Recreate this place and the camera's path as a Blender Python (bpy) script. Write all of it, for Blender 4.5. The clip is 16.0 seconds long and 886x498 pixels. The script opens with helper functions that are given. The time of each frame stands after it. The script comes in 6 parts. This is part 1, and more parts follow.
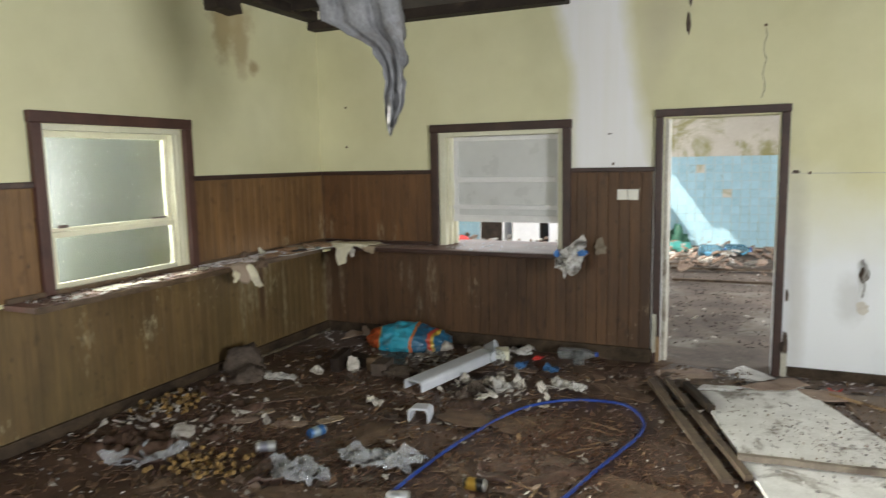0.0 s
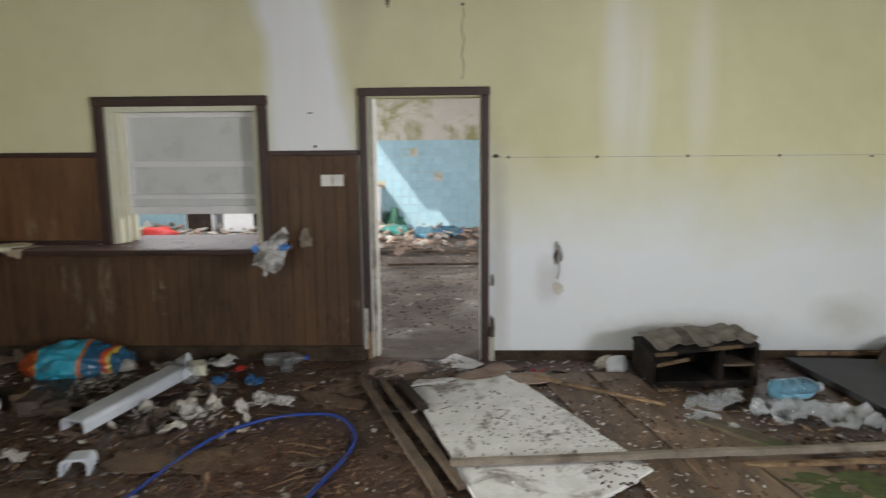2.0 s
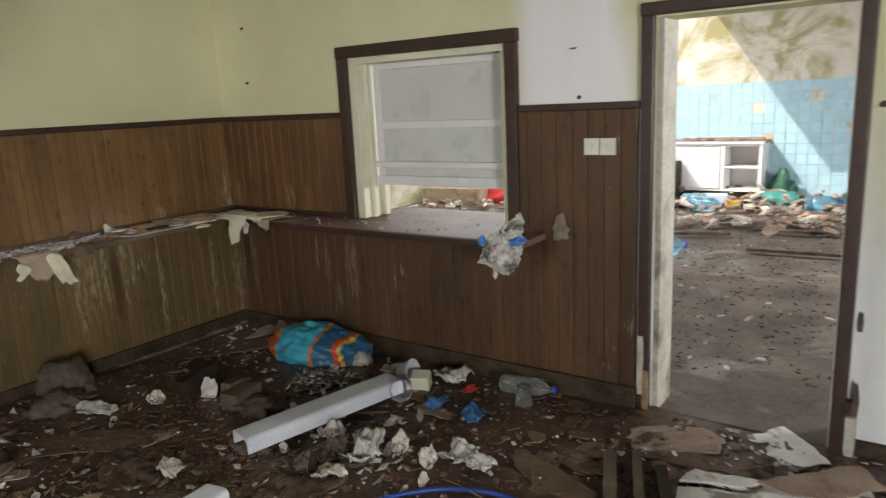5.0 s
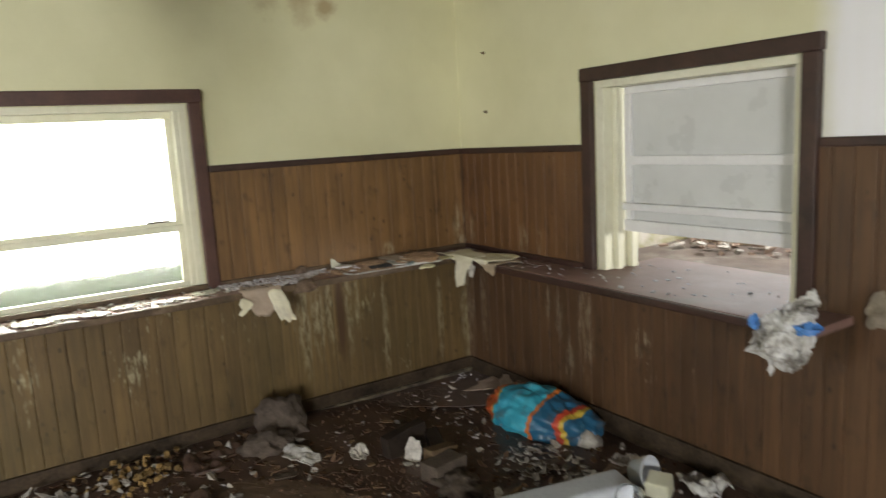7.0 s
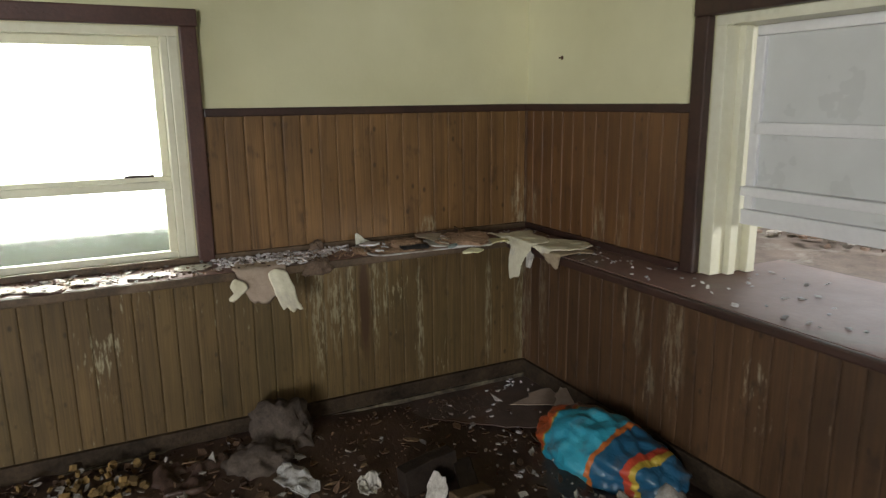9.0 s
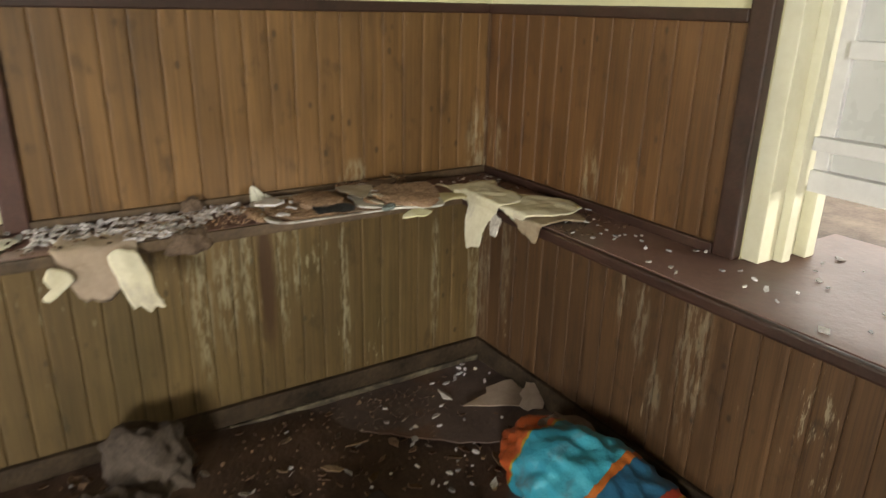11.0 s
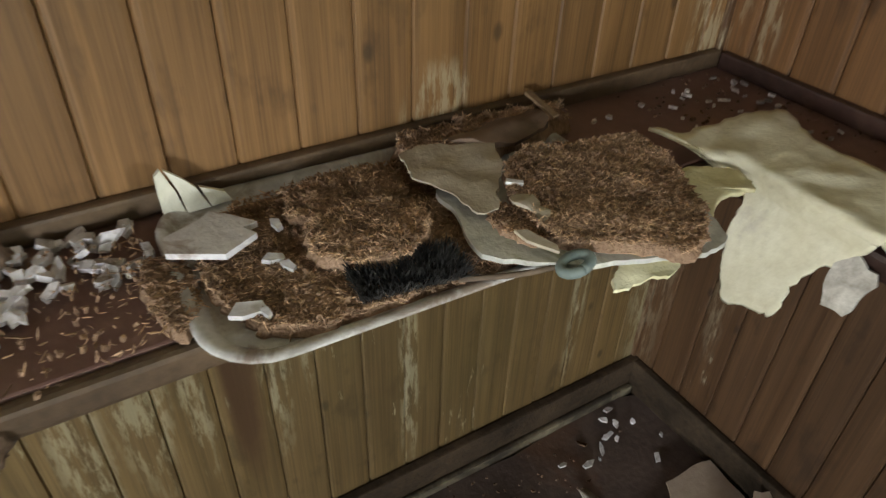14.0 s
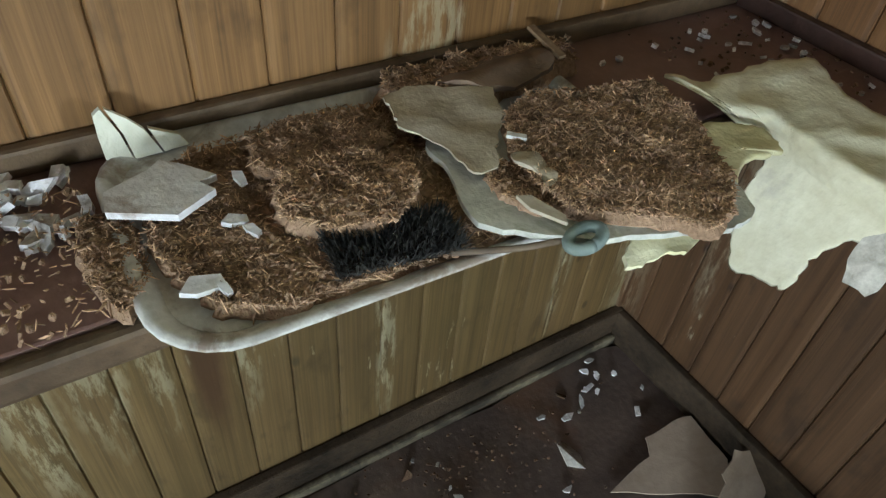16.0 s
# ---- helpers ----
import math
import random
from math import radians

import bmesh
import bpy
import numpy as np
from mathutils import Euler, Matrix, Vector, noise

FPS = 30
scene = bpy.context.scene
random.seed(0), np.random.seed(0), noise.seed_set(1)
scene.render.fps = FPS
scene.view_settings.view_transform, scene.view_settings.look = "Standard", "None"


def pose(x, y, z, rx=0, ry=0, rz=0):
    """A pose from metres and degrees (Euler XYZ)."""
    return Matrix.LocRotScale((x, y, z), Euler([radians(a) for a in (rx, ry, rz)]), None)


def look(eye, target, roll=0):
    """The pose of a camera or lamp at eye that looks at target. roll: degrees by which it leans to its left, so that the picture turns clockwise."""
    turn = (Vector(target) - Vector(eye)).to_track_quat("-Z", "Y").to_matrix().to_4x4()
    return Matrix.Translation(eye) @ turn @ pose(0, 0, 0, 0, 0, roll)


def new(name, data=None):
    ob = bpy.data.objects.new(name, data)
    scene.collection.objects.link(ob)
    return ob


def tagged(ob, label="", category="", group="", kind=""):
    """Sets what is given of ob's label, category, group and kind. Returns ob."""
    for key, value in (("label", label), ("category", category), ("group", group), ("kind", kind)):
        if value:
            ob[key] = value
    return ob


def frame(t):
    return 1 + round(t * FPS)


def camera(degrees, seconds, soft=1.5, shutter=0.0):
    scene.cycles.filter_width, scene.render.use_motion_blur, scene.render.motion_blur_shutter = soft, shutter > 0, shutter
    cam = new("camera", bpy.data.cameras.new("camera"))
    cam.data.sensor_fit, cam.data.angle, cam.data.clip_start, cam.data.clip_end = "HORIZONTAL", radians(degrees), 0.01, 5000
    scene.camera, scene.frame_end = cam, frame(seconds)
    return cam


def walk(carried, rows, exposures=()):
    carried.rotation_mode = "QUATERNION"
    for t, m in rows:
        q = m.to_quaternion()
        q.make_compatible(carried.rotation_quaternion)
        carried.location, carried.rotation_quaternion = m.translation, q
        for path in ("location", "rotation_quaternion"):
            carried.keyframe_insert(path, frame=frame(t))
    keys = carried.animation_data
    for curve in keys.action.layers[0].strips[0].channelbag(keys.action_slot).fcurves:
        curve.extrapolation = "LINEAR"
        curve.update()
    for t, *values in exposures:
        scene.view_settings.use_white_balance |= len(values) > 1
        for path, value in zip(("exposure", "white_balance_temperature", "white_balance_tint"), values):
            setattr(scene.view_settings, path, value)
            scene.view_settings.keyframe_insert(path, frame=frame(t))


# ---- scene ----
cam = camera(65.8, 16.0, soft=1.3, shutter=0.5)
PATH = [
    (0, (0.014, -0.004, 1.661), (-0.799, 1.805, 1.409), -1.1),
    (0.5, (-0.058, 0.115, 1.664), (-0.647, 2.014, 1.444), 0.3),
    (1, (-0.037, 0.246, 1.662), (-0.396, 2.201, 1.438), 0.4),
    (1.5, (0.008, 0.433, 1.633), (-0.278, 2.395, 1.373), -0.1),
    (2, (0.062, 0.61, 1.653), (0.008, 2.585, 1.341), -0.5),
    (2.5, (0.101, 0.827, 1.647), (0.238, 2.806, 1.387), -0.6),
    (3, (0.301, 1.133, 1.614), (0.281, 3.122, 1.409), -2.6),
    (3.5, (0.458, 1.404, 1.593), (0.008, 3.326, 1.271), -4.1),
    (4, (0.527, 1.663, 1.55), (-0.078, 3.534, 1.186), -3.3),
    (4.2, (0.517, 1.827, 1.589), (-0.228, 3.645, 1.215), -3.3),
    (6.3, (0.227, 2.724, 1.668), (-1.191, 4.07, 1.245), -2.8),
    (6.5, (0.179, 2.777, 1.674), (-1.3, 4.064, 1.281), -3.2),
    (7, (0.108, 2.94, 1.676), (-1.556, 4.002, 1.353), -3.3),
    (7.5, (0.051, 3.083, 1.682), (-1.706, 3.988, 1.371), -2.7),
    (8, (-0.014, 3.188, 1.649), (-1.777, 4.051, 1.263), -2.8),
    (8.5, (-0.278, 3.334, 1.623), (-2.018, 4.213, 1.177), -1.0),
    (8.7, (-0.405, 3.383, 1.619), (-2.146, 4.275, 1.202), -0.6),
    (10.8, (-1.382, 3.877, 1.6), (-3.023, 4.801, 0.929), 0.1),
    (11, (-1.439, 3.907, 1.587), (-3.024, 4.923, 0.913), 1.2),
    (11.5, (-1.705, 4.09, 1.546), (-3.286, 5.143, 0.921), -0.9),
    (12, (-1.984, 4.222, 1.556), (-3.578, 5.194, 0.84), -2.9),
    (12.5, (-2.239, 4.229, 1.55), (-3.837, 5.133, 0.757), -1.2),
    (13, (-2.518, 4.249, 1.534), (-3.981, 5.234, 0.592), 1.8),
    (13.5, (-2.755, 4.379, 1.458), (-4.201, 5.27, 0.401), 1.3),
    (14, (-2.981, 4.505, 1.402), (-4.327, 5.359, 0.194), 2.0),
    (14.5, (-3.05, 4.541, 1.377), (-4.279, 5.376, 0.038), 3.9),
    (15, (-3.078, 4.548, 1.367), (-4.251, 5.401, -0.011), 5.5),
    (15.5, (-3.083, 4.548, 1.365), (-4.253, 5.392, -0.02), 5.8),
    (16, (-3.081, 4.548, 1.371), (-4.26, 5.398, -0.002), 6.0),
]
walk(cam, [(t, look(eye, target, roll)) for t, eye, target, roll in PATH],
     [(0.0, 0.17, 6600, 10), (1.0, 0.03, 6600, 13), (2.0, -0.23, 6450, 13), (2.5, -0.36, 6400, 14), (3.5, -0.60, 6600, 14), (4.2, -0.42, 6650, 14), (6.5, 0.48, 6900, 11), (7.0, 0.32, 6800, 11),
      (7.5, -0.05, 6600, 12), (8.5, -0.12, 6500, 12), (11.0, 0.8, 7400, 11), (12.0, 0.75, 7350, 11), (13.0, 0.88, 7200, 11), (14.0, 0.95, 6500, 8), (14.5, 1.1, 6000, 2), (16.0, 1.2, 5700, 0)])

# ---- world, sun and large lights ----
world = bpy.data.worlds.new("sky")
scene.world = world
world.use_nodes = True
sky = world.node_tree.nodes.new("ShaderNodeTexSky")
sky.sky_type, sky.sun_disc = "NISHITA", False
sky.sun_elevation, sky.sun_rotation = radians(42), radians(220)
bg = world.node_tree.nodes["Background"]
bg.inputs["Strength"].default_value = 0.12
world.node_tree.links.new(sky.outputs[0], bg.inputs["Color"])

sun = new("sun", bpy.data.lights.new("sun", "SUN"))
sun.data.energy, sun.data.angle, sun.data.color = 5.0, radians(0.5), (1.0, 0.95, 0.86)
sun.matrix_world = look((0, 0, 20), (0.55 * 10, 0.65 * 10, 20 - 0.77 * 10))


def window_light(name, x, y, z, w, h, target, watts, color, spread=180):
    lamp = new(name, bpy.data.lights.new(name, "AREA"))
    lamp.data.shape, lamp.data.size, lamp.data.size_y = "RECTANGLE", w, h
    lamp.data.energy, lamp.data.color = watts, color
    lamp.matrix_world = look((x, y, z), target)
    lamp.data.spread = radians(spread)
    return lamp


# sky light in the openings behind the walker and in the open kitchen roof
window_light("south_window_light", -1.9, -3.55, 1.85, 1.7, 1.35, (-2.2, 0, 1.3), 92, (0.93, 0.97, 1.0))
window_light("south_window_light", 1.9, -3.55, 1.85, 1.7, 1.35, (1.5, 0, 1.3), 30, (0.93, 0.97, 1.0))
window_light("east_window_light", 4.75, -0.5, 1.85, 1.7, 1.35, (-3.8, 2.5, 1.5), 360, (0.93, 0.97, 1.0))
window_light("west_window_light", -4.30, 3.29, 1.5, 1.1, 1.0, (0, 3.29, 1.2), 70, (0.97, 1.0, 0.9), 60)
window_light("kitchen_roof_light", -3.4, 10.6, 3.5, 1.9, 4.6, (-2.6, 10.6, 0), 400, (0.95, 0.98, 1.0))

# added fill lamp: brightens the kitchen from the east, no window known there
window_light("kitchen_fill_light", 3.15, 9.2, 1.6, 1.6, 1.3, (0, 9.0, 0.4), 290, (0.95, 0.98, 1.0))


# ---- materials ----
def shader(name, rough=0.7, metal=0.0):
    m = bpy.data.materials.new(name)
    m.use_nodes = True
    b = m.node_tree.nodes["Principled BSDF"]
    b.inputs["Roughness"].default_value, b.inputs["Metallic"].default_value = rough, metal
    return m, m.node_tree, b


def node(nt, kind, ins=None, **props):
    n = nt.nodes.new("ShaderNode" + kind)
    for k, v in props.items():
        setattr(n, k, v)
    for k, v in (ins or {}).items():
        if isinstance(v, bpy.types.NodeSocket):
            nt.links.new(v, n.inputs[k])
        else:
            n.inputs[k].default_value = v
    return n


def ramp(nt, fac, stops):
    n = nt.nodes.new("ShaderNodeValToRGB")
    nt.links.new(fac, n.inputs[0])
    e = n.color_ramp.elements
    while len(e) < len(stops):
        e.new(0.5)
    for el, (p, c) in zip(e, stops):
        el.position = p
        el.color = (*c, 1) if len(c) == 3 else c
    return n.outputs["Color"]


def mix(nt, fac, a, b, blend="MIX"):
    n = nt.nodes.new("ShaderNodeMix")
    n.data_type, n.blend_type = "RGBA", blend
    for k, v in ((0, fac), (6, a), (7, b)):
        if isinstance(v, bpy.types.NodeSocket):
            nt.links.new(v, n.inputs[k])
        else:
            n.inputs[k].default_value = (*v, 1) if isinstance(v, tuple) and len(v) == 3 else v
    return n.outputs[2]


def math_node(nt, op, a, b=0.0, c=0.0):
    n = nt.nodes.new("ShaderNodeMath")
    n.operation = op
    for k, v in enumerate((a, b, c)):
        if isinstance(v, bpy.types.NodeSocket):
            nt.links.new(v, n.inputs[k])
        else:
            n.inputs[k].default_value = v
    return n.outputs[0]


def coords(nt, scale=(1, 1, 1), shift=False):
    """Object coordinates, stretched; with a shift of its own for each object."""
    out = node(nt, "TexCoord").outputs["Object"]
    if shift:
        r = node(nt, "ObjectInfo").outputs["Random"]
        off = node(nt, "CombineXYZ", {0: math_node(nt, "MULTIPLY", r, 37.0), 1: math_node(nt, "MULTIPLY", r, 91.0), 2: math_node(nt, "MULTIPLY", r, 53.0)})
        out = node(nt, "VectorMath", {0: out, 1: off.outputs[0]}).outputs[0]
    return node(nt, "Mapping", {"Vector": out, "Scale": scale}).outputs[0]


def noise_fac(nt, vec, scale, detail=5.0, rough=0.6, distortion=0.0):
    return node(nt, "TexNoise", {"Vector": vec, "Scale": scale, "Detail": detail, "Roughness": rough, "Distortion": distortion}).outputs["Fac"]


def bump(nt, b, height, strength=0.4, distance=0.01):
    n = node(nt, "Bump", {"Height": height, "Strength": strength, "Distance": distance})
    nt.links.new(n.outputs[0], b.inputs["Normal"])


def worn(name, c1, c2, rough=0.75, scale=6.0, fine=60.0, stain=None, stain_at=0.6, strength=0.35, metal=0.0, per=None, spread=0.35, shift=False, stretch=(1, 1, 1)):
    """A surface of two tones with grain at two scales and, if told, stains; per: 'object' or 'island' varies the tone piece by piece."""
    m, nt, b = shader(name, rough, metal)
    v = coords(nt, stretch, shift)
    big, small = noise_fac(nt, v, scale), noise_fac(nt, v, fine, 3.0)
    f = math_node(nt, "ADD", math_node(nt, "MULTIPLY", big, 0.65), math_node(nt, "MULTIPLY", small, 0.35))
    col = ramp(nt, f, [(0.34, c1), (0.66, c2)])
    if stain:
        s = ramp(nt, noise_fac(nt, v, scale * 0.45, 7.0, 0.65, 0.6), [(stain_at - 0.05, (0, 0, 0)), (stain_at + 0.05, (1, 1, 1))])
        col = mix(nt, math_node(nt, "MULTIPLY", s, 0.8), col, stain)
    if per:
        r = node(nt, "ObjectInfo").outputs["Random"] if per == "object" else node(nt, "NewGeometry").outputs["Random Per Island"]
        k = math_node(nt, "MULTIPLY_ADD", r, 2 * spread, 1 - spread)
        col = node(nt, "VectorMath", {0: col, "Scale": k}, operation="SCALE").outputs[0]
    nt.links.new(col, b.inputs["Base Color"])
    nt.links.new(math_node(nt, "MULTIPLY_ADD", small, 0.25, rough - 0.12), b.inputs["Roughness"])
    bump(nt, b, f, strength)
    return m


def blob(nt, pos, centre, radii, wobble=0.35, scale=5.0, edge=0.35, w=None):
    """A mask with a soft, uneven edge round a place: 1 inside."""
    d = node(nt, "VectorMath", {0: pos, 1: centre}, operation="SUBTRACT").outputs[0]
    d = node(nt, "VectorMath", {0: d, 1: tuple(1 / r for r in radii)}, operation="MULTIPLY").outputs[0]
    ln = node(nt, "VectorMath", {0: d}, operation="LENGTH").outputs["Value"]
    n = noise_fac(nt, pos, scale, 6.0, 0.65)
    ln = math_node(nt, "ADD", ln, math_node(nt, "MULTIPLY", math_node(nt, "SUBTRACT", n, 0.5), 2 * wobble))
    out = node(nt, "MapRange", {"Value": ln, "From Min": 1 - edge, "From Max": 1 + edge, "To Min": 1.0, "To Max": 0.0})
    return out.outputs[0]


def plaster():
    """Cream-yellow distemper on plaster, with white bands where water has washed it off and roof-gap light is painted
    in, bare white where boards were with bluish window light painted in, damp stains and moss.
    """
    m, nt, b = shader("plaster", 0.85)
    pos = coords(nt)
    xyz = node(nt, "SeparateXYZ", {0: pos})
    big, fine = noise_fac(nt, pos, 1.3), noise_fac(nt, pos, 45.0, 4.0)
    col = ramp(nt, big, [(0.3, (0.62, 0.59, 0.36)), (0.7, (0.72, 0.69, 0.45))])
    # bare, whiter plaster below the line of the lost dado, on the east stretch; its bluish fade paints in window light
    low = node(nt, "MapRange", {"Value": math_node(nt, "ADD", xyz.outputs[2], math_node(nt, "MULTIPLY", noise_fac(nt, pos, 1.1), 0.9)), "From Min": 1.25, "From Max": 2.05, "To Min": 1.0, "To Max": 0.0}).outputs[0]
    east = math_node(nt, "GREATER_THAN", xyz.outputs[0], 0.1)
    col = mix(nt, math_node(nt, "MULTIPLY", math_node(nt, "MULTIPLY", low, east), 0.9), col, (0.80, 0.82, 0.87))
    # white washed bands, whitened further to paint in light from the roof gap
    streak = noise_fac(nt, node(nt, "Mapping", {"Vector": pos, "Scale": (9, 1, 0.5)}).outputs[0], 1.0, 3.0)
    xw = math_node(nt, "ADD", xyz.outputs[0], math_node(nt, "MULTIPLY", math_node(nt, "SUBTRACT", noise_fac(nt, pos, 2.2, 5.0), 0.5), 0.16))
    left = math_node(nt, "MULTIPLY_ADD", math_node(nt, "MAXIMUM", math_node(nt, "SUBTRACT", xyz.outputs[2], 2.4), 0.0), -0.25, -1.34)
    right = math_node(nt, "MULTIPLY_ADD", math_node(nt, "SUBTRACT", xyz.outputs[2], 1.65), -0.17, -0.70)
    ml = node(nt, "MapRange", {"Value": math_node(nt, "SUBTRACT", xw, left), "From Min": -0.05, "From Max": 0.07}).outputs[0]
    mr = node(nt, "MapRange", {"Value": math_node(nt, "SUBTRACT", right, xw), "From Min": -0.06, "From Max": 0.09}).outputs[0]
    band = math_node(nt, "MULTIPLY", math_node(nt, "MULTIPLY", ml, mr), math_node(nt, "MULTIPLY_ADD", streak, 0.35, 0.78))
    onw = math_node(nt, "GREATER_THAN", xyz.outputs[1], 5.4)
    col = mix(nt, math_node(nt, "MULTIPLY", math_node(nt, "MINIMUM", band, 1.0), onw), col, (0.88, 0.87, 0.88))
    for cx, cz, rx, rz, k in ((-0.66, 2.72, 0.16, 0.22, 0.42), (-0.70, 2.35, 0.10, 0.25, 0.22)):
        col = mix(nt, math_node(nt, "MULTIPLY", blob(nt, pos, (cx, 5.63, cz), (rx, 1.0, rz), 0.4, 3.5, 0.6), k), col, (0.42, 0.37, 0.28))
    for cx, cz, rx, rz, k in ((1.18, 2.15, 0.10, 0.60, 0.5), (1.34, 2.0, 0.10, 0.5, 0.35), (1.77, 2.05, 0.10, 0.5, 0.3)):
        msk = blob(nt, pos, (cx, 5.63, cz), (rx, 1.0, rz), 0.3, 2.6, 0.5)
        msk = math_node(nt, "MULTIPLY", msk, math_node(nt, "MULTIPLY_ADD", streak, 0.5, k - 0.25))
        col = mix(nt, msk, col, (0.88, 0.87, 0.88))
    # brown damp on the west wall under the broken eaves
    for cy, cz, ry, rz, c in ((4.35, 2.75, 0.10, 0.25, (0.33, 0.24, 0.11)), (4.55, 2.62, 0.09, 0.22, (0.40, 0.30, 0.16)), (4.70, 2.47, 0.06, 0.06, (0.34, 0.23, 0.11)), (4.45, 2.85, 0.22, 0.18, (0.45, 0.36, 0.19))):
        col = mix(nt, math_node(nt, "MULTIPLY", blob(nt, pos, (-3.8, cy, cz), (0.6, ry, rz), 0.8, 9.0, 0.4), 0.75), col, c)
    # soot by the hole, dirt along the skirting
    col = mix(nt, math_node(nt, "MULTIPLY", blob(nt, pos, (0.70, 5.63, 0.62), (0.08, 1, 0.15), 0.6, 9.0, 0.5), 0.28), col, (0.25, 0.23, 0.19))
    for cx, cz, rx, rz in ((1.75, 0.22, 0.55, 0.12), (0.35, 0.7, 0.06, 0.7), (2.9, 0.35, 0.2, 0.12)):
        col = mix(nt, math_node(nt, "MULTIPLY", blob(nt, pos, (cx, 5.63, cz), (rx, 1, rz), 0.6, 6.0, 0.6), 0.4), col, (0.36, 0.33, 0.26))
    dirt = ramp(nt, noise_fac(nt, pos, 22.0, 8.0, 0.7), [(0.68, (0, 0, 0)), (0.74, (1, 1, 1))])
    col = mix(nt, math_node(nt, "MULTIPLY", dirt, 0.22), col, (0.30, 0.27, 0.18))
    nt.links.new(col, b.inputs["Base Color"])
    bump(nt, b, math_node(nt, "ADD", fine, math_node(nt, "MULTIPLY", big, 2.0)), 0.25, 0.004)
    return m


def matchboard(name, c_dark, c_light, peel, peel_colour, green=0.0, rough=0.5, run=0.55):
    """Stained softwood boards: grain along the board, knots, a tone of its own for each board, and peeled or mouldy streaks."""
    m, nt, b = shader(name, rough)
    v = coords(nt, (1, 1, 1), True)
    grain = noise_fac(nt, node(nt, "Mapping", {"Vector": v, "Scale": (190, 190, 3.0)}).outputs[0], 1.0, 5.0, 0.65, 0.6)
    broad = noise_fac(nt, node(nt, "Mapping", {"Vector": v, "Scale": (38, 38, 1.4)}).outputs[0], 1.0, 3.0)
    f = math_node(nt, "ADD", math_node(nt, "MULTIPLY", grain, 0.55), math_node(nt, "MULTIPLY", broad, 0.45))
    col = ramp(nt, f, [(0.33, c_dark), (0.62, c_light)])
    knots = node(nt, "TexVoronoi", {"Vector": node(nt, "Mapping", {"Vector": v, "Scale": (11.0, 11.0, 6.5)}).outputs[0], "Scale": 1.0}).outputs["Distance"]
    kn = ramp(nt, knots, [(0.05, (1, 1, 1)), (0.12, (0, 0, 0))])
    blotch = noise_fac(nt, node(nt, "Mapping", {"Vector": node(nt, "NewGeometry").outputs["Position"], "Scale": (14, 14, 7)}).outputs[0], 1.0, 4.0)
    col = mix(nt, ramp(nt, blotch, [(0.58, (0, 0, 0)), (0.72, (0.6, 0.6, 0.6))]), col, tuple(c * 0.45 for c in c_dark))
    col = mix(nt, math_node(nt, "MULTIPLY", kn, 0.7), col, tuple(c * 0.28 for c in c_dark))
    world_pos = node(nt, "NewGeometry").outputs["Position"]
    wet = noise_fac(nt, node(nt, "Mapping", {"Vector": world_pos, "Scale": (2.2, 2.2, 1.1)}).outputs[0], 1.0, 4.0)
    col = mix(nt, ramp(nt, wet, [(0.45, (0, 0, 0)), (0.72, (0.55, 0.55, 0.55))]), col, tuple(c * 0.4 for c in c_dark))
    if green:
        g = noise_fac(nt, node(nt, "Mapping", {"Vector": world_pos, "Scale": (1.6, 1.6, 1.0)}).outputs[0], 1.0, 5.0)
        col = mix(nt, math_node(nt, "MULTIPLY", ramp(nt, g, [(0.4, (0, 0, 0)), (0.65, (1, 1, 1))]), green), col, (0.13, 0.12, 0.035))
    if peel:
        big = noise_fac(nt, node(nt, "Mapping", {"Vector": world_pos, "Scale": (3.0, 3.0, 1.2)}).outputs[0], 1.0, 3.0)
        st = noise_fac(nt, node(nt, "Mapping", {"Vector": world_pos, "Scale": (60, 60, 11.0)}).outputs[0], 1.0, 7.0, 0.7)
        pm = ramp(nt, math_node(nt, "ADD", math_node(nt, "MULTIPLY", big, 0.55), math_node(nt, "MULTIPLY", st, 0.5)), [(peel, (0, 0, 0)), (peel + 0.04, (1, 1, 1))])
        col = mix(nt, math_node(nt, "MULTIPLY", pm, 0.8), col, peel_colour)
        # dried mould runs in the corner and under the counter
        runs = None
        spots = [((-3.77, 5.57, 1.04), (0.05, 0.05, 0.16)), ((-3.77, 5.60, 0.52), (0.05, 0.05, 0.40)), ((-3.69, 5.61, 1.02), (0.02, 0.2, 0.11))]
        spots += [((x_, 5.61, z_), (w_, 0.2, h_)) for x_, z_, w_, h_ in ((-3.15, 1.02, 0.032, 0.11), (-3.00, 1.01, 0.022, 0.10), (-2.94, 0.65, 0.028, 0.10), (-2.85, 0.60, 0.032, 0.16), (-2.63, 0.54, 0.060, 0.26), (-2.76, 0.36, 0.03, 0.12), (-3.60, 0.55, 0.03, 0.25))]
        spots += [((-3.78, y_, z_), (0.2, w_, h_)) for y_, z_, w_, h_ in ((4.39, 0.58, 0.035, 0.28), (4.48, 0.62, 0.040, 0.22), (4.56, 0.62, 0.020, 0.22), (4.69, 0.62, 0.026, 0.24), (4.75, 0.66, 0.014, 0.16), (4.937, 0.52, 0.013, 0.36), (4.955, 0.40, 0.010, 0.25), (5.37, 0.45, 0.020, 0.30), (5.00, 0.975, 0.045, 0.05), (5.55, 1.06, 0.014, 0.12))]
        for p_, r_ in spots:
            k_ = blob(nt, world_pos, p_, r_, 0.5, 9.0, 0.3)
            runs = k_ if runs is None else math_node(nt, "MAXIMUM", runs, k_)
        fleck = ramp(nt, st, [(0.47, (0, 0, 0)), (0.56, (1, 1, 1))])
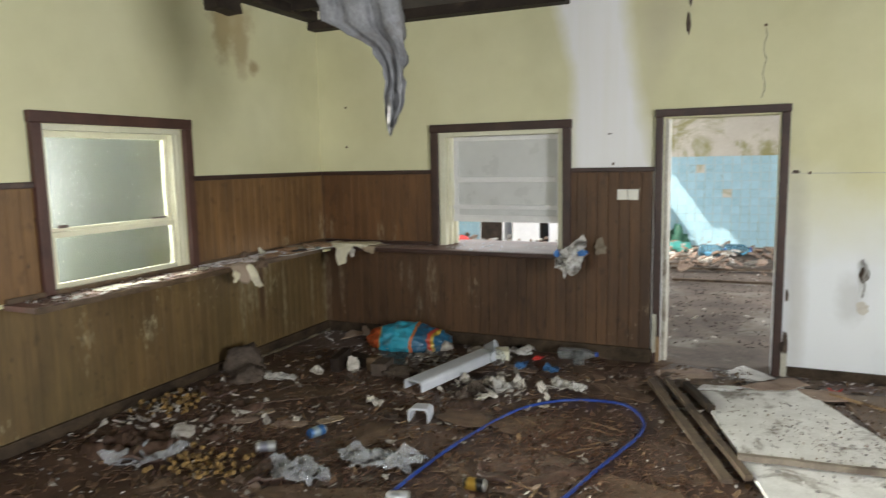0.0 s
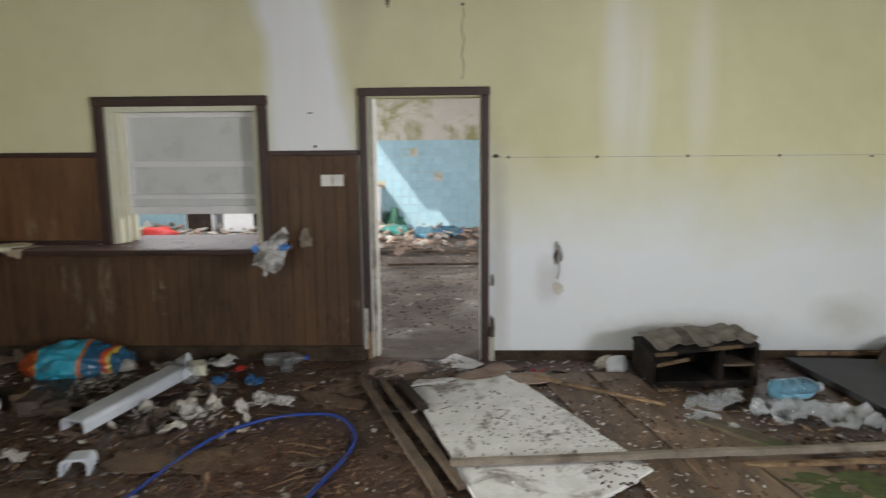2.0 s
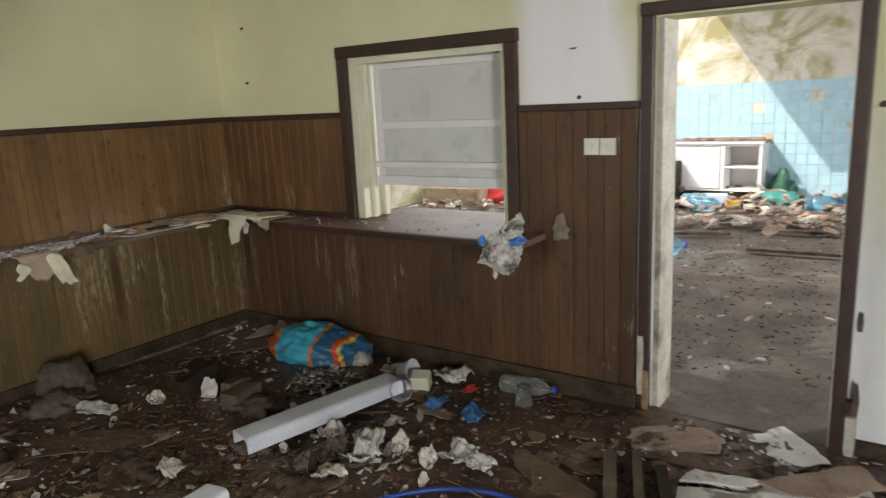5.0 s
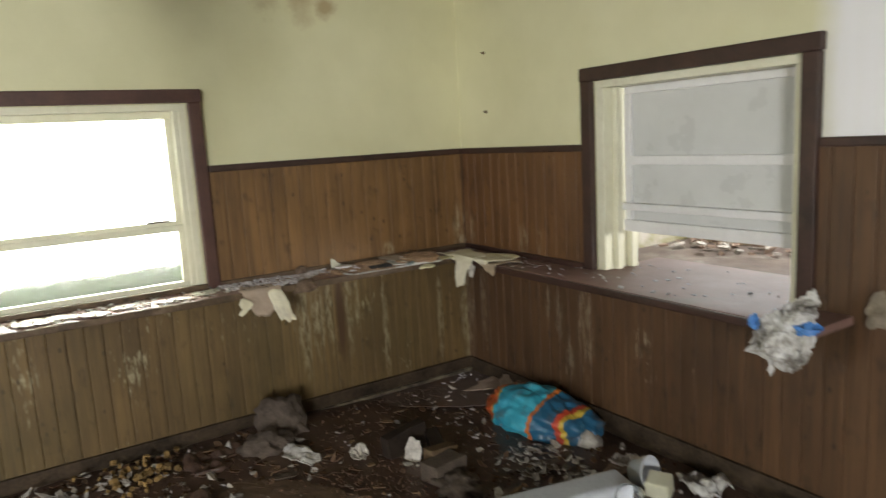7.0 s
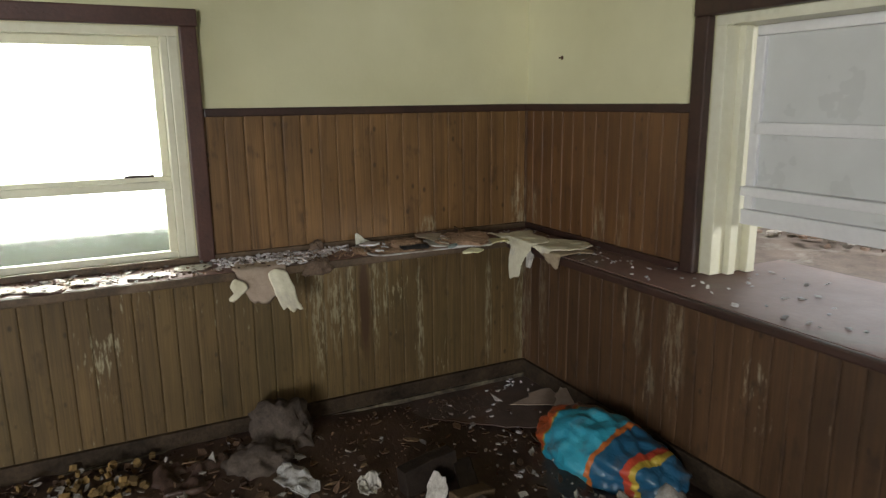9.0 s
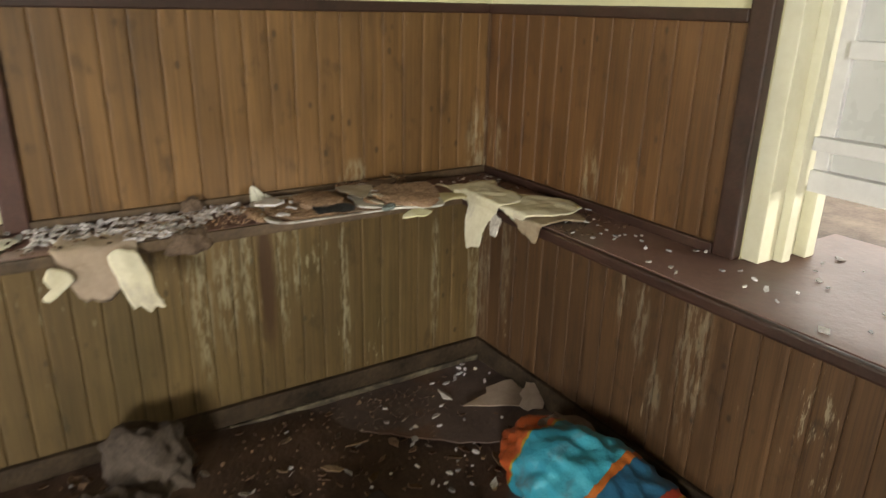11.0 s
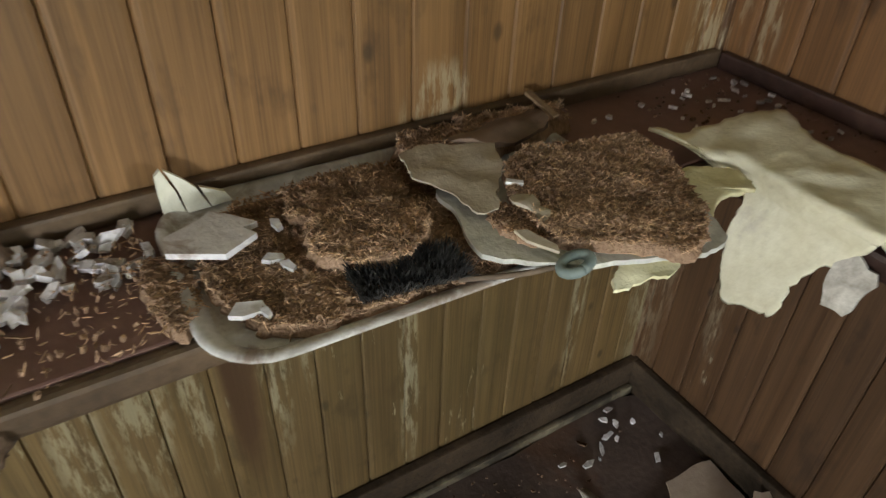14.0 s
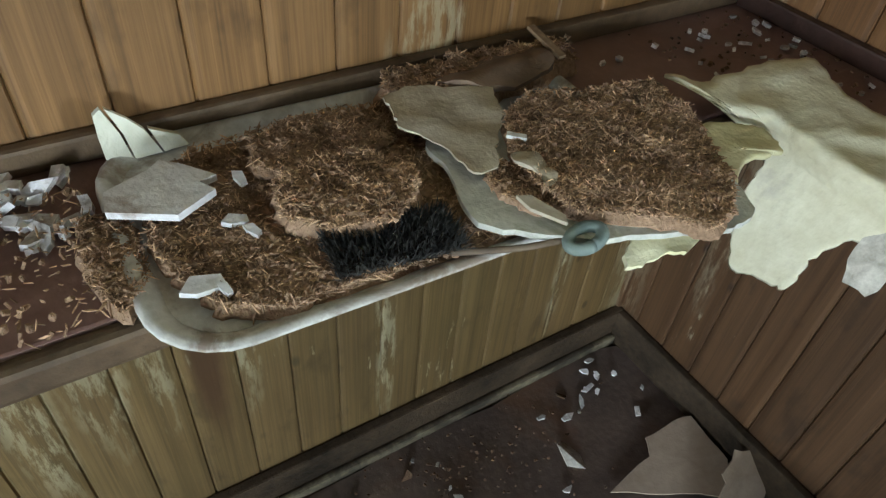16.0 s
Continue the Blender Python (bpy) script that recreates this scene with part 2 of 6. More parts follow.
        col = mix(nt, math_node(nt, "MULTIPLY", math_node(nt, "MULTIPLY", runs, fleck), run), col, peel_colour)
        # varnish left red-brown on one board
        left_on = blob(nt, world_pos, (-3.78, 4.632, 0.60), (0.2, 0.028, 0.26), 0.4, 12.0, 0.3)
        col = mix(nt, math_node(nt, "MULTIPLY", left_on, 0.8), col, (0.060, 0.024, 0.009))
    k = math_node(nt, "MULTIPLY_ADD", node(nt, "ObjectInfo").outputs["Random"], 0.22, 0.89)
    col = node(nt, "VectorMath", {0: col, "Scale": k}, operation="SCALE").outputs[0]
    nt.links.new(col, b.inputs["Base Color"])
    nt.links.new(math_node(nt, "MULTIPLY_ADD", broad, 0.3, rough - 0.12), b.inputs["Roughness"])
    bump(nt, b, f, 0.25, 0.003)
    return m


def glassy(name, rough, tint, dust=0.0):
    m, nt, b = shader(name, rough)
    b.inputs["Base Color"].default_value = (*tint, 1)
    b.inputs["Transmission Weight"].default_value = 1.0 - dust
    b.inputs["IOR"].default_value = 1.45
    v = coords(nt)
    bump(nt, b, noise_fac(nt, v, 120.0, 2.0), 0.25, 0.002)
    return m


PLASTER = plaster()
# north upper boards: redder stain, with that wall's weaker light darkened into the colour
BOARD_UP_N = matchboard("shaded brown stained board", (0.076, 0.033, 0.011), (0.168, 0.078, 0.026), 0.70, (0.45, 0.38, 0.24), run=0.36)
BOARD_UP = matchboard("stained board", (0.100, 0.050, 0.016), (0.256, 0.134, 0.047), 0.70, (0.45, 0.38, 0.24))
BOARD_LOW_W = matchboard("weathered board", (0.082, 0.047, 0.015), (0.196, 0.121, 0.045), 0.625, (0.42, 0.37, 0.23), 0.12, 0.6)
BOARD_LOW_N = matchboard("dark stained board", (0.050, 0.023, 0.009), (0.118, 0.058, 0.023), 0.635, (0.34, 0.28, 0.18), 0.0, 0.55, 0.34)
DARK_TRIM = worn("dark brown trim", (0.022, 0.010, 0.007), (0.060, 0.026, 0.018), 0.45, 5, 70, (0.12, 0.07, 0.045), 0.66)
RED_TRIM = worn("red-brown trim", (0.05, 0.02, 0.014), (0.10, 0.042, 0.03), 0.5, 5, 70)
SKIRT = worn("rotten skirting", (0.017, 0.012, 0.008), (0.085, 0.057, 0.035), 0.75, 7, 60, (0.09, 0.065, 0.038), 0.68, 0.8)
SKIRT.node_tree.nodes["Principled BSDF"].inputs["Specular IOR Level"].default_value = 0.2
WORN_EDGE = worn("worn brown counter edge", (0.046, 0.028, 0.015), (0.145, 0.092, 0.050), 0.6, 9, 70, (0.20, 0.14, 0.09), 0.66, 0.4)
COUNTER = worn("red-brown counter paint", (0.165, 0.085, 0.068), (0.275, 0.165, 0.140), 0.55, 4, 50, (0.20, 0.15, 0.12), 0.6)
CREAM = worn("cream gloss paint", (0.66, 0.63, 0.46), (0.76, 0.74, 0.58), 0.4, 4, 40, (0.42, 0.37, 0.24), 0.68, 0.15)
WHITE_PAINT = worn("white paint", (0.68, 0.67, 0.66), (0.80, 0.79, 0.78), 0.45, 3, 40, (0.45, 0.42, 0.36), 0.72, 0.12)
DIRT = worn("dirt", (0.032, 0.019, 0.015), (0.135, 0.08, 0.057), 0.36, 3.5, 55, (0.125, 0.08, 0.05), 0.60, 0.8)
KITCHEN_DIRT = worn("kitchen dirt", (0.050, 0.036, 0.028), (0.175, 0.135, 0.108), 0.85, 2.4, 40, (0.25, 0.23, 0.20), 0.60, 0.9)
ROOF_WOOD = worn("sooty timber", (0.012, 0.008, 0.006), (0.05, 0.033, 0.022), 0.85, 4, 50, (0.10, 0.065, 0.04), 0.66)
FROST = glassy("patterned glass", 0.15, (0.90, 0.96, 0.93))
MILK = worn("whitened pane", (0.55, 0.555, 0.54), (0.64, 0.645, 0.63), 0.3, 1.6, 6, None, 0.62, 0.0)


# ---- building helpers ----
def finish(bm, name, mat, parent=None, label="", smooth=False):
    me = bpy.data.meshes.new(name)
    bm.normal_update()
    bm.to_mesh(me)
    bm.free()
    for m in (mat if isinstance(mat, (list, tuple)) else [mat]):
        me.materials.append(m)
    if smooth:
        me.polygons.foreach_set("use_smooth", [True] * len(me.polygons))
    ob = new(name, me)
    if parent:
        ob.parent = parent
    return tagged(ob, label)


def part(name, bm, mat, parent, label="", smooth=False):
    return finish(bm, name, mat, parent, label, smooth)


def thing(name, label, category, x=0, y=0, z=0, group="", kind="", rz=0, rx=0, ry=0):
    ob = new(name)
    ob.empty_display_size = 0.05
    ob.matrix_basis = pose(x, y, z, rx, ry, rz)
    return tagged(ob, label, category, group, kind)


def box(x0, y0, z0, x1, y1, z1, bevel=0.0, bm=None):
    bm2 = bmesh.new()
    bmesh.ops.create_cube(bm2, size=1.0, matrix=Matrix.Translation(((x0 + x1) / 2, (y0 + y1) / 2, (z0 + z1) / 2)) @ Matrix.Diagonal((x1 - x0, y1 - y0, z1 - z0, 1)))
    if bevel:
        bmesh.ops.bevel(bm2, geom=bm2.edges[:], offset=bevel, segments=2, affect="EDGES", profile=0.6)
    if bm is None:
        return bm2
    me = bpy.data.meshes.new("tmp")
    bm2.to_mesh(me)
    bm2.free()
    bm.from_mesh(me)
    bpy.data.meshes.remove(me)
    return bm


def rough_up(bm, amount, scale, cuts=0):
    if cuts:
        bmesh.ops.subdivide_edges(bm, edges=bm.edges[:], cuts=cuts, use_grid_fill=True)
    for v in bm.verts:
        v.co += noise.noise_vector(v.co * scale) * amount
    return bm


def lathe(profile, seg=20, cap=True):
    """A turned shape about z from (radius, height) pairs, bottom first."""
    bm = bmesh.new()
    rings = [[bm.verts.new((r * math.cos(2 * math.pi * k / seg), r * math.sin(2 * math.pi * k / seg), z)) for k in range(seg)] for r, z in profile]
    for a, b in zip(rings, rings[1:]):
        for k in range(seg):
            bm.faces.new((a[k], a[(k + 1) % seg], b[(k + 1) % seg], b[k]))
    if cap:
        bm.faces.new(rings[0][::-1])
    return bm


def spline(points, step=8):
    """A smooth line through the points."""
    p = [Vector(q) for q in points]
    p = [2 * p[0] - p[1]] + p + [2 * p[-1] - p[-2]]
    out = []
    for a, b, c, d in zip(p, p[1:], p[2:], p[3:]):
        for k in range(step):
            t = k / step
            out.append(0.5 * (2 * b + (c - a) * t + (2 * a - 5 * b + 4 * c - d) * t * t + (3 * b - a - 3 * c + d) * t ** 3))
    return out + [p[-2]]


def tube(points, radius, seg=8, bm=None):
    bm = bm or bmesh.new()
    rings = []
    for k, p in enumerate(points):
        d = (points[min(k + 1, len(points) - 1)] - points[max(k - 1, 0)]).normalized()
        s = d.cross(Vector((0, 0, 1)) if abs(d.z) < 0.9 else Vector((1, 0, 0))).normalized()
        u = s.cross(d)
        r = radius(k / (len(points) - 1)) if callable(radius) else radius
        rings.append([bm.verts.new(p + r * (math.cos(a) * s + math.sin(a) * u)) for a in (2 * math.pi * j / seg for j in range(seg))])
    for a, b in zip(rings, rings[1:]):
        for j in range(seg):
            bm.faces.new((a[j], a[(j + 1) % seg], b[(j + 1) % seg], b[j]))
    bm.faces.new(rings[0][::-1])
    bm.faces.new(rings[-1])
    return bm


def sheet(rx, ry, jag=0.25, lump=0.02, thick=0.004, seed=0, rings=8, seg=36, freq=3.0, square=0.0, drop=None, lobes=2.0):
    """An uneven torn sheet round the origin, with thickness: square 1 is a rectangle; drop(x, y) adds to its height."""
    bm = bmesh.new()
    off = Vector((seed * 7.31, seed * 3.17, seed * 1.93))
    top = []
    for i in range(rings + 1):
        ring = []
        for k in range(seg):
            a = 2 * math.pi * k / seg
            c, s = math.cos(a), math.sin(a)
            e = 1.0 / max(abs(c), abs(s)) if square else 1.0
            e = 1 + (e - 1) * square
            e *= 1 + jag * (noise.noise(Vector((c * lobes, s * lobes, 0)) + off) + 0.28 * noise.noise(Vector((c * lobes * 4, s * lobes * 4, 3)) + off))
            f = i / rings
            x, y = rx * e * c * f, ry * e * s * f
            z = lump * (noise.noise(Vector((x, y, 0)) * freq + off) + 0.5 * noise.noise(Vector((x, y, 5)) * freq * 2.7 + off))
            if drop:
                z += drop(x, y)
            ring.append(Vector((x, y, z)))
            if i == 0:
                break
        top.append(ring)
    levels = []
    for dz in (thick, 0.0):
        lv = [[bm.verts.new(p + Vector((0, 0, dz))) for p in ring] for ring in top]
        levels.append(lv)
        flip = dz == 0.0
        for a, b in zip(lv, lv[1:]):
            for k in range(seg):
                j = (k + 1) % seg
                f = (a[0], b[k], b[j]) if len(a) == 1 else (a[k], b[k], b[j], a[j])
                bm.faces.new(f[::-1] if flip else f)
    u, d = levels[0][-1], levels[1][-1]
    for k in range(seg):
        j = (k + 1) % seg
        bm.faces.new((u[k], d[k], d[j], u[j]))
    return bm


def lump(rx, ry, rz, rough=0.25, seed=0, freq=3.0, sub=3, flat=True):
    """A rounded uneven heap or stuffed body standing on z = 0."""
    bm = bmesh.new()
    bmesh.ops.create_icosphere(bm, subdivisions=sub, radius=1.0)
    off = Vector((seed * 5.1, seed * 2.7, seed * 9.3))
    for v in bm.verts:
        n = noise.noise(v.co * freq * 0.5 + off) + 0.5 * noise.noise(v.co * freq * 1.7 + off) + 0.22 * noise.noise(v.co * freq * 4.1 + off)
        v.co *= 1 + rough * n
        v.co = Vector((v.co.x * rx, v.co.y * ry, v.co.z * rz))
        if flat and v.co.z < -0.35 * rz:
            v.co.z = -0.35 * rz + 0.1 * (v.co.z + 0.35 * rz)
        v.co.z += 0.36 * rz if flat else 0
    return bm


def scraps(name, label, category, mat, count, place, size, thick=0.003, tilt=18, long=2.0, sides=(4, 6), parent=None, curl=0.0):
    """Many small flat scraps joined into one object of stuff; place() gives x, y, z."""
    verts, faces = [], []
    for _ in range(count):
        x, y, z = place()
        n = random.randint(*sides)
        s = random.uniform(*size)
        l = random.uniform(1.0, long)
        m = Matrix.Translation((x, y, z)) @ Euler((radians(random.gauss(0, tilt)), radians(random.gauss(0, tilt)), random.uniform(0, 6.283))).to_matrix().to_4x4()
        a0 = random.uniform(0, 6.28)
        ring = []
        for k in range(n):
            a = a0 + 2 * math.pi * k / n
            r = s * random.uniform(0.65, 1.2) * 0.5
            ring.append((r * l * math.cos(a), r * math.sin(a)))
        b = len(verts)
        for dz in (thick, 0):
            for px, py in ring:
                verts.append(m @ Vector((px, py, dz + curl * (px * px + py * py) / s)))
        faces.append(tuple(range(b, b + n)))
        faces.append(tuple(range(b + 2 * n - 1, b + n - 1, -1)))
        for k in range(n):
            j = (k + 1) % n
            faces.append((b + k, b + n + k, b + n + j, b + j))
    me = bpy.data.meshes.new(name)
    me.from_pydata(verts, [], faces)
    me.materials.append(mat)
    ob = new(name, me)
    if parent:
        ob.parent = parent
    return tagged(ob, label, category, "", "stuff")


def floor_z(x, y):
    """Height of the trodden dirt on the hall floor."""
    h = 0.010 * noise.noise(Vector((x * 1.1, y * 1.1, 0))) + 0.009 * noise.noise(Vector((x * 3.7, y * 3.7, 2)))
    h += 0.006 * noise.noise(Vector((x * 11, y * 11, 4)))
    h += 0.05 * math.exp(-((x + 3.55) / 0.35) ** 2) * (1 if y < 4.3 else max(0.0, 1 - (y - 4.3) * 1.2))
    return max(0.002, 0.012 + h)


# ---- setting: walls, floor, ceiling ----
def wall(name, boxes, mat, label):
    bm = bmesh.new()
    for b in boxes:
        box(*b, bm=bm)
    return tagged(finish(bm, name, mat), label, "wall", "", "structure")


H = 2.97
wall_north = wall("wall_north", [(-3.8, 5.63, 0, -2.54, 5.85, H), (-2.54, 5.63, 1.92, -1.41, 5.85, H), (-2.54, 5.63, 0, -1.41, 5.85, 0.872),
      (-1.41, 5.63, 0, -0.605, 5.85, H), (-0.605, 5.63, 1.965, 0.20, 5.85, H), (0.20, 5.63, 0, 4.6, 5.85, H)], PLASTER,
     "cream distempered plaster wall with white washed streaks and painted-in daylight")
wall_west = wall("wall_west", [(-3.93, -3.6, 0, -3.8, 2.74, H), (-3.93, 2.74, 0, -3.8, 3.84, 0.872), (-3.93, 2.74, 1.93, -3.8, 3.84, H), (-3.93, 3.84, 0, -3.8, 5.85, H)], PLASTER,
     "cream distempered plaster wall with brown damp stains")
wall_south = wall("wall_south", [(-4.05, -3.8, 0, -2.75, -3.6, H), (-2.75, -3.8, 0, -1.05, -3.6, 1.15), (-2.75, -3.8, 2.55, -1.05, -3.6, H), (-1.05, -3.8, 0, 1.05, -3.6, H),
      (1.05, -3.8, 0, 2.75, -3.6, 1.15), (1.05, -3.8, 2.55, 2.75, -3.6, H), (2.75, -3.8, 0, 4.8, -3.6, H)], PLASTER, "plain cream plaster wall with two openings")
wall_east = wall("wall_east", [(4.6, -3.6, 0, 4.8, -1.35, H), (4.6, -1.35, 0, 4.8, 0.35, 1.15), (4.6, -1.35, 2.55, 4.8, 0.35, H), (4.6, 0.35, 0, 4.8, 5.85, H)], PLASTER, "plain cream plaster wall with one opening")

bm = bmesh.new()
nx, ny = 170, 190
grid = [[bm.verts.new((-3.8 + 8.4 * i / nx, -3.6 + 9.23 * j / ny, 0)) for j in range(ny + 1)] for i in range(nx + 1)]
for col_ in grid:
    for v in col_:
        v.co.z = floor_z(v.co.x, v.co.y)
for i in range(nx):
    for j in range(ny):
        bm.faces.new((grid[i][j], grid[i + 1][j], grid[i + 1][j + 1], grid[i][j + 1]))
floor = tagged(finish(bm, "floor", DIRT, smooth=True), "dark wet dirt and rotten lino over the floor", "floor", "", "structure")
sub = tagged(finish(box(-4.05, -3.8, -0.25, 4.8, 5.85, -0.02), "floor_slab", KITCHEN_DIRT), "concrete slab under the dirt", "floor", "", "structure")

bm = bmesh.new()
for k in range(20):
    y = -3.55 + 0.455 * k
    box(-4.0, y, 2.99, 4.75, y + 0.07, 3.14, bm=bm)
for k in range(58):
    x = -4.03 + 0.152 * k
    box(x, -3.78, 3.14 + 0.003 * (k % 3), x + 0.147, 5.52 if -1.45 < x < -0.95 else 5.83, 3.165 + 0.003 * (k % 3), bm=bm)
box(-3.8, 5.50, 2.90, -1.36, 5.628, 2.985, bm=bm)
box(-0.90, 5.50, 2.90, 4.6, 5.628, 2.985, bm=bm)
box(-3.798, -3.6, 2.97, -3.68, 5.50, 3.05, bm=bm)
ceiling = tagged(finish(bm, "ceiling", ROOF_WOOD), "dark sooty joists and boards, ceiling lining gone", "ceiling", "", "structure")

tagged(finish(rough_up(box(-3.795, 4.16, 2.84, -3.66, 4.42, 2.99, 0.01), 0.02, 9, 2), "broken_fascia", ROOF_WOOD), "broken dark timber end under the eaves", "trim", "", "structure")

# boarded dado: boards are pieces of the wall they clad
PITCH = 0.0865


def board_mesh(name, height, mat):
    """A tongued board, its front towards +x, its foot at z = 0, with v-grooved edges."""
    bm = bmesh.new()
    w = PITCH / 2
    prof = [(-w, 0), (-w, 0.012), (-w + 0.003, 0.0155), (-w + 0.010, 0.0165), (w - 0.010, 0.0165), (w - 0.003, 0.0155), (w - 0.0006, 0.0115), (w - 0.0006, 0)]
    lo = [bm.verts.new((d, a, 0)) for a, d in prof]
    hi = [bm.verts.new((d, a, height)) for a, d in prof]
    for k in range(len(prof) - 1):
        bm.faces.new((lo[k], lo[k + 1], hi[k + 1], hi[k])[::-1])
    bm.faces.new(lo)
    bm.faces.new(hi[::-1])
    me = bpy.data.meshes.new(name)
    bmesh.ops.recalc_face_normals(bm, faces=bm.faces[:])
    bm.to_mesh(me)
    bm.free()
    me.materials.append(mat)
    return me


UP_W, LOW_W = board_mesh("board", 0.645, BOARD_UP), board_mesh("board", 0.785, BOARD_LOW_W)
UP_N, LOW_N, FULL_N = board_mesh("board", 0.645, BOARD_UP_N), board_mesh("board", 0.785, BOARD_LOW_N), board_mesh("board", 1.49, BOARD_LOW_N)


def boards(parent, me, start, stop, z, north):
    n = round((stop - start) / PITCH)
    for k in range(n):
        a = start + PITCH * (k + 0.5)
        ob = new("board", me)
        ob.parent = parent
        if north:
            ob.matrix_basis = pose(a, 5.628, z + random.uniform(-0.004, 0.004), 0, 0, -90)
        else:
            ob.matrix_basis = pose(-3.798, a, z + random.uniform(-0.004, 0.004))


def strip(name, label, b, mat, bevel=0.006):
    return tagged(finish(box(*b, bevel=bevel), name, mat), label, "trim", "", "structure")


# dado rails, skirtings, door and window surrounds
for b in ((-3.8, 5.595, 1.555, -2.613, 5.628, 1.592), (-1.335, 5.595, 1.555, -0.676, 5.628, 1.592)):
    strip("dado_rail", "dark brown wooden dado rail", b, DARK_TRIM)
for b in ((-3.798, 3.918, 1.555, -3.765, 5.595, 1.592), (-3.798, -3.6, 1.555, -3.765, 2.66, 1.592)):
    strip("dado_rail", "dark brown wooden dado rail", b, DARK_TRIM)
for b in ((-3.76, 5.59, 0.0, -0.676, 5.611, 0.125), (0.27, 5.605, 0.0, 4.6, 5.629, 0.082), (-3.781, -3.6, 0.0, -3.757, 5.611, 0.125)):
    bm = rough_up(box(*b, bevel=0.005), 0.002, 20)
    tagged(finish(bm, "baseboard", SKIRT), "black rotten wooden skirting board", "baseboard", "", "structure")
strip("baseboard", "split skirting fillet with flaking paint", (-3.757, 3.2, 0.0, -3.74, 5.59, 0.05), worn("flaking fillet", (0.07, 0.05, 0.03), (0.24, 0.20, 0.13), 0.8, 11, 70, (0.03, 0.022, 0.015), 0.5))


def surround(name, label, axis, a0, a1, z0, z1, w, mat):
    """Three mitred-looking boards round an opening, slightly proud of the wall."""
    t = thing(name, label, "trim", kind="structure")
    for k, (p, q, r, s) in enumerate(((a0, a0 + w, z0, z1 - w), (a1 - w, a1, z0, z1 - w), (a0 - 0.006, a1 + 0.006, z1 - w, z1))):
        b = (p, 5.59, r, q, 5.629, s) if axis == "x" else (-3.799, p, r, -3.757, q, s)
        part("lintel_board" if k == 2 else "side_board", box(*b, bevel=0.007), mat, t)
    return t


surround("trim_hatch", "dark brown moulded surround of the serving hatch", "x", -2.609, -1.339, 0.912, 1.988, 0.07, DARK_TRIM)
surround("trim_door", "dark brown moulded door surround, rotten at the foot", "x", -0.672, 0.265, 0.0, 2.032, 0.058, DARK_TRIM)
surround("trim_window", "dark brown moulded window surround", "y", 2.664, 3.915, 0.912, 2.004, 0.07, RED_TRIM)

# counter along two walls, one continuous board each with a rounded nosing
counter_west = thing("counter_west", "red-brown painted counter board along the wall under the window", "counter", kind="structure")
part("top", box(-3.80, 2.43, 0.877, -3.53, 5.628, 0.91, 0.004), COUNTER, counter_west)
part("nosing", rough_up(box(-3.5295, 2.43, 0.872, -3.510, 5.335, 0.9085, 0.007), 0.002, 9), WORN_EDGE, counter_west)
part("upstand", rough_up(box(-3.781, 2.43, 0.91, -3.762, 5.60, 0.942, 0.005), 0.002, 7), WORN_EDGE, counter_west)
counter_north = thing("counter_north", "red-brown painted counter board running through the serving hatch", "counter", kind="structure")
bm = box(-3.53, 5.335, 0.877, -1.19, 5.628, 0.91)
box(-2.535, 5.628, 0.877, -1.415, 6.12, 0.91, bm=bm)
part("top", bm, COUNTER, counter_north)
part("nosing", box(-3.51, 5.314, 0.872, -1.19, 5.3345, 0.9085, 0.008), DARK_TRIM, counter_north)
part("upstand", box(-3.76, 5.592, 0.91, -2.612, 5.61, 0.942, 0.004), DARK_TRIM, counter_north)

# ---- serving hatch and window sashes ----
hatch = thing("window_1", "cream-painted sliding serving hatch with whitened panes, half raised", "window", kind="structure")
for b in ((-2.54, 5.632, 0.912, -2.485, 5.849, 1.88), (-1.455, 5.632, 0.912, -1.412, 5.849, 1.88), (-2.54, 5.632, 1.88, -1.412, 5.849, 1.918)):
    part("frame", box(*b, bevel=0.004), CREAM, hatch)
part("stop_bead", box(-2.485, 5.70, 0.912, -2.455, 5.74, 1.88, 0.004), CREAM, hatch)
part("stop_bead", box(-2.485, 5.80, 0.912, -2.447, 5.845, 1.12, 0.004), CREAM, hatch)
for b in ((-2.452, 5.742, 1.12, -1.458, 5.79, 1.18), (-2.452, 5.728, 1.235, -1.458, 5.785, 1.272), (-2.412, 5.738, 1.475, -1.498, 5.793, 1.52), (-2.452, 5.757, 1.841, -1.458, 5.795, 1.879), (-2.453, 5.757, 1.18, -2.413, 5.795, 1.84), (-1.497, 5.757, 1.18, -1.457, 5.795, 1.84)):
    part("sash_rail", box(*b, bevel=0.004), WHITE_PAINT, hatch)
for z0, z1 in ((1.18, 1.475), (1.515, 1.84)):
    part("pane", box(-2.413, 5.773, z0, -1.497, 5.779, z1), MILK, hatch, "whitened pane")

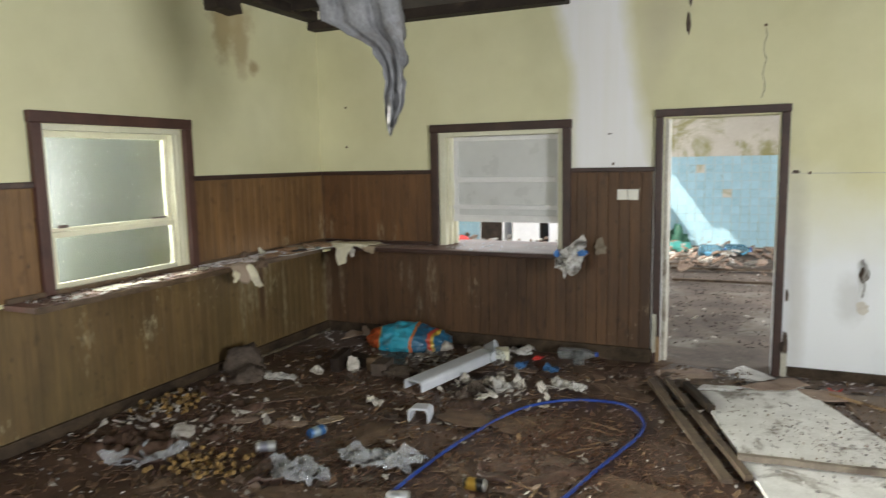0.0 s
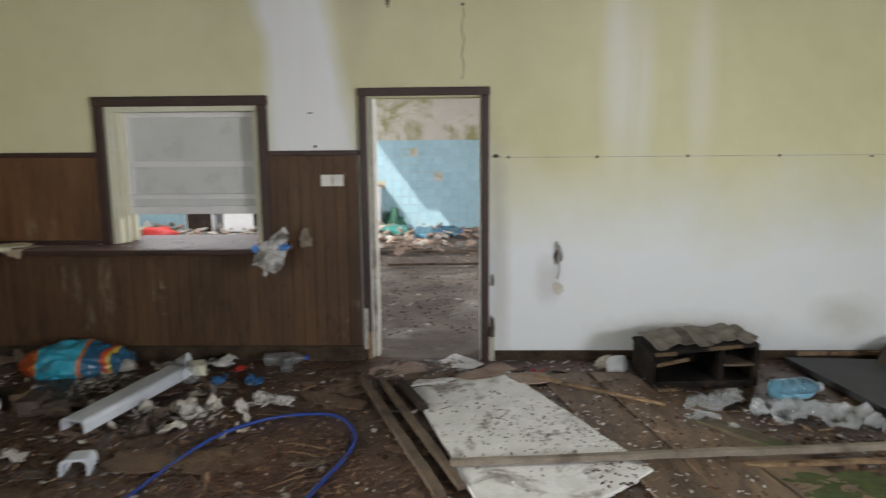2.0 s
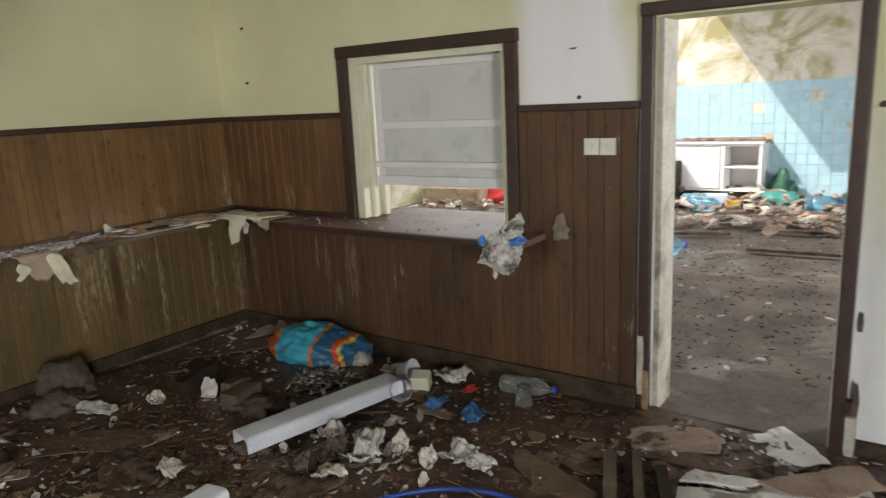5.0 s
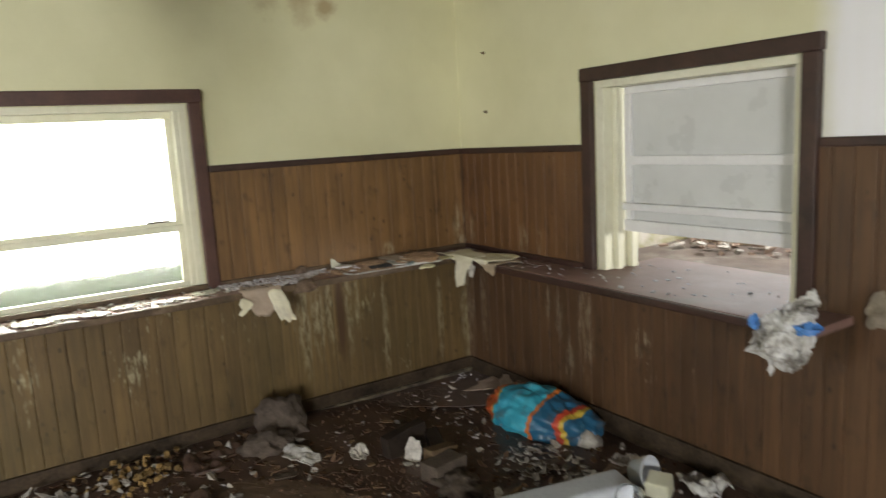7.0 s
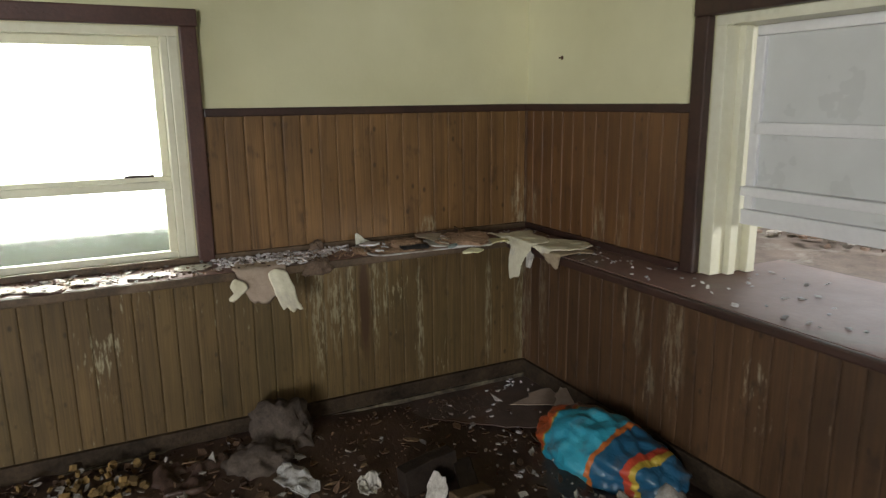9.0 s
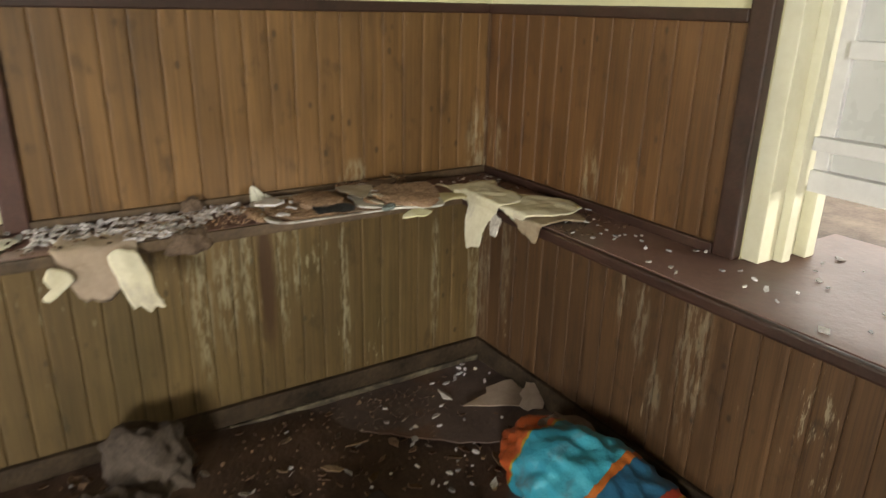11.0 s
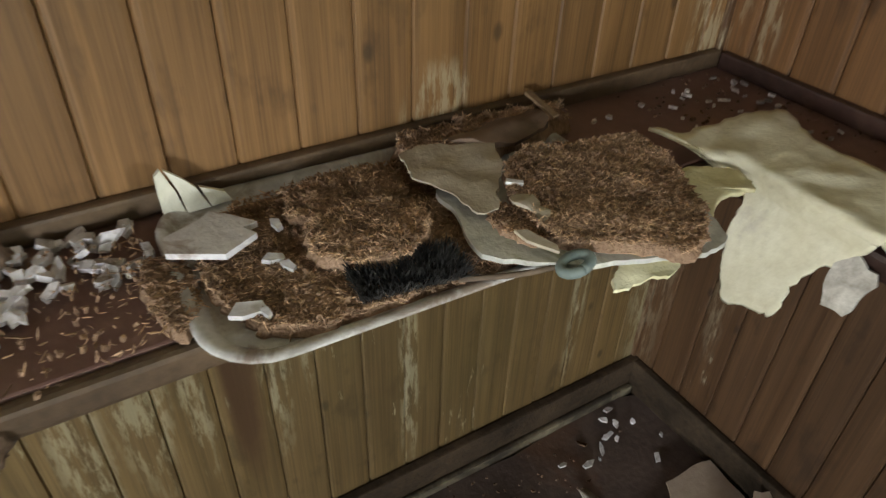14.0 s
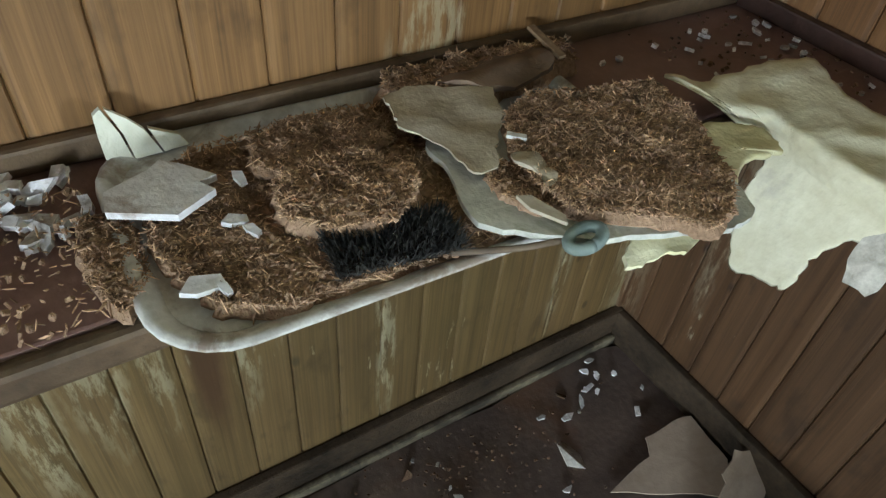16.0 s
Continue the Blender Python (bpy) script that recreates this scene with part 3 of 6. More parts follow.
win = thing("window_2", "cream-painted wooden sash window with patterned glass", "window", kind="structure")
for b in ((-3.925, 2.74, 0.914, -3.802, 2.775, 1.895), (-3.925, 3.80, 0.914, -3.802, 3.84, 1.895), (-3.925, 2.74, 1.895, -3.802, 3.84, 1.93), (-3.925, 2.74, 0.874, -3.802, 3.84, 0.913)):
    part("frame", box(*b, bevel=0.004), CREAM, win)
for b in ((-3.90, 2.775, 1.262, -3.865, 3.77, 1.30), (-3.90, 2.775, 1.855, -3.865, 3.77, 1.895), (-3.90, 2.775, 1.30, -3.865, 2.81, 1.855), (-3.90, 3.735, 1.30, -3.865, 3.77, 1.855),
          (-3.865, 2.775, 0.914, -3.83, 3.77, 0.965), (-3.865, 2.775, 1.245, -3.83, 3.77, 1.28), (-3.865, 2.775, 0.965, -3.83, 2.81, 1.245), (-3.865, 3.735, 0.965, -3.83, 3.77, 1.245), (-3.90, 3.77, 0.914, -3.81, 3.80, 1.895)):
    part("sash_rail", box(*b, bevel=0.004), CREAM, win)
for b in ((-3.885, 2.81, 1.30, -3.880, 3.735, 1.855), (-3.850, 2.81, 0.965, -3.845, 3.735, 1.245)):
    p = part("pane", box(*b), FROST, win, "patterned obscure glass")
    p.visible_shadow = False
part("sash_lift", box(-3.862, 3.58, 1.301, -3.84, 3.70, 1.311, 0.003), DARK_TRIM, win)
part("sash_lift", box(-3.862, 2.85, 1.301, -3.84, 2.91, 1.32, 0.003), DARK_TRIM, win)

LINING = worn("dirty cream lining", (0.34, 0.31, 0.24), (0.62, 0.60, 0.52), 0.6, 5, 40, (0.13, 0.09, 0.06), 0.58)
door = thing("door_1", "open doorway with dirty cream lining, its door gone", "doorway", kind="structure")
for b in ((-0.605, 5.632, 0, -0.575, 5.849, 1.963),):
    part("lining", box(*b, bevel=0.004), LINING, door)
strip("corner_bead", "brown corner bead between the boarded walls", (-3.799, 5.600, 0.10, -3.770, 5.629, 1.555), BOARD_LOW_N, 0.004)

# ---- outside ----
GRASS = worn("grass ground", (0.03, 0.05, 0.012), (0.08, 0.11, 0.03), 0.9, 0.8, 8, (0.14, 0.12, 0.07), 0.62)
bm = bmesh.new()
bmesh.ops.create_grid(bm, x_segments=4, y_segments=4, size=600)
for v in bm.verts:
    v.co.z = -0.28
tagged(finish(bm, "ground", GRASS), "rough grass round the building", "ground", "", "structure")
# backdrop sheet: daylight on trees and sky is put in as emission, lighting the window
m, nt, b_ = shader("glowing distance", 1.0)
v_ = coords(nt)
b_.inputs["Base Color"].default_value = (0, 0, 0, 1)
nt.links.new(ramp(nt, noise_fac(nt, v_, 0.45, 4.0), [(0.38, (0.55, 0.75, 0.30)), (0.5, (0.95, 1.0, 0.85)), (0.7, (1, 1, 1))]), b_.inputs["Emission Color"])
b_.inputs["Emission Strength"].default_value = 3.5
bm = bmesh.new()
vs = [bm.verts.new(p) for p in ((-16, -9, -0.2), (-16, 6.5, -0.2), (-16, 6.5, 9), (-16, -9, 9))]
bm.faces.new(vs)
tagged(finish(bm, "backdrop", m), "glowing backdrop sheet for hazy trees and sky beyond the window", "backdrop", "", "structure")
# assumed wall, added so the glass looks darker when seen at a slant
tagged(finish(box(-6.75, 4.75, -0.28, -6.46, 14, 3.4), "view_darkening_wall", worn("grey render", (0.24, 0.27, 0.26), (0.34, 0.37, 0.36), 0.9, 1, 30)), "added grey wall outside that darkens the slanting view through the glass", "wall", "", "structure")
# unseen roof, added only to stop direct sun entering the south openings
tagged(finish(box(-4.4, -7.5, 2.98, 7.5, -3.8, 3.08), "sun_block_roof", ROOF_WOOD), "unseen dark roof added to keep sun out of the south openings", "roof", "", "structure")

# overhang outside the west wall, added out of view to shade the window from sun
tagged(finish(box(-5.45, -7.5, 2.62, -3.93, 5.8, 2.70), "eaves", ROOF_WOOD), "unseen dark overhang added to keep sun off the west window", "roof", "", "structure")
# ---- kitchen beyond the door ----
KPLASTER = worn("mouldy plaster", (0.52, 0.47, 0.40), (0.66, 0.62, 0.55), 0.9, 2.5, 40, (0.26, 0.24, 0.07), 0.525)
BLUE = worn("blue tile glaze", (0.33, 0.52, 0.60), (0.42, 0.61, 0.69), 0.3, 5, 40, (0.30, 0.36, 0.36), 0.66, 0.1, 0, "object", 0.04, True)
wall_k = wall("wall_kitchen_back", [(-6.25, 13.5, 0, 3.2, 13.75, 3.2)], KPLASTER, "stained plaster above blue tiles, green with mould")
wall("wall_kitchen_west", [(-6.45, 5.85, 0, -6.25, 13.75, 3.2), (-6.25, 5.85, 0, -3.8, 6.0, 3.2)], KPLASTER, "stained plaster kitchen wall")
# the opening in this wall is made up to go with the fill lamp
wall("wall_kitchen_east", [(3.2, 5.85, 0, 3.4, 8.4, 3.2), (3.2, 8.4, 0, 3.4, 10.0, 0.95), (3.2, 8.4, 2.25, 3.4, 10.0, 3.2), (3.2, 10.0, 0, 3.4, 13.75, 3.2)], KPLASTER, "stained plaster kitchen wall")
bm = bmesh.new()
kx, ky = 60, 60
g = [[bm.verts.new((-6.25 + 9.45 * i / kx, 5.64 + 7.86 * j / ky, 0)) for j in range(ky + 1)] for i in range(kx + 1)]
for r_ in g:
    for v in r_:
        v.co.z = 0.012 + 0.02 * abs(noise.noise(v.co * 2.3)) * min(1, max(0, v.co.y - 5.9)) + 0.012 * noise.noise(v.co * 7) * (v.co.y > 6.2)
for i in range(kx):
    for j in range(ky):
        bm.faces.new((g[i][j], g[i + 1][j], g[i + 1][j + 1], g[i][j + 1]))
tagged(finish(bm, "floor_kitchen", KITCHEN_DIRT, smooth=True), "dusty concrete floor strewn with rubble", "floor", "", "structure")
tagged(finish(box(-6.4, 5.86, -0.25, 3.4, 13.75, -0.02), "floor_kitchen_slab", KITCHEN_DIRT), "concrete slab", "floor", "", "structure")
bm = bmesh.new()
for b in ((-6.4, 5.85, 3.2, 3.4, 8.2, 3.3), (-6.4, 13.3, 3.2, 3.4, 13.75, 3.3), (-6.4, 8.2, 3.2, -4.5, 13.3, 3.3), (-2.62, 8.2, 3.2, 3.4, 10.75, 3.3), (-2.62, 11.1, 3.2, 3.4, 13.3, 3.3), (-2.38, 10.75, 3.2, 3.4, 11.1, 3.3)):
    box(*b, bm=bm)
tagged(finish(bm, "ceiling_kitchen", ROOF_WOOD), "fallen-in kitchen roof, open to the sky", "ceiling", "", "structure")


# ---- materials of the things ----
PAPER = worn("dirty paper", (0.22, 0.19, 0.155), (0.55, 0.515, 0.46), 0.8, 20, 120, (0.16, 0.12, 0.08), 0.6, 0.3, 0, "island", 0.4)
FLAKE = worn("paint flakes", (0.26, 0.235, 0.22), (0.60, 0.575, 0.565), 0.7, 30, 150, (0.25, 0.20, 0.17), 0.62, 0.3, 0, "island", 0.5)
RUBBLE = worn("rotten leaf and chip litter", (0.042, 0.025, 0.016), (0.175, 0.107, 0.066), 0.8, 20, 120, None, 0.6, 0.5, 0, "island", 0.6)
CHIPWOOD = worn("broken wood", (0.12, 0.075, 0.042), (0.28, 0.19, 0.11), 0.8, 15, 120, (0.05, 0.03, 0.02), 0.6, 0.4, 0, "island", 0.4)
FOAM = worn("yellowed foam", (0.62, 0.56, 0.30), (0.78, 0.73, 0.50), 0.9, 9, 70, (0.46, 0.39, 0.29), 0.60, 0.5)
FELT = worn("brown coir", (0.165, 0.100, 0.062), (0.45, 0.295, 0.190), 0.95, 14, 160, (0.03, 0.017, 0.01), 0.62, 1.0)
FIBRE = worn("coir fibre", (0.23, 0.135, 0.075), (0.60, 0.40, 0.24), 0.9, 30, 200, None, 0.6, 0.2, 0, "island", 0.65)
BRISTLE = worn("black bristle", (0.008, 0.007, 0.006), (0.05, 0.047, 0.042), 0.6, 30, 200, None, 0.6, 0.1, 0, "island", 0.5)
TRAY = worn("dirty white enamel", (0.36, 0.33, 0.30), (0.66, 0.64, 0.61), 0.45, 22, 90, (0.19, 0.13, 0.09), 0.60, 0.3)
SHARD = worn("glazed tile shard", (0.60, 0.57, 0.57), (0.78, 0.76, 0.76), 0.5, 40, 120, (0.30, 0.22, 0.17), 0.58, 0.3)
CARD = worn("buff card", (0.26, 0.19, 0.12), (0.44, 0.35, 0.24), 0.85, 8, 80, (0.14, 0.09, 0.055), 0.62, 0.3)
PINKCARD = worn("damp pinkish card", (0.20, 0.135, 0.10), (0.36, 0.265, 0.205), 0.85, 6, 60, (0.14, 0.08, 0.05), 0.62, 0.3)
FLOORCARD = worn("dry pinkish card", (0.36, 0.27, 0.20), (0.50, 0.39, 0.30), 0.85, 6, 60, (0.22, 0.15, 0.11), 0.66, 0.3)
PLASTIC_W = worn("grey-white plastic", (0.50, 0.52, 0.56), (0.66, 0.68, 0.72), 0.4, 5, 60, (0.30, 0.27, 0.24), 0.68, 0.08)
WHITEBOARD = worn("white peeling board", (0.62, 0.60, 0.575), (0.84, 0.825, 0.81), 0.7, 7, 60, (0.15, 0.115, 0.085), 0.60, 0.5)
PLANK = worn("grey old plank", (0.055, 0.036, 0.024), (0.155, 0.11, 0.073), 0.85, 6, 70, (0.03, 0.02, 0.014), 0.62, 0.4)
BROWNBOARD = worn("wet brown hardboard", (0.065, 0.039, 0.025), (0.185, 0.118, 0.075), 0.55, 4, 50, (0.05, 0.03, 0.018), 0.58, 0.3)
HARDBOARD = worn("grained brown floor plank", (0.090, 0.056, 0.035), (0.225, 0.150, 0.098), 0.5, 5, 45, (0.060, 0.036, 0.022), 0.57, 0.4, 0, "object", 0.15, True, (2.6, 1.0, 1))
BLACKBOARD = worn("grey-black painted board", (0.016, 0.017, 0.018), (0.045, 0.046, 0.047), 0.55, 3, 50, (0.14, 0.13, 0.12), 0.72, 0.2)
BLACKWOOD = worn("charred dark wood", (0.012, 0.009, 0.008), (0.05, 0.035, 0.026), 0.6, 8, 80, (0.11, 0.08, 0.055), 0.66, 0.4)
HOSE_BLUE = worn("blue plastic hose", (0.010, 0.035, 0.20), (0.022, 0.065, 0.32), 0.35, 8, 60, (0.06, 0.05, 0.06), 0.68, 0.05)
GREY_CLOTH = worn("sodden grey cloth", (0.05, 0.038, 0.03), (0.15, 0.115, 0.09), 0.9, 8, 90, (0.25, 0.20, 0.15), 0.66, 0.5)
YELLOW = worn("ochre foam crumbs", (0.13, 0.075, 0.022), (0.32, 0.20, 0.07), 0.9, 20, 90, None, 0.6, 0.4, 0, "island", 0.4)
MOSS = worn("green moss", (0.03, 0.04, 0.010), (0.075, 0.10, 0.022), 0.95, 12, 140, (0.06, 0.05, 0.02), 0.6, 0.8)
METAL = worn("dull metal", (0.25, 0.24, 0.23), (0.5, 0.49, 0.47), 0.4, 20, 90, (0.14, 0.07, 0.04), 0.6, 0.2, 0.8)
RUST = worn("rusty metal", (0.06, 0.025, 0.012), (0.14, 0.07, 0.035), 0.7, 20, 90, None, 0.6, 0.3, 0.4)
SWITCHMAT = worn("cream switch plastic", (0.66, 0.64, 0.56), (0.76, 0.74, 0.67), 0.35, 8, 60)
CLEAR = glassy("clear plastic", 0.12, (0.93, 0.96, 0.97), 0.10)
CLEAR_BLUE = glassy("blue bottle plastic", 0.08, (0.36, 0.72, 0.95), 0.16)
TARP = worn("grey torn sheeting", (0.10, 0.10, 0.105), (0.24, 0.24, 0.25), 0.5, 8, 60, (0.09, 0.075, 0.065), 0.6, 0.5)
RUBBER = worn("grey-green rubber", (0.10, 0.13, 0.12), (0.2, 0.24, 0.22), 0.6, 15, 80)

for m_ in (RUBBLE, CHIPWOOD, BLACKWOOD, FELT, GREY_CLOTH):
    m_.node_tree.nodes["Principled BSDF"].inputs["Specular IOR Level"].default_value = 0.18


def plain(name, c, rough=0.5):
    return worn(name, tuple(0.8 * k for k in c), tuple(min(1, 1.15 * k) for k in c), rough, 8, 70, tuple(0.4 * k for k in c), 0.68, 0.15)


def bag_print():
    """Printed plastic sacking: turquoise with darker blue, orange and yellow swooshes."""
    m, nt, b = shader("printed sack", 0.32)
    v = coords(nt)
    bend = node(nt, "VectorMath", {0: v, 1: node(nt, "VectorMath", {0: node(nt, "TexNoise", {"Vector": v, "Scale": 2.2}).outputs["Color"], "Scale": 0.15}, operation="SCALE").outputs[0]}).outputs[0]
    x = node(nt, "SeparateXYZ", {0: bend}).outputs[0]
    f = node(nt, "MapRange", {"Value": x, "From Min": -0.26, "From Max": 0.44}).outputs[0]
    n = nt.nodes.new("ShaderNodeValToRGB")
    nt.links.new(f, n.inputs[0])
    n.color_ramp.interpolation = "CONSTANT"
    e = n.color_ramp.elements
    stops = [(0, (0.50, 0.10, 0.03)), (0.13, (0.45, 0.30, 0.05)), (0.15, (0.03, 0.30, 0.42)), (0.34, (0.04, 0.36, 0.48)), (0.60, (0.55, 0.15, 0.03)), (0.64, (0.02, 0.11, 0.20)), (0.80, (0.50, 0.06, 0.03)), (0.84, (0.52, 0.36, 0.05)), (0.88, (0.02, 0.10, 0.18))]
    while len(e) < len(stops):
        e.new(0.5)
    for el, (p, c) in zip(e, stops):
        el.position, el.color = p, (*c, 1)
    dirt = ramp(nt, noise_fac(nt, v, 9.0, 6.0), [(0.55, (0, 0, 0)), (0.72, (0.7, 0.7, 0.7))])
    nt.links.new(mix(nt, dirt, n.outputs[0], (0.10, 0.08, 0.06)), b.inputs["Base Color"])
    bump(nt, b, noise_fac(nt, v, 14.0, 3.0), 0.5, 0.02)
    return m


BAG = bag_print()


def place(bm, name, label, category, mat, x, y, z, rz=0, rx=0, ry=0, smooth=False, group=""):
    """A thing of one mesh, set down at a place."""
    ob = finish(bm, name, mat, None, label, smooth)
    ob.matrix_basis = pose(x, y, z, rx, ry, rz)
    return tagged(ob, "", category, group)


# ---- on the west and north counter ----
def slab(points, thick, edge=0.0, cuts=6):
    """A flat slab from its corners in order, its rim broken and its face slightly warped."""
    bm = bmesh.new()
    rim = []
    for a, b in zip(points, points[1:] + points[:1]):
        for k in range(cuts):
            p = Vector(a).lerp(Vector(b), k / cuts)
            rim.append(p + Vector((noise.noise(Vector((p.x * 9, p.y * 9, 1))), noise.noise(Vector((p.x * 9, p.y * 9, 5))))) * edge)
    top = [bm.verts.new((p.x, p.y, thick)) for p in rim]
    low = [bm.verts.new((p.x, p.y, 0)) for p in rim]
    bm.faces.new(top)
    bm.faces.new(low[::-1])
    for k in range(len(rim)):
        j = (k + 1) % len(rim)
        bm.faces.new((top[k], low[k], low[j], top[j]))
    bmesh.ops.recalc_face_normals(bm, faces=bm.faces[:])
    return bm


CZ = 0.912


def counter_drop(ox, oy, rz, sag=0.55):
    """Lets a sheet bend down past the front edges of the counters. ox, oy, rz: where it lies."""
    c, s = math.cos(radians(rz)), math.sin(radians(rz))

    def f(x, y):
        wx, wy = ox + c * x - s * y, oy + s * x + c * y
        over = min(wx + 3.505, 5.315 - wy)
        return -sag * max(0.0, over) ** 1.15 * 2.2 if over > 0 else 0.0
    return f


# enamel tray with a rolled rim
def rounded_rect(w, d, r, n=6):
    out = []
    for cx, cy, a0 in ((w - r, d - r, 0), (-w + r, d - r, 90), (-w + r, -d + r, 180), (w - r, -d + r, 270)):
        for k in range(n + 1):
            a = radians(a0 + 90 * k / n)
            out.append((cx + r * math.cos(a), cy + r * math.sin(a)))
    return out


def torn(points, thick, bumpy=None, jag=0.004, rings=14, step=5, fold=None, seed=0, soft=0.0):
    """A torn flat body from its corners in order: rounded between them, its rim frayed; bumpy(x, y) lifts the top, fold(p) bends it."""
    n = len(points)
    p = [Vector((*q, 0)) for q in points]
    rim = []
    for i in range(n):
        a, b, c, d = p[i - 1], p[i], p[(i + 1) % n], p[(i + 2) % n]
        for k in range(step):
            t = k / step
            q = 0.5 * (2 * b + (c - a) * t + (2 * a - 5 * b + 4 * c - d) * t * t + (3 * b - a - 3 * c + d) * t ** 3)
            q = q.lerp(b.lerp(c, t), 0.5)
            rim.append(q + noise.noise_vector(q * 60 + Vector((seed, 0, 3))).to_2d().to_3d() * jag + noise.noise_vector(q * 170 + Vector((seed, 5, 3))).to_2d().to_3d() * jag * 0.6)
    mid = sum(rim, Vector()) / len(rim)
    bm = bmesh.new()
    levels = []
    for top in (True, False):
        lv = []
        for r in range(rings + 1):
            f = r / rings
            ring = []
            for q in (rim if r else rim[:1]):
                v = mid.lerp(q, f)
                if top:
                    v.z = thick * (1 - soft * max(0.0, (f - 0.8) / 0.2) ** 2)
                if bumpy:
                    v.z += bumpy(v.x, v.y) * (1.0 if top else (0.85 if fold else 0.0))
                ring.append(bm.verts.new(fold(v) if fold else v))
            lv.append(ring)
        levels.append(lv)
        for a, b in zip(lv, lv[1:]):
            for k in range(len(rim)):
                j = (k + 1) % len(rim)
                g = (a[0], b[k], b[j]) if len(a) == 1 else (a[k], b[k], b[j], a[j])
                bm.faces.new(g if top else g[::-1])
    u, d = levels[0][-1], levels[1][-1]
    for k in range(len(rim)):
        bm.faces.new((u[k], d[k], d[(k + 1) % len(rim)], u[(k + 1) % len(rim)]))
    bmesh.ops.recalc_face_normals(bm, faces=bm.faces[:])
    return bm


def local(points):
    """The middle of some corners, and the corners about it."""
    x, y = sum(p[0] for p in points) / len(points), sum(p[1] for p in points) / len(points)
    return x, y, [(p[0] - x, p[1] - y) for p in points]


def inside(points):
    """A random spot in the shape, by way of its middle."""
    k = random.randrange(len(points))
    a, b = points[k], points[(k + 1) % len(points)]
    u, r = random.random(), math.sqrt(random.random())
    return r * (a[0] + (b[0] - a[0]) * u), r * (a[1] + (b[1] - a[1]) * u)


def coir_pad(label, points, z, thick, seed, fibres, rough_, soft=0.5, jag=0.006, pale=0.72):
    """A pad of matted coir, its face all loose fibre ends and crumbs."""
    x, y, pts = local(points)
    t = thing("matting", label, "matting", x, y, z)

    def h(px, py):
        return rough_ * (noise.noise(Vector((px * 16, py * 16, seed))) + 0.7 * noise.noise(Vector((px * 45, py * 45, seed + 3))) + 0.35 * noise.noise(Vector((px * 120, py * 120, seed + 5))))
    part("pad", torn(pts, thick, h, jag, 26, 8, None, seed, soft), FELT, t)

    def spot(lift=0.0):
        px, py = inside(pts)
        return px, py, thick + h(px, py) - 0.001 + random.uniform(0, lift)
    scraps("fibre", "loose coir fibre ends", "", FIBRE, int(fibres * pale), lambda: spot(0.003), (0.0009, 0.0018), 0.0007, 26, 12.0, (4, 4), t)
    scraps("fibre", "dark coir fibre ends", "", FELT, int(fibres * (1 - pale)), lambda: spot(0.002), (0.0012, 0.003), 0.0012, 26, 7.0, (4, 4), t)
    scraps("crumb", "crumbled coir", "", FELT, fibres // 22, lambda: spot(0.001), (0.003, 0.008), 0.003, 26, 1.8, (5, 6), t)
    return t


random.seed(31)
tray = thing("tray", "chipped white enamel tray heaped with rotten coir, overhanging the counter", "tray", -3.597, 4.850, CZ, rz=-1.7)
bm = bmesh.new()
prof = [(0.138, 0.266, 0.054, 0.003), (0.147, 0.274, 0.062, 0.0095), (0.1515, 0.2795, 0.067, 0.0125), (0.157, 0.285, 0.072, 0.0130), (0.1615, 0.2895, 0.076, 0.0115), (0.163, 0.291, 0.077, 0.0090), (0.161, 0.289, 0.075, 0.0065), (0.155, 0.283, 0.069, 0.0070)]
loops = [[bm.verts.new((x, y, z)) for x, y in rounded_rect(w, d, r)] for w, d, r, z in prof]
for a, b in zip(loops, loops[1:]):
    for k in range(len(a)):
        bm.faces.new((a[k], a[(k + 1) % len(a)], b[(k + 1) % len(a)], b[k]))
part("rim", bm, TRAY, tray, "rolled white rim", True)
bm = bmesh.new()
vs = [bm.verts.new((x, y, 0.002)) for x, y in rounded_rect(0.1385, 0.2665, 0.054)]
bm.faces.new(vs)
g_ = bmesh.ops.extrude_face_region(bm, geom=bm.faces[:])
bmesh.ops.translate(bm, verts=[v for v in g_["geom"] if isinstance(v, bmesh.types.BMVert)], vec=(0, 0, 0.002))
part("base", bm, TRAY, tray)

coir_pad("rotten brown coir bedded in the enamel tray", [(-3.715, 4.665), (-3.665, 4.600), (-3.585, 4.585), (-3.530, 4.598), (-3.482, 4.622), (-3.456, 4.680), (-3.452, 4.800), (-3.448, 4.915), (-3.580, 4.940), (-3.715, 4.915), (-3.728, 4.800)], CZ + 0.004, 0.012, 11, 9500, 0.0045, 0.8, 0.010, 0.6)
coir_pad("thin dark plate of matted coir in the tray", [(-3.684, 4.716), (-3.712, 4.765), (-3.704, 4.815), (-3.682, 4.868), (-3.634, 4.862), (-3.622, 4.817), (-3.618, 4.735), (-3.645, 4.705)], CZ + 0.012, 0.014, 12, 2600, 0.004, 0.4, 0.007, 0.45)
coir_pad("light brown coir clump torn open on the tray", [(-3.602, 4.708), (-3.624, 4.765), (-3.614, 4.820), (-3.570, 4.850), (-3.535, 4.838), (-3.510, 4.808), (-3.496, 4.790), (-3.512, 4.738), (-3.550, 4.700)], CZ + 0.012, 0.024, 13, 5200, 0.006, 0.9, 0.008, 0.95)
coir_pad("dark coir heap along the boarded wall", [(-3.755, 4.915), (-3.752, 5.050), (-3.735, 5.190), (-3.690, 5.180), (-3.668, 5.060), (-3.680, 4.940), (-3.715, 4.890)], CZ + 0.002, 0.030, 14, 2200, 0.010, 0.8, 0.010, 0.4)
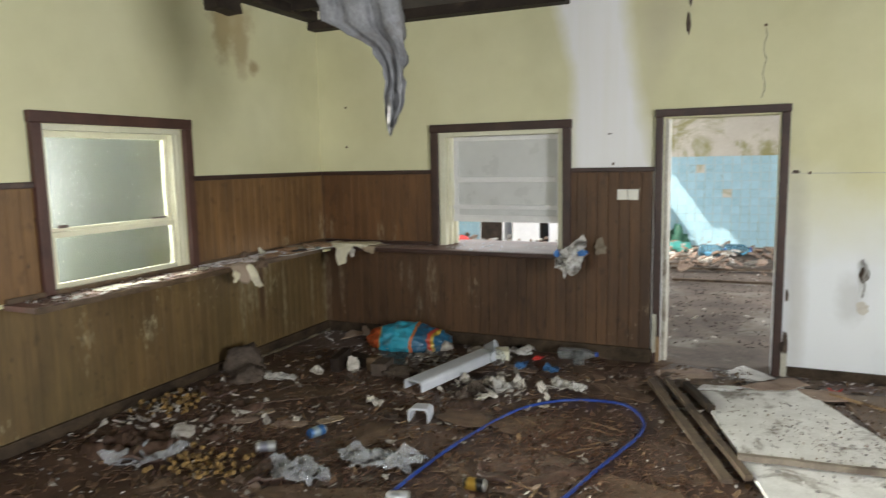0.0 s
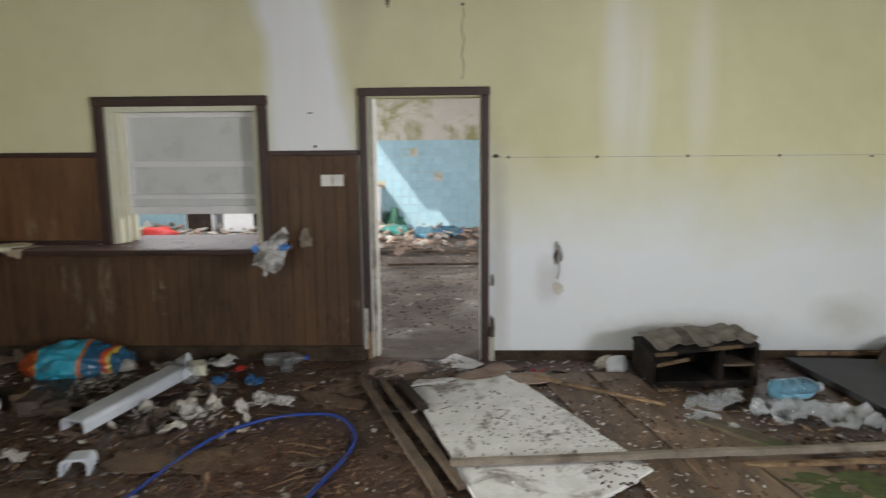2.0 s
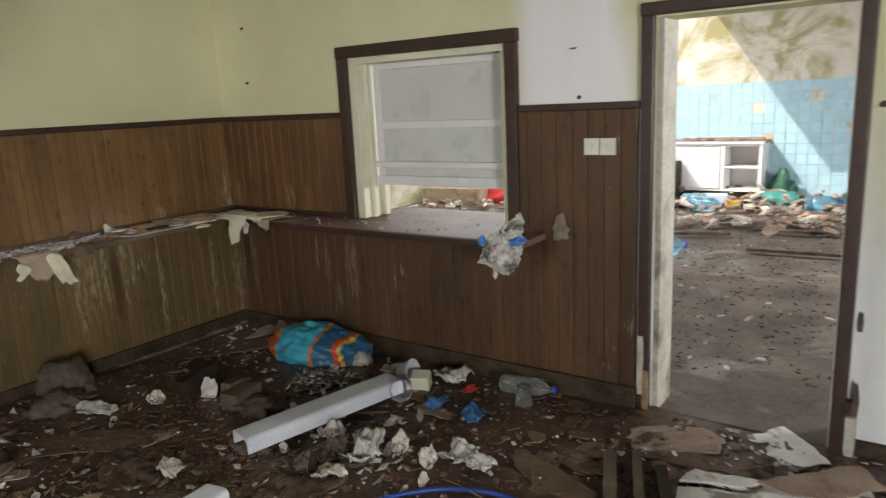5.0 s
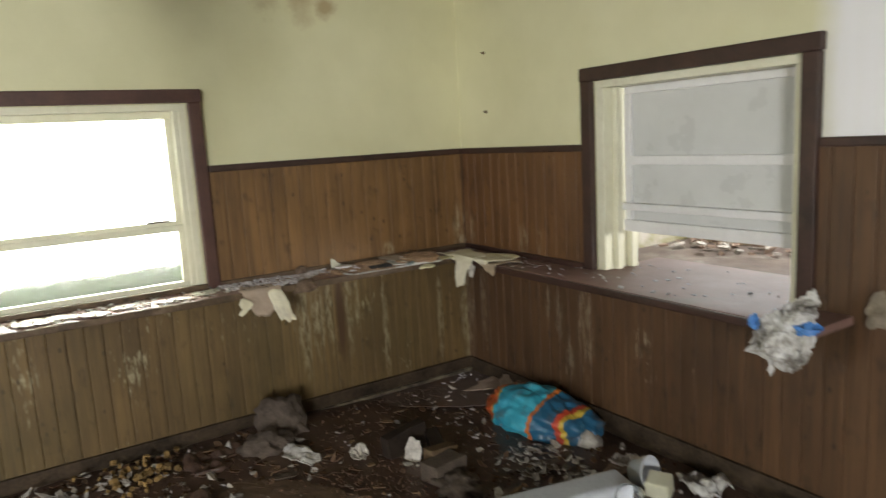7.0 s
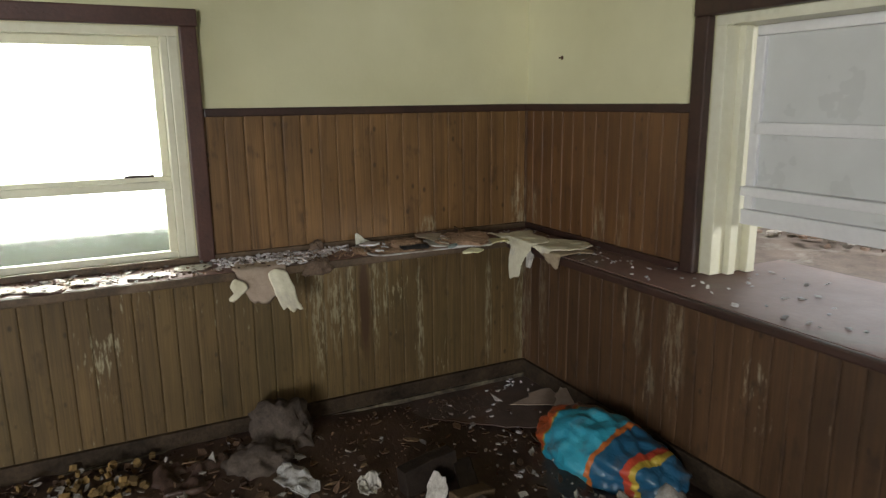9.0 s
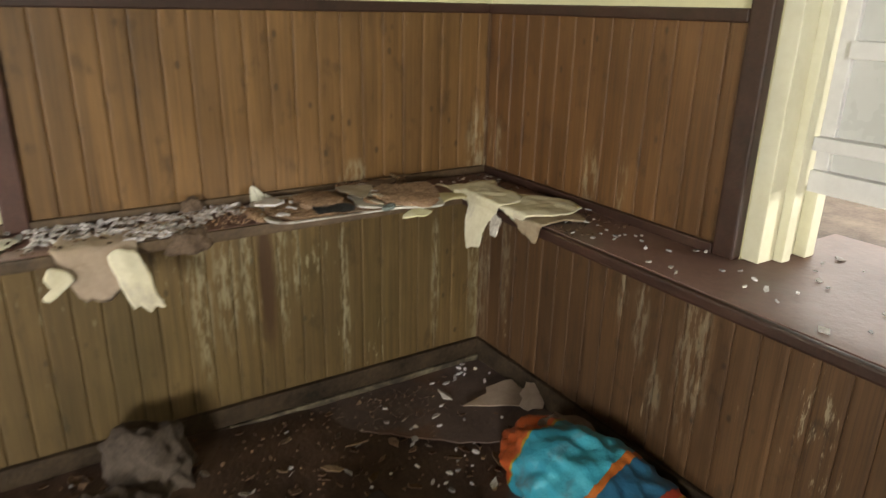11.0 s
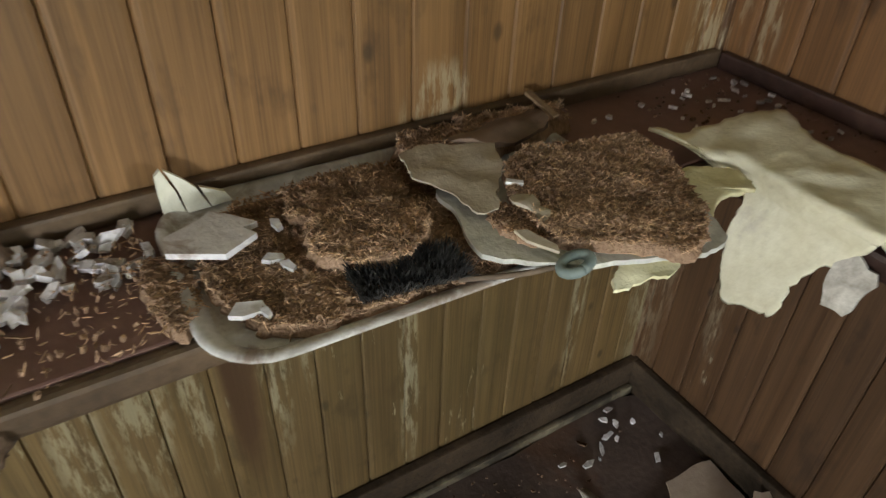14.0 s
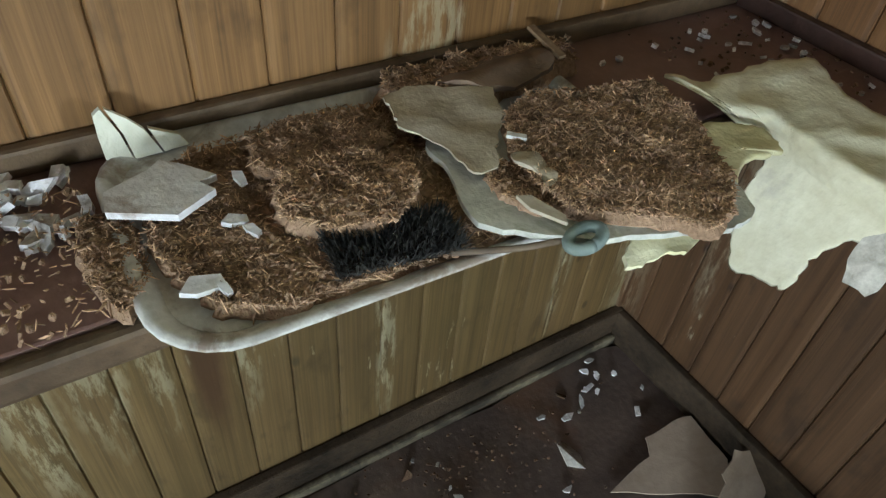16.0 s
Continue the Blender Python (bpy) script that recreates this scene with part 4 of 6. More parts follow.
coir_pad("coir crumbled over the tray's end", [(-3.650, 4.535), (-3.570, 4.530), (-3.515, 4.548), (-3.555, 4.580), (-3.660, 4.580)], CZ + 0.001, 0.012, 15, 900, 0.006, 0.9, 0.012, 0.6)

BOARD_EDGE = worn("mouldy white fibreboard", (0.40, 0.39, 0.34), (0.68, 0.66, 0.60), 0.8, 24, 90, (0.24, 0.24, 0.14), 0.58, 0.4)
x, y, pts = local([(-3.606, 4.888), (-3.555, 4.884), (-3.466, 4.864), (-3.417, 4.923), (-3.396, 4.955), (-3.372, 5.020), (-3.346, 5.090), (-3.356, 5.135), (-3.445, 5.172), (-3.560, 5.195), (-3.606, 5.030)])
place(torn(pts, 0.007, None, 0.003, 6, 6), "board_scrap", "mouldy white fibreboard under the thick coir pad", "board", BOARD_EDGE, x, y, CZ + 0.021)
coir_pad("thick brown coir pad lying on the white fibreboard", [(-3.598, 4.985), (-3.622, 5.040), (-3.598, 5.125), (-3.578, 5.202), (-3.520, 5.196), (-3.456, 5.172), (-3.392, 5.138), (-3.350, 5.090), (-3.342, 5.052), (-3.372, 5.028), (-3.424, 4.950), (-3.470, 4.940), (-3.535, 4.948)], CZ + 0.027, 0.016, 16, 16000, 0.0042, 0.85, 0.006, 0.75)
coir_pad("loose coir spilling over the fibreboard edge", [(-3.500, 4.900), (-3.545, 4.925), (-3.520, 4.965), (-3.450, 4.950), (-3.445, 4.925)], CZ + 0.027, 0.006, 17, 700, 0.003, 0.9, 0.008, 0.8)

brush = thing("brush_head", "worn black bristle brush head buried in coir", "brush", -3.486, 4.783, CZ + 0.012, rz=-8)
part("back", box(-0.026, -0.060, 0, 0.026, 0.060, 0.010, 0.005), BLACKWOOD, brush)
verts, faces = [], []
for _ in range(2600):
    px, py = random.uniform(-0.030, 0.030), random.uniform(-0.062, 0.062)
    d = (Vector((px * 14, py * 9, 1)) + Vector((random.gauss(0, 0.45), random.gauss(0, 0.45), 0))).normalized() * random.uniform(0.006, 0.017)
    s = Vector((0.0006, 0.0004, 0)) if random.random() < 0.5 else Vector((-0.0004, 0.0006, 0))
    b = len(verts)
    p = Vector((px, py, 0.008))
    verts += [p - s, p + s, p + d + s * 0.6, p + d - s * 0.6]
    faces.append((b, b + 1, b + 2, b + 3))
me = bpy.data.meshes.new("bristles")
me.from_pydata(verts, [], faces)
me.materials.append(BRISTLE)
ob = new("bristles", me)
ob.parent = brush
tagged(ob, "short black bristles", "", "", "stuff")

# shards, card and ring on the tray
x, y, pts = local([(-3.628, 4.562), (-3.658, 4.567), (-3.676, 4.612), (-3.688, 4.626), (-3.668, 4.646), (-3.640, 4.668), (-3.636, 4.650), (-3.618, 4.660), (-3.596, 4.618)])
place(slab(pts, 0.008, 0.002, 3), "tile_shard", "broken white glazed tile shard on the coir", "shard", SHARD, x, y, CZ + 0.025)
CRACKED = worn("cracked cream foam", (0.56, 0.54, 0.42), (0.72, 0.70, 0.58), 0.8, 14, 60, (0.10, 0.08, 0.05), 0.60, 0.5)
chip = thing("foam_chip", "cracked cream foam chip leaning on the upstand", "chip", -3.745, 4.583, CZ + 0.004, rx=82, rz=90)
for pts in ([(0.0, 0.0), (0.026, 0.0), (0.020, 0.030), (0.008, 0.062), (0.0, 0.056), (-0.001, 0.030)], [(0.028, 0.0), (0.056, 0.0), (0.044, 0.030), (0.030, 0.046), (0.012, 0.061), (0.023, 0.030)], [(0.058, 0.0), (0.084, 0.002), (0.076, 0.016), (0.048, 0.030)]):
    part("fragment", slab(pts, 0.008, 0.002, 3), CRACKED, chip)
for x, y, s, rz in ((-3.580, 4.664, 0.013, 70), (-3.560, 4.674, 0.010, 20), (-3.512, 4.612, 0.020, 80), (-3.500, 4.628, 0.008, 10), (-3.640, 4.690, 0.011, 0), (-3.668, 4.800, 0.011, 30)):
    place(slab([(-s, -s * 0.35), (-s * 0.3, -s * 0.5), (s, -s * 0.2), (s * 0.8, s * 0.45), (-s * 0.5, s * 0.5)], 0.006, 0.002, 2), "tile_shard", "small white shard on the coir", "shard", SHARD, x, y, CZ + 0.018, rz, 6, 8)
x, y, pts = local([(-3.688, 4.878), (-3.698, 4.915), (-3.676, 4.962), (-3.655, 5.007), (-3.599, 4.985), (-3.560, 4.950), (-3.522, 4.924), (-3.523, 4.896), (-3.566, 4.893), (-3.601, 4.884), (-3.630, 4.866), (-3.662, 4.876)])
PALE_CARD = worn("dusty buff card", (0.34, 0.285, 0.21), (0.50, 0.43, 0.33), 0.85, 16, 90, (0.17, 0.11, 0.07), 0.60, 0.4)
place(torn(pts, 0.003, lambda px, py: 0.003 * noise.noise(Vector((px * 25, py * 25, 2))), 0.004, 8, 6), "card_scrap", "torn buff card between the coir pads", "card", PALE_CARD, x, y, CZ + 0.037)
place(torn([(-0.030, -0.012), (-0.014, -0.020), (0.010, -0.010), (0.034, -0.016), (0.024, 0.004), (0.002, 0.008), (-0.020, 0.012)], 0.002, lambda px, py: 0.006 * noise.noise(Vector((px * 40, py * 40, 2))), 0.003, 6, 5), "leaf", "dry tan leaf on the coir pad", "leaf", PALE_CARD, -3.498, 4.958, CZ + 0.046, 5)
place(slab([(-0.004, -0.010), (0.004, -0.010), (0.005, 0.012), (-0.003, 0.011)], 0.004, 0.001, 2), "tile_shard", "tiny white shard on the thick pad", "shard", SHARD, -3.548, 4.965, CZ + 0.046, -40)
place(slab([(-0.030, -0.006), (-0.010, -0.010), (0.028, 0.0), (0.020, 0.008), (-0.02, 0.006)], 0.004, 0.003, 3), "bark_strip", "pale strip of bark on the fibreboard", "bark", PALE_CARD, -3.445, 4.925, CZ + 0.036, 20, 0, 6)
place(box(-0.006, -0.038, 0, 0.006, 0.038, 0.005, 0.001), "wood_splinter", "pale wood splinter on the coir heap", "splinter", CHIPWOOD, -3.718, 5.140, CZ + 0.040, 88, 6, 0)
place(torn([(-0.05, -0.09), (0.0, -0.06), (0.03, 0.0), (0.02, 0.08), (-0.03, 0.09), (-0.045, 0.0)], 0.003, lambda px, py: 0.012 * math.cos(px * 40) + 0.006 * noise.noise(Vector((px * 25, py * 25, 7))), 0.005, 10, 6), "bark_curl", "curled brown bark on the coir heap", "bark", BROWNBOARD, -3.680, 5.035, CZ + 0.030, 8)
ring = thing("rubber_ring", "grey-green rubber ring on a cord", "ring", -3.402, 4.945, CZ + 0.028)
part("ring", tube([Vector((0.012 * math.cos(a), 0.018 * math.sin(a), 0.004 * math.sin(a))) for a in (2 * math.pi * k / 24 for k in range(25))], 0.0066, 10), RUBBER, ring, "", True)
part("cord", tube(spline([(-0.012, -0.018, -0.006), (-0.026, -0.06, -0.010), (-0.050, -0.12, -0.010)]), 0.0035, 6), PLANK, ring, "twisted cord", True)


# foam sheets over the corner
def over_front(ox, oy, sink=0.96):
    """Bends a sheet that lies at ox, oy down over the front of the north counter."""
    def f(v):
        wx, wy = ox + v.x, oy + v.y
        s = min(1.0, max(0.0, (wx + 3.545) / 0.08))
        o = max(0.0, 5.312 - wy) * s * s * (3 - 2 * s)
        r = min(1.0, o / 0.035)
        return Vector((v.x, v.y + o * 0.82 * r, v.z - o * sink * r))
    return f


CREAM_FOAM = worn("torn cream foam", (0.63, 0.57, 0.39), (0.82, 0.77, 0.60), 0.9, 7, 60, (0.50, 0.44, 0.36), 0.62, 0.5)
for pts, lab, dz, mat, seed, high in (
        ([(-3.135, 5.262), (-3.060, 5.245), (-3.036, 5.310), (-3.046, 5.408), (-3.011, 5.462), (-3.043, 5.496), (-3.100, 5.500), (-3.200, 5.440), (-3.190, 5.320)], "buff foam sheet lying along the counter", 0.006, CARD, 3, 0.004),
        ([(-3.420, 5.420), (-3.300, 5.508), (-3.187, 5.566), (-3.104, 5.541), (-3.072, 5.450), (-3.098, 5.350), (-3.140, 5.272), (-3.240, 5.292), (-3.330, 5.330), (-3.410, 5.365)], "pale torn foam sheet laid on the buff one", 0.016, CREAM_FOAM, 5, 0.008),
        ([(-3.606, 5.254), (-3.568, 5.288), (-3.572, 5.386), (-3.545, 5.492), (-3.470, 5.452), (-3.350, 5.445), (-3.262, 5.400), (-3.250, 5.320), (-3.282, 5.268), (-3.318, 5.226), (-3.334, 5.180), (-3.338, 5.128), (-3.372, 5.120), (-3.412, 5.106), (-3.438, 5.150), (-3.452, 5.215), (-3.452, 5.262), (-3.500, 5.296), (-3.548, 5.276)], "torn yellowed foam sheet draped over the counter corner", 0.022, CREAM_FOAM, 1, 0.010),
        ([(-3.462, 5.290), (-3.492, 5.262), (-3.500, 5.210), (-3.470, 5.165), (-3.425, 5.120), (-3.402, 5.160), (-3.425, 5.210), (-3.420, 5.270)], "torn yellowed foam tongue under the coir pad", 0.014, FOAM, 2, 0.006)):
    x, y, pts = local(pts)
    fold = over_front(x, y) if seed != 2 else None
    place(torn(pts, 0.007, lambda px, py, q=seed, k=high: k * (noise.noise(Vector((px * 9, py * 9, q))) + 0.5 * noise.noise(Vector((px * 26, py * 26, q + 2)))), 0.006, 18, 7, fold or (lambda v: v), seed, 0.3), "foam_sheet", lab, "foam", mat, x, y, CZ + dz, smooth=True)
x, y, pts = local([(-3.372, 4.984), (-3.400, 5.010), (-3.420, 5.055), (-3.385, 5.106), (-3.366, 5.066), (-3.372, 5.030)])
place(torn(pts, 0.006, lambda px, py: 0.004 * noise.noise(Vector((px * 30, py * 30, 2))), 0.005, 8, 6), "foam_square", "small torn square of yellow foam below the fibreboard", "foam", FOAM, x, y, CZ - 0.008, 0, 0, 14)
place(sheet(0.025, 0.04, 0.3, 0.003, 0.005, 28, 6, 18, 9, 0.7), "foam_square", "dirty foam strip hanging from the counter edge", "foam", PAPER, -3.275, 5.300, CZ - 0.055, 0, 78, 0)

# torn lining paper with two hanging strips
glove = thing("torn_paper", "torn buff lining paper with two pale strips hanging from the counter", "paper", -3.53, 4.06, CZ + 0.004)
west_drop = counter_drop(-3.53, 4.06, 0, 1.6)
part("flap", torn([(-0.13, -0.06), (-0.09, 0.02), (-0.13, 0.10), (-0.03, 0.115), (0.06, 0.10), (0.085, 0.03), (0.080, -0.06), (0.02, -0.115), (-0.05, -0.10)], 0.004, lambda px, py: west_drop(px, py) + 0.005 * noise.noise(Vector((px * 20, py * 20, 2))), 0.006, 10, 6, lambda v: v), FLOORCARD, glove, "", True)
for pts, seed in (([(0.045, -0.005), (0.100, -0.02), (0.125, -0.08), (0.135, -0.14), (0.155, -0.195), (0.130, -0.190), (0.112, -0.203), (0.088, -0.178), (0.068, -0.185), (0.040, -0.10), (0.022, -0.03)], 32), ([(-0.125, -0.03), (-0.080, -0.045), (-0.068, -0.075), (-0.105, -0.105), (-0.135, -0.125), (-0.150, -0.110), (-0.130, -0.085), (-0.142, -0.060)], 33)):
    s = part("strip", torn(pts, 0.007, lambda px, py, q=seed: 0.010 * noise.noise(Vector((px * 22, py * 14, q))), 0.004, 10, 5, lambda v: v, seed, 0.4), CREAM_FOAM, glove, "pale yellow foam strip", True)
    s.matrix_basis = pose(0.058, 0.0, 0.004, 76, 0, 90)

for x, y, rx, ry, rz, seed, lab in ((-3.515, 4.315, 0.034, 0.065, 0.050, 7, "felted brown clump hanging over the counter edge"), (-3.735, 4.382, 0.025, 0.034, 0.040, 8, "felted brown clump against the upstand")):
    place(lump(rx, ry, rz, 0.45, seed, 4.0, 4), "felt_clump", lab, "clump", worn("felted brown dirt", (0.07, 0.045, 0.03), (0.20, 0.135, 0.09), 0.95, 14, 120, (0.04, 0.026, 0.017), 0.6, 0.9), x, y, CZ - (0.052 if rx > 0.03 else 0.0), 0, smooth=True)

# papers and flakes
for x, y, rx, ry, rz, seed in ((-3.62, 3.02, 0.07, 0.12, 10, 41), (-3.58, 3.22, 0.05, 0.09, -30, 42), (-3.63, 3.38, 0.045, 0.06, 20, 43), (-3.60, 3.62, 0.04, 0.08, 5, 44), (-3.66, 3.80, 0.05, 0.07, -15, 45), (-3.60, 4.22, 0.06, 0.09, 12, 46)):
    place(sheet(rx, ry, 0.3, 0.006, 0.002, seed, 7, 22, 10, 0.6), "paper_scrap", "curled dirty paper scrap on the counter", "paper", PAPER, x, y, CZ + 0.005, rz, 0, 0, False, "papers on the counter")


def on_counter_w(y0, y1, x0=-3.755, x1=-3.515):
    return lambda: (random.uniform(x0, x1), random.uniform(y0, y1), CZ + random.uniform(0.001, 0.007))


CHUNK = worn("thick white paint flakes", (0.58, 0.54, 0.54), (0.82, 0.79, 0.80), 0.75, 45, 150, (0.20, 0.15, 0.12), 0.57, 0.3, 0, "island", 0.3)
scraps("paint_flakes", "thick white paint flakes heaped along the counter", "flakes", CHUNK, 230, on_counter_w(3.90, 4.42, -3.755, -3.60), (0.010, 0.021), 0.006, 12, 3.0, (4, 5))
scraps("paint_flakes", "thick white paint flakes by the tray", "flakes", CHUNK, 42, on_counter_w(4.38, 4.555, -3.755, -3.64), (0.012, 0.022), 0.007, 12, 2.6, (4, 5))
scraps("paint_flakes", "thick white paint flakes on the counter edge", "flakes", CHUNK, 75, on_counter_w(4.14, 4.36, -3.62, -3.515), (0.012, 0.026), 0.006, 10, 2.2, (4, 5))
scraps("crumbs", "brown crumbs and dust in the counter corner", "crumbs", RUBBLE, 320, lambda: (random.uniform(-3.75, -2.9), random.uniform(5.33, 5.59), CZ + 0.001), (0.002, 0.008), 0.002, 16, 1.8, (4, 5))
scraps("paint_flakes", "white crumbs in the counter corner", "flakes", CHUNK, 26, lambda: (random.uniform(-3.74, -3.2), random.uniform(5.22, 5.58), CZ + 0.001) if random.random() < 0.5 else (random.uniform(-3.74, -3.62), random.uniform(5.2, 5.58), CZ + 0.001), (0.006, 0.013), 0.005, 12, 2.0, (4, 5))

# loose coir clods filling the tray round the pads
def clods(label, count, x0, x1, y0, y1, z, size):
    scraps("coir_clods", label, "matting", FELT, count, lambda: (random.uniform(x0, x1), random.uniform(y0, y1), CZ + z + random.uniform(0, 0.008)), size, 0.007, 26, 1.7, (5, 7))
    scraps("coir_clods", label, "matting", FIBRE, count * 2, lambda: (random.uniform(x0, x1), random.uniform(y0, y1), CZ + z + random.uniform(0.004, 0.014)), (0.0012, 0.0028), 0.0008, 24, 10.0, (4, 4))


random.seed(21)
clods("coir crumbs on the bare counter", 90, -3.74, -3.51, 4.18, 4.46, 0.001, (0.002, 0.006))
clods("coir crumbs below the tray's end", 60, -3.72, -3.52, 4.46, 4.55, 0.001, (0.002, 0.005))
scraps("paint_flakes", "white paint flakes under the window", "flakes", FLAKE, 90, on_counter_w(2.5, 3.95), (0.008, 0.03), 0.003, 14, 2.2)
scraps("paint_flakes", "white crumbs on the red-brown counter", "flakes", FLAKE, 46, lambda: (random.uniform(-3.74, -2.4), random.uniform(5.36, 5.59), CZ + 0.002), (0.006, 0.018), 0.004, 14, 1.8)
scraps("paint_flakes", "white crumbs in the serving hatch", "flakes", FLAKE, 40, lambda: (random.uniform(-2.4, -1.3), random.uniform(5.36, 6.08), CZ + 0.002), (0.006, 0.024), 0.004, 14, 1.8)
scraps("crumbs", "brown crumbs and dirt on the counter", "crumbs", RUBBLE, 300, on_counter_w(2.5, 4.36), (0.005, 0.018), 0.004, 20, 1.8)

# plastic bag caught on the end of the counter
rag = thing("plastic_bag", "dirty white and blue plastic bag caught on the counter end", "bag", -1.255, 5.275, CZ - 0.035, rz=8)
WHITE_BAG = worn("dirty white plastic film", (0.30, 0.27, 0.23), (0.68, 0.67, 0.65), 0.4, 14, 60, (0.09, 0.07, 0.05), 0.57, 0.4)
BLUE_BAG = plain("blue film", (0.06, 0.20, 0.50), 0.35)


def crumple(px, py, q, k):
    return k * (noise.noise(Vector((px * 12, py * 12, q))) + 0.8 * abs(noise.noise(Vector((px * 19, py * 19, q + 2)))) + 0.3 * noise.noise(Vector((px * 60, py * 60, q + 4))))


for name_, pts, k, dy, mat, lab in (
        ("body", [(-0.10, 0.06), (-0.04, 0.10), (0.05, 0.12), (0.10, 0.08), (0.09, 0.0), (0.06, -0.09), (0.01, -0.13), (-0.03, -0.10), (-0.05, -0.16), (-0.075, -0.08), (-0.125, -0.06), (-0.12, 0.02)], 0.075, 0.0, WHITE_BAG, ""),
        ("fold", [(-0.02, 0.11), (0.06, 0.17), (0.10, 0.20), (0.12, 0.15), (0.10, 0.07), (0.02, 0.05)], 0.05, -0.035, WHITE_BAG, ""),
        ("fold", [(-0.03, 0.03), (0.04, 0.05), (0.08, -0.01), (0.04, -0.07), (-0.02, -0.06), (-0.05, -0.01)], 0.06, -0.065, WHITE_BAG, "dirty folded film"),
        ("blue_film", [(-0.135, 0.07), (-0.10, 0.085), (-0.085, 0.04), (-0.115, 0.02)], 0.04, -0.02, BLUE_BAG, "blue plastic film"),
        ("blue_film", [(0.05, 0.065), (0.10, 0.09), (0.135, 0.065), (0.10, 0.04), (0.06, 0.045)], 0.05, -0.05, BLUE_BAG, "blue plastic film")):
    s = part(name_, torn(pts, 0.003, lambda px, py, q=len(lab) + pts[0][0] * 50, k=k: crumple(px, py, q, k), 0.012, 22, 7, lambda v: v), mat, rag, lab, True)
    s.matrix_basis = pose(0, dy, 0, 82, 0, 4)
place(sheet(0.05, 0.07, 0.5, 0.01, 0.004, 56, 8, 26, 12), "cobweb", "grey cobweb and dust on the boards", "cobweb", worn("cobweb dust", (0.12, 0.09, 0.06), (0.3, 0.25, 0.19), 0.9, 20, 120), -1.09, 5.585, 0.94, 0, 80, 0)

# ---- fixed to the walls ----
for x in (-0.921, -0.836):
    sw = thing("light_switch", "cream plastic light switch on the boarded wall", "switch", x, 5.608, 1.375, group="pair of switches")
    part("plate", box(-0.040, -0.012, -0.042, 0.040, 0.004, 0.042, 0.004), SWITCHMAT, sw)
    for dx in ((-0.012, 0.012) if x > -0.9 else (0.0,)):
        part("rocker", box(dx - 0.008, -0.017, -0.014, dx + 0.008, -0.010, 0.014, 0.003), SWITCHMAT, sw)
for x, z in ((0.404, 1.532), (1.045, 1.530), (1.694, 1.531), (2.346, 1.529), (3.0, 1.52), (3.65, 1.515), (0.078, 2.60), (-3.497, 2.185), (-3.498, 1.818), (-1.0, 1.62)):
    nail = thing("wall_plug", "small rusty fixing remaining in the plaster", "fixing", x, 5.632, z, group="fixings of the lost dado", rx=90)
    part("head", lathe([(0.010, -0.002), (0.011, 0.004), (0.006, 0.008), (0.0005, 0.009)], 10), RUST, nail)
    part("shank", lathe([(0.004, 0.004), (0.004, 0.022), (0.0005, 0.023)], 8), RUST, nail)
strip("dado_mark", "ridge of old plaster where the dado ended", (0.27, 5.626, 1.527, 4.6, 5.6305, 1.533), worn("old plaster ridge", (0.42, 0.40, 0.33), (0.60, 0.58, 0.47), 0.9, 5, 60, (0.30, 0.27, 0.2), 0.6), 0.0)
flex = thing("cable_end", "frayed cable end hanging from a hole in the plaster", "cable", 0.765, 5.61, 0.0)
part("cable", tube(spline([(0, 0.03, 0.91), (0.0, -0.012, 0.885), (0.018, -0.022, 0.84), (0.006, -0.02, 0.79), (0.016, -0.016, 0.72), (0.004, -0.012, 0.64)]), lambda k: 0.009 - 0.004 * k, 8), METAL, flex, "", True)
part("cable", tube(spline([(0, 0.03, 0.90), (0.02, -0.01, 0.87), (0.03, -0.015, 0.82), (0.02, -0.01, 0.77)]), 0.006, 6), METAL, flex, "", True)
part("hole", sheet(0.03, 0.055, 0.4, 0.003, 0.004, 61, 5, 18), GREY_CLOTH, flex, "broken plaster hole").matrix_basis = pose(0.012, 0.017, 0.80, 90)
place(sheet(0.035, 0.05, 0.4, 0.003, 0.003, 62, 5, 18), "plaster_patch", "bare patch of plaster below the cable", "patch", worn("bare plaster", (0.50, 0.46, 0.40), (0.62, 0.59, 0.53), 0.9, 12, 60), 0.78, 5.627, 0.56, 0, 90)
for x, z, w, h in ((-0.45, 2.66, 0.016, 0.07), (-0.44, 2.84, 0.012, 0.05), (0.31, 1.54, 0.025, 0.014), (0.29, 0.25, 0.02, 0.10), (0.29, 0.62, 0.012, 0.05), (-1.03, 1.86, 0.02, 0.004)):
    place(sheet(w, h, 0.5, 0.003, 0.003, int(x * 10) + 70, 5, 16), "broken_plaster", "small hole where the plaster has dropped off", "hole", GREY_CLOTH, x, 5.627, z, 0, 90)
crack = [(0.078 + 0.012 * math.sin(k * 1.9), 5.6295, 2.58 - 0.055 * k) for k in range(10)]
place(tube([Vector(p) for p in crack], 0.0022, 5), "plaster_crack", "thin crack running down the plaster", "crack", GREY_CLOTH, 0, 0, 0)

rot = thing("rotten_foot", "splintered pale wood at the rotten foot of the door surround", "timber", -0.655, 5.588, 0.0)
part("splinter", rough_up(box(-0.012, -0.008, 0.10, 0.016, 0.0, 0.42, 0.003), 0.006, 14, 2), LINING, rot)
part("splinter", rough_up(box(0.016, -0.010, 0.0, 0.046, 0.0, 0.24, 0.003), 0.008, 14, 2), CHIPWOOD, rot)
rot = thing("rotten_foot", "broken plaster and wood at the foot of the door surround", "timber", 0.285, 5.60, 0.0)
part("splinter", rough_up(box(-0.018, -0.010, 0.0, 0.022, 0.02, 0.19, 0.004), 0.012, 16, 3), LINING, rot)
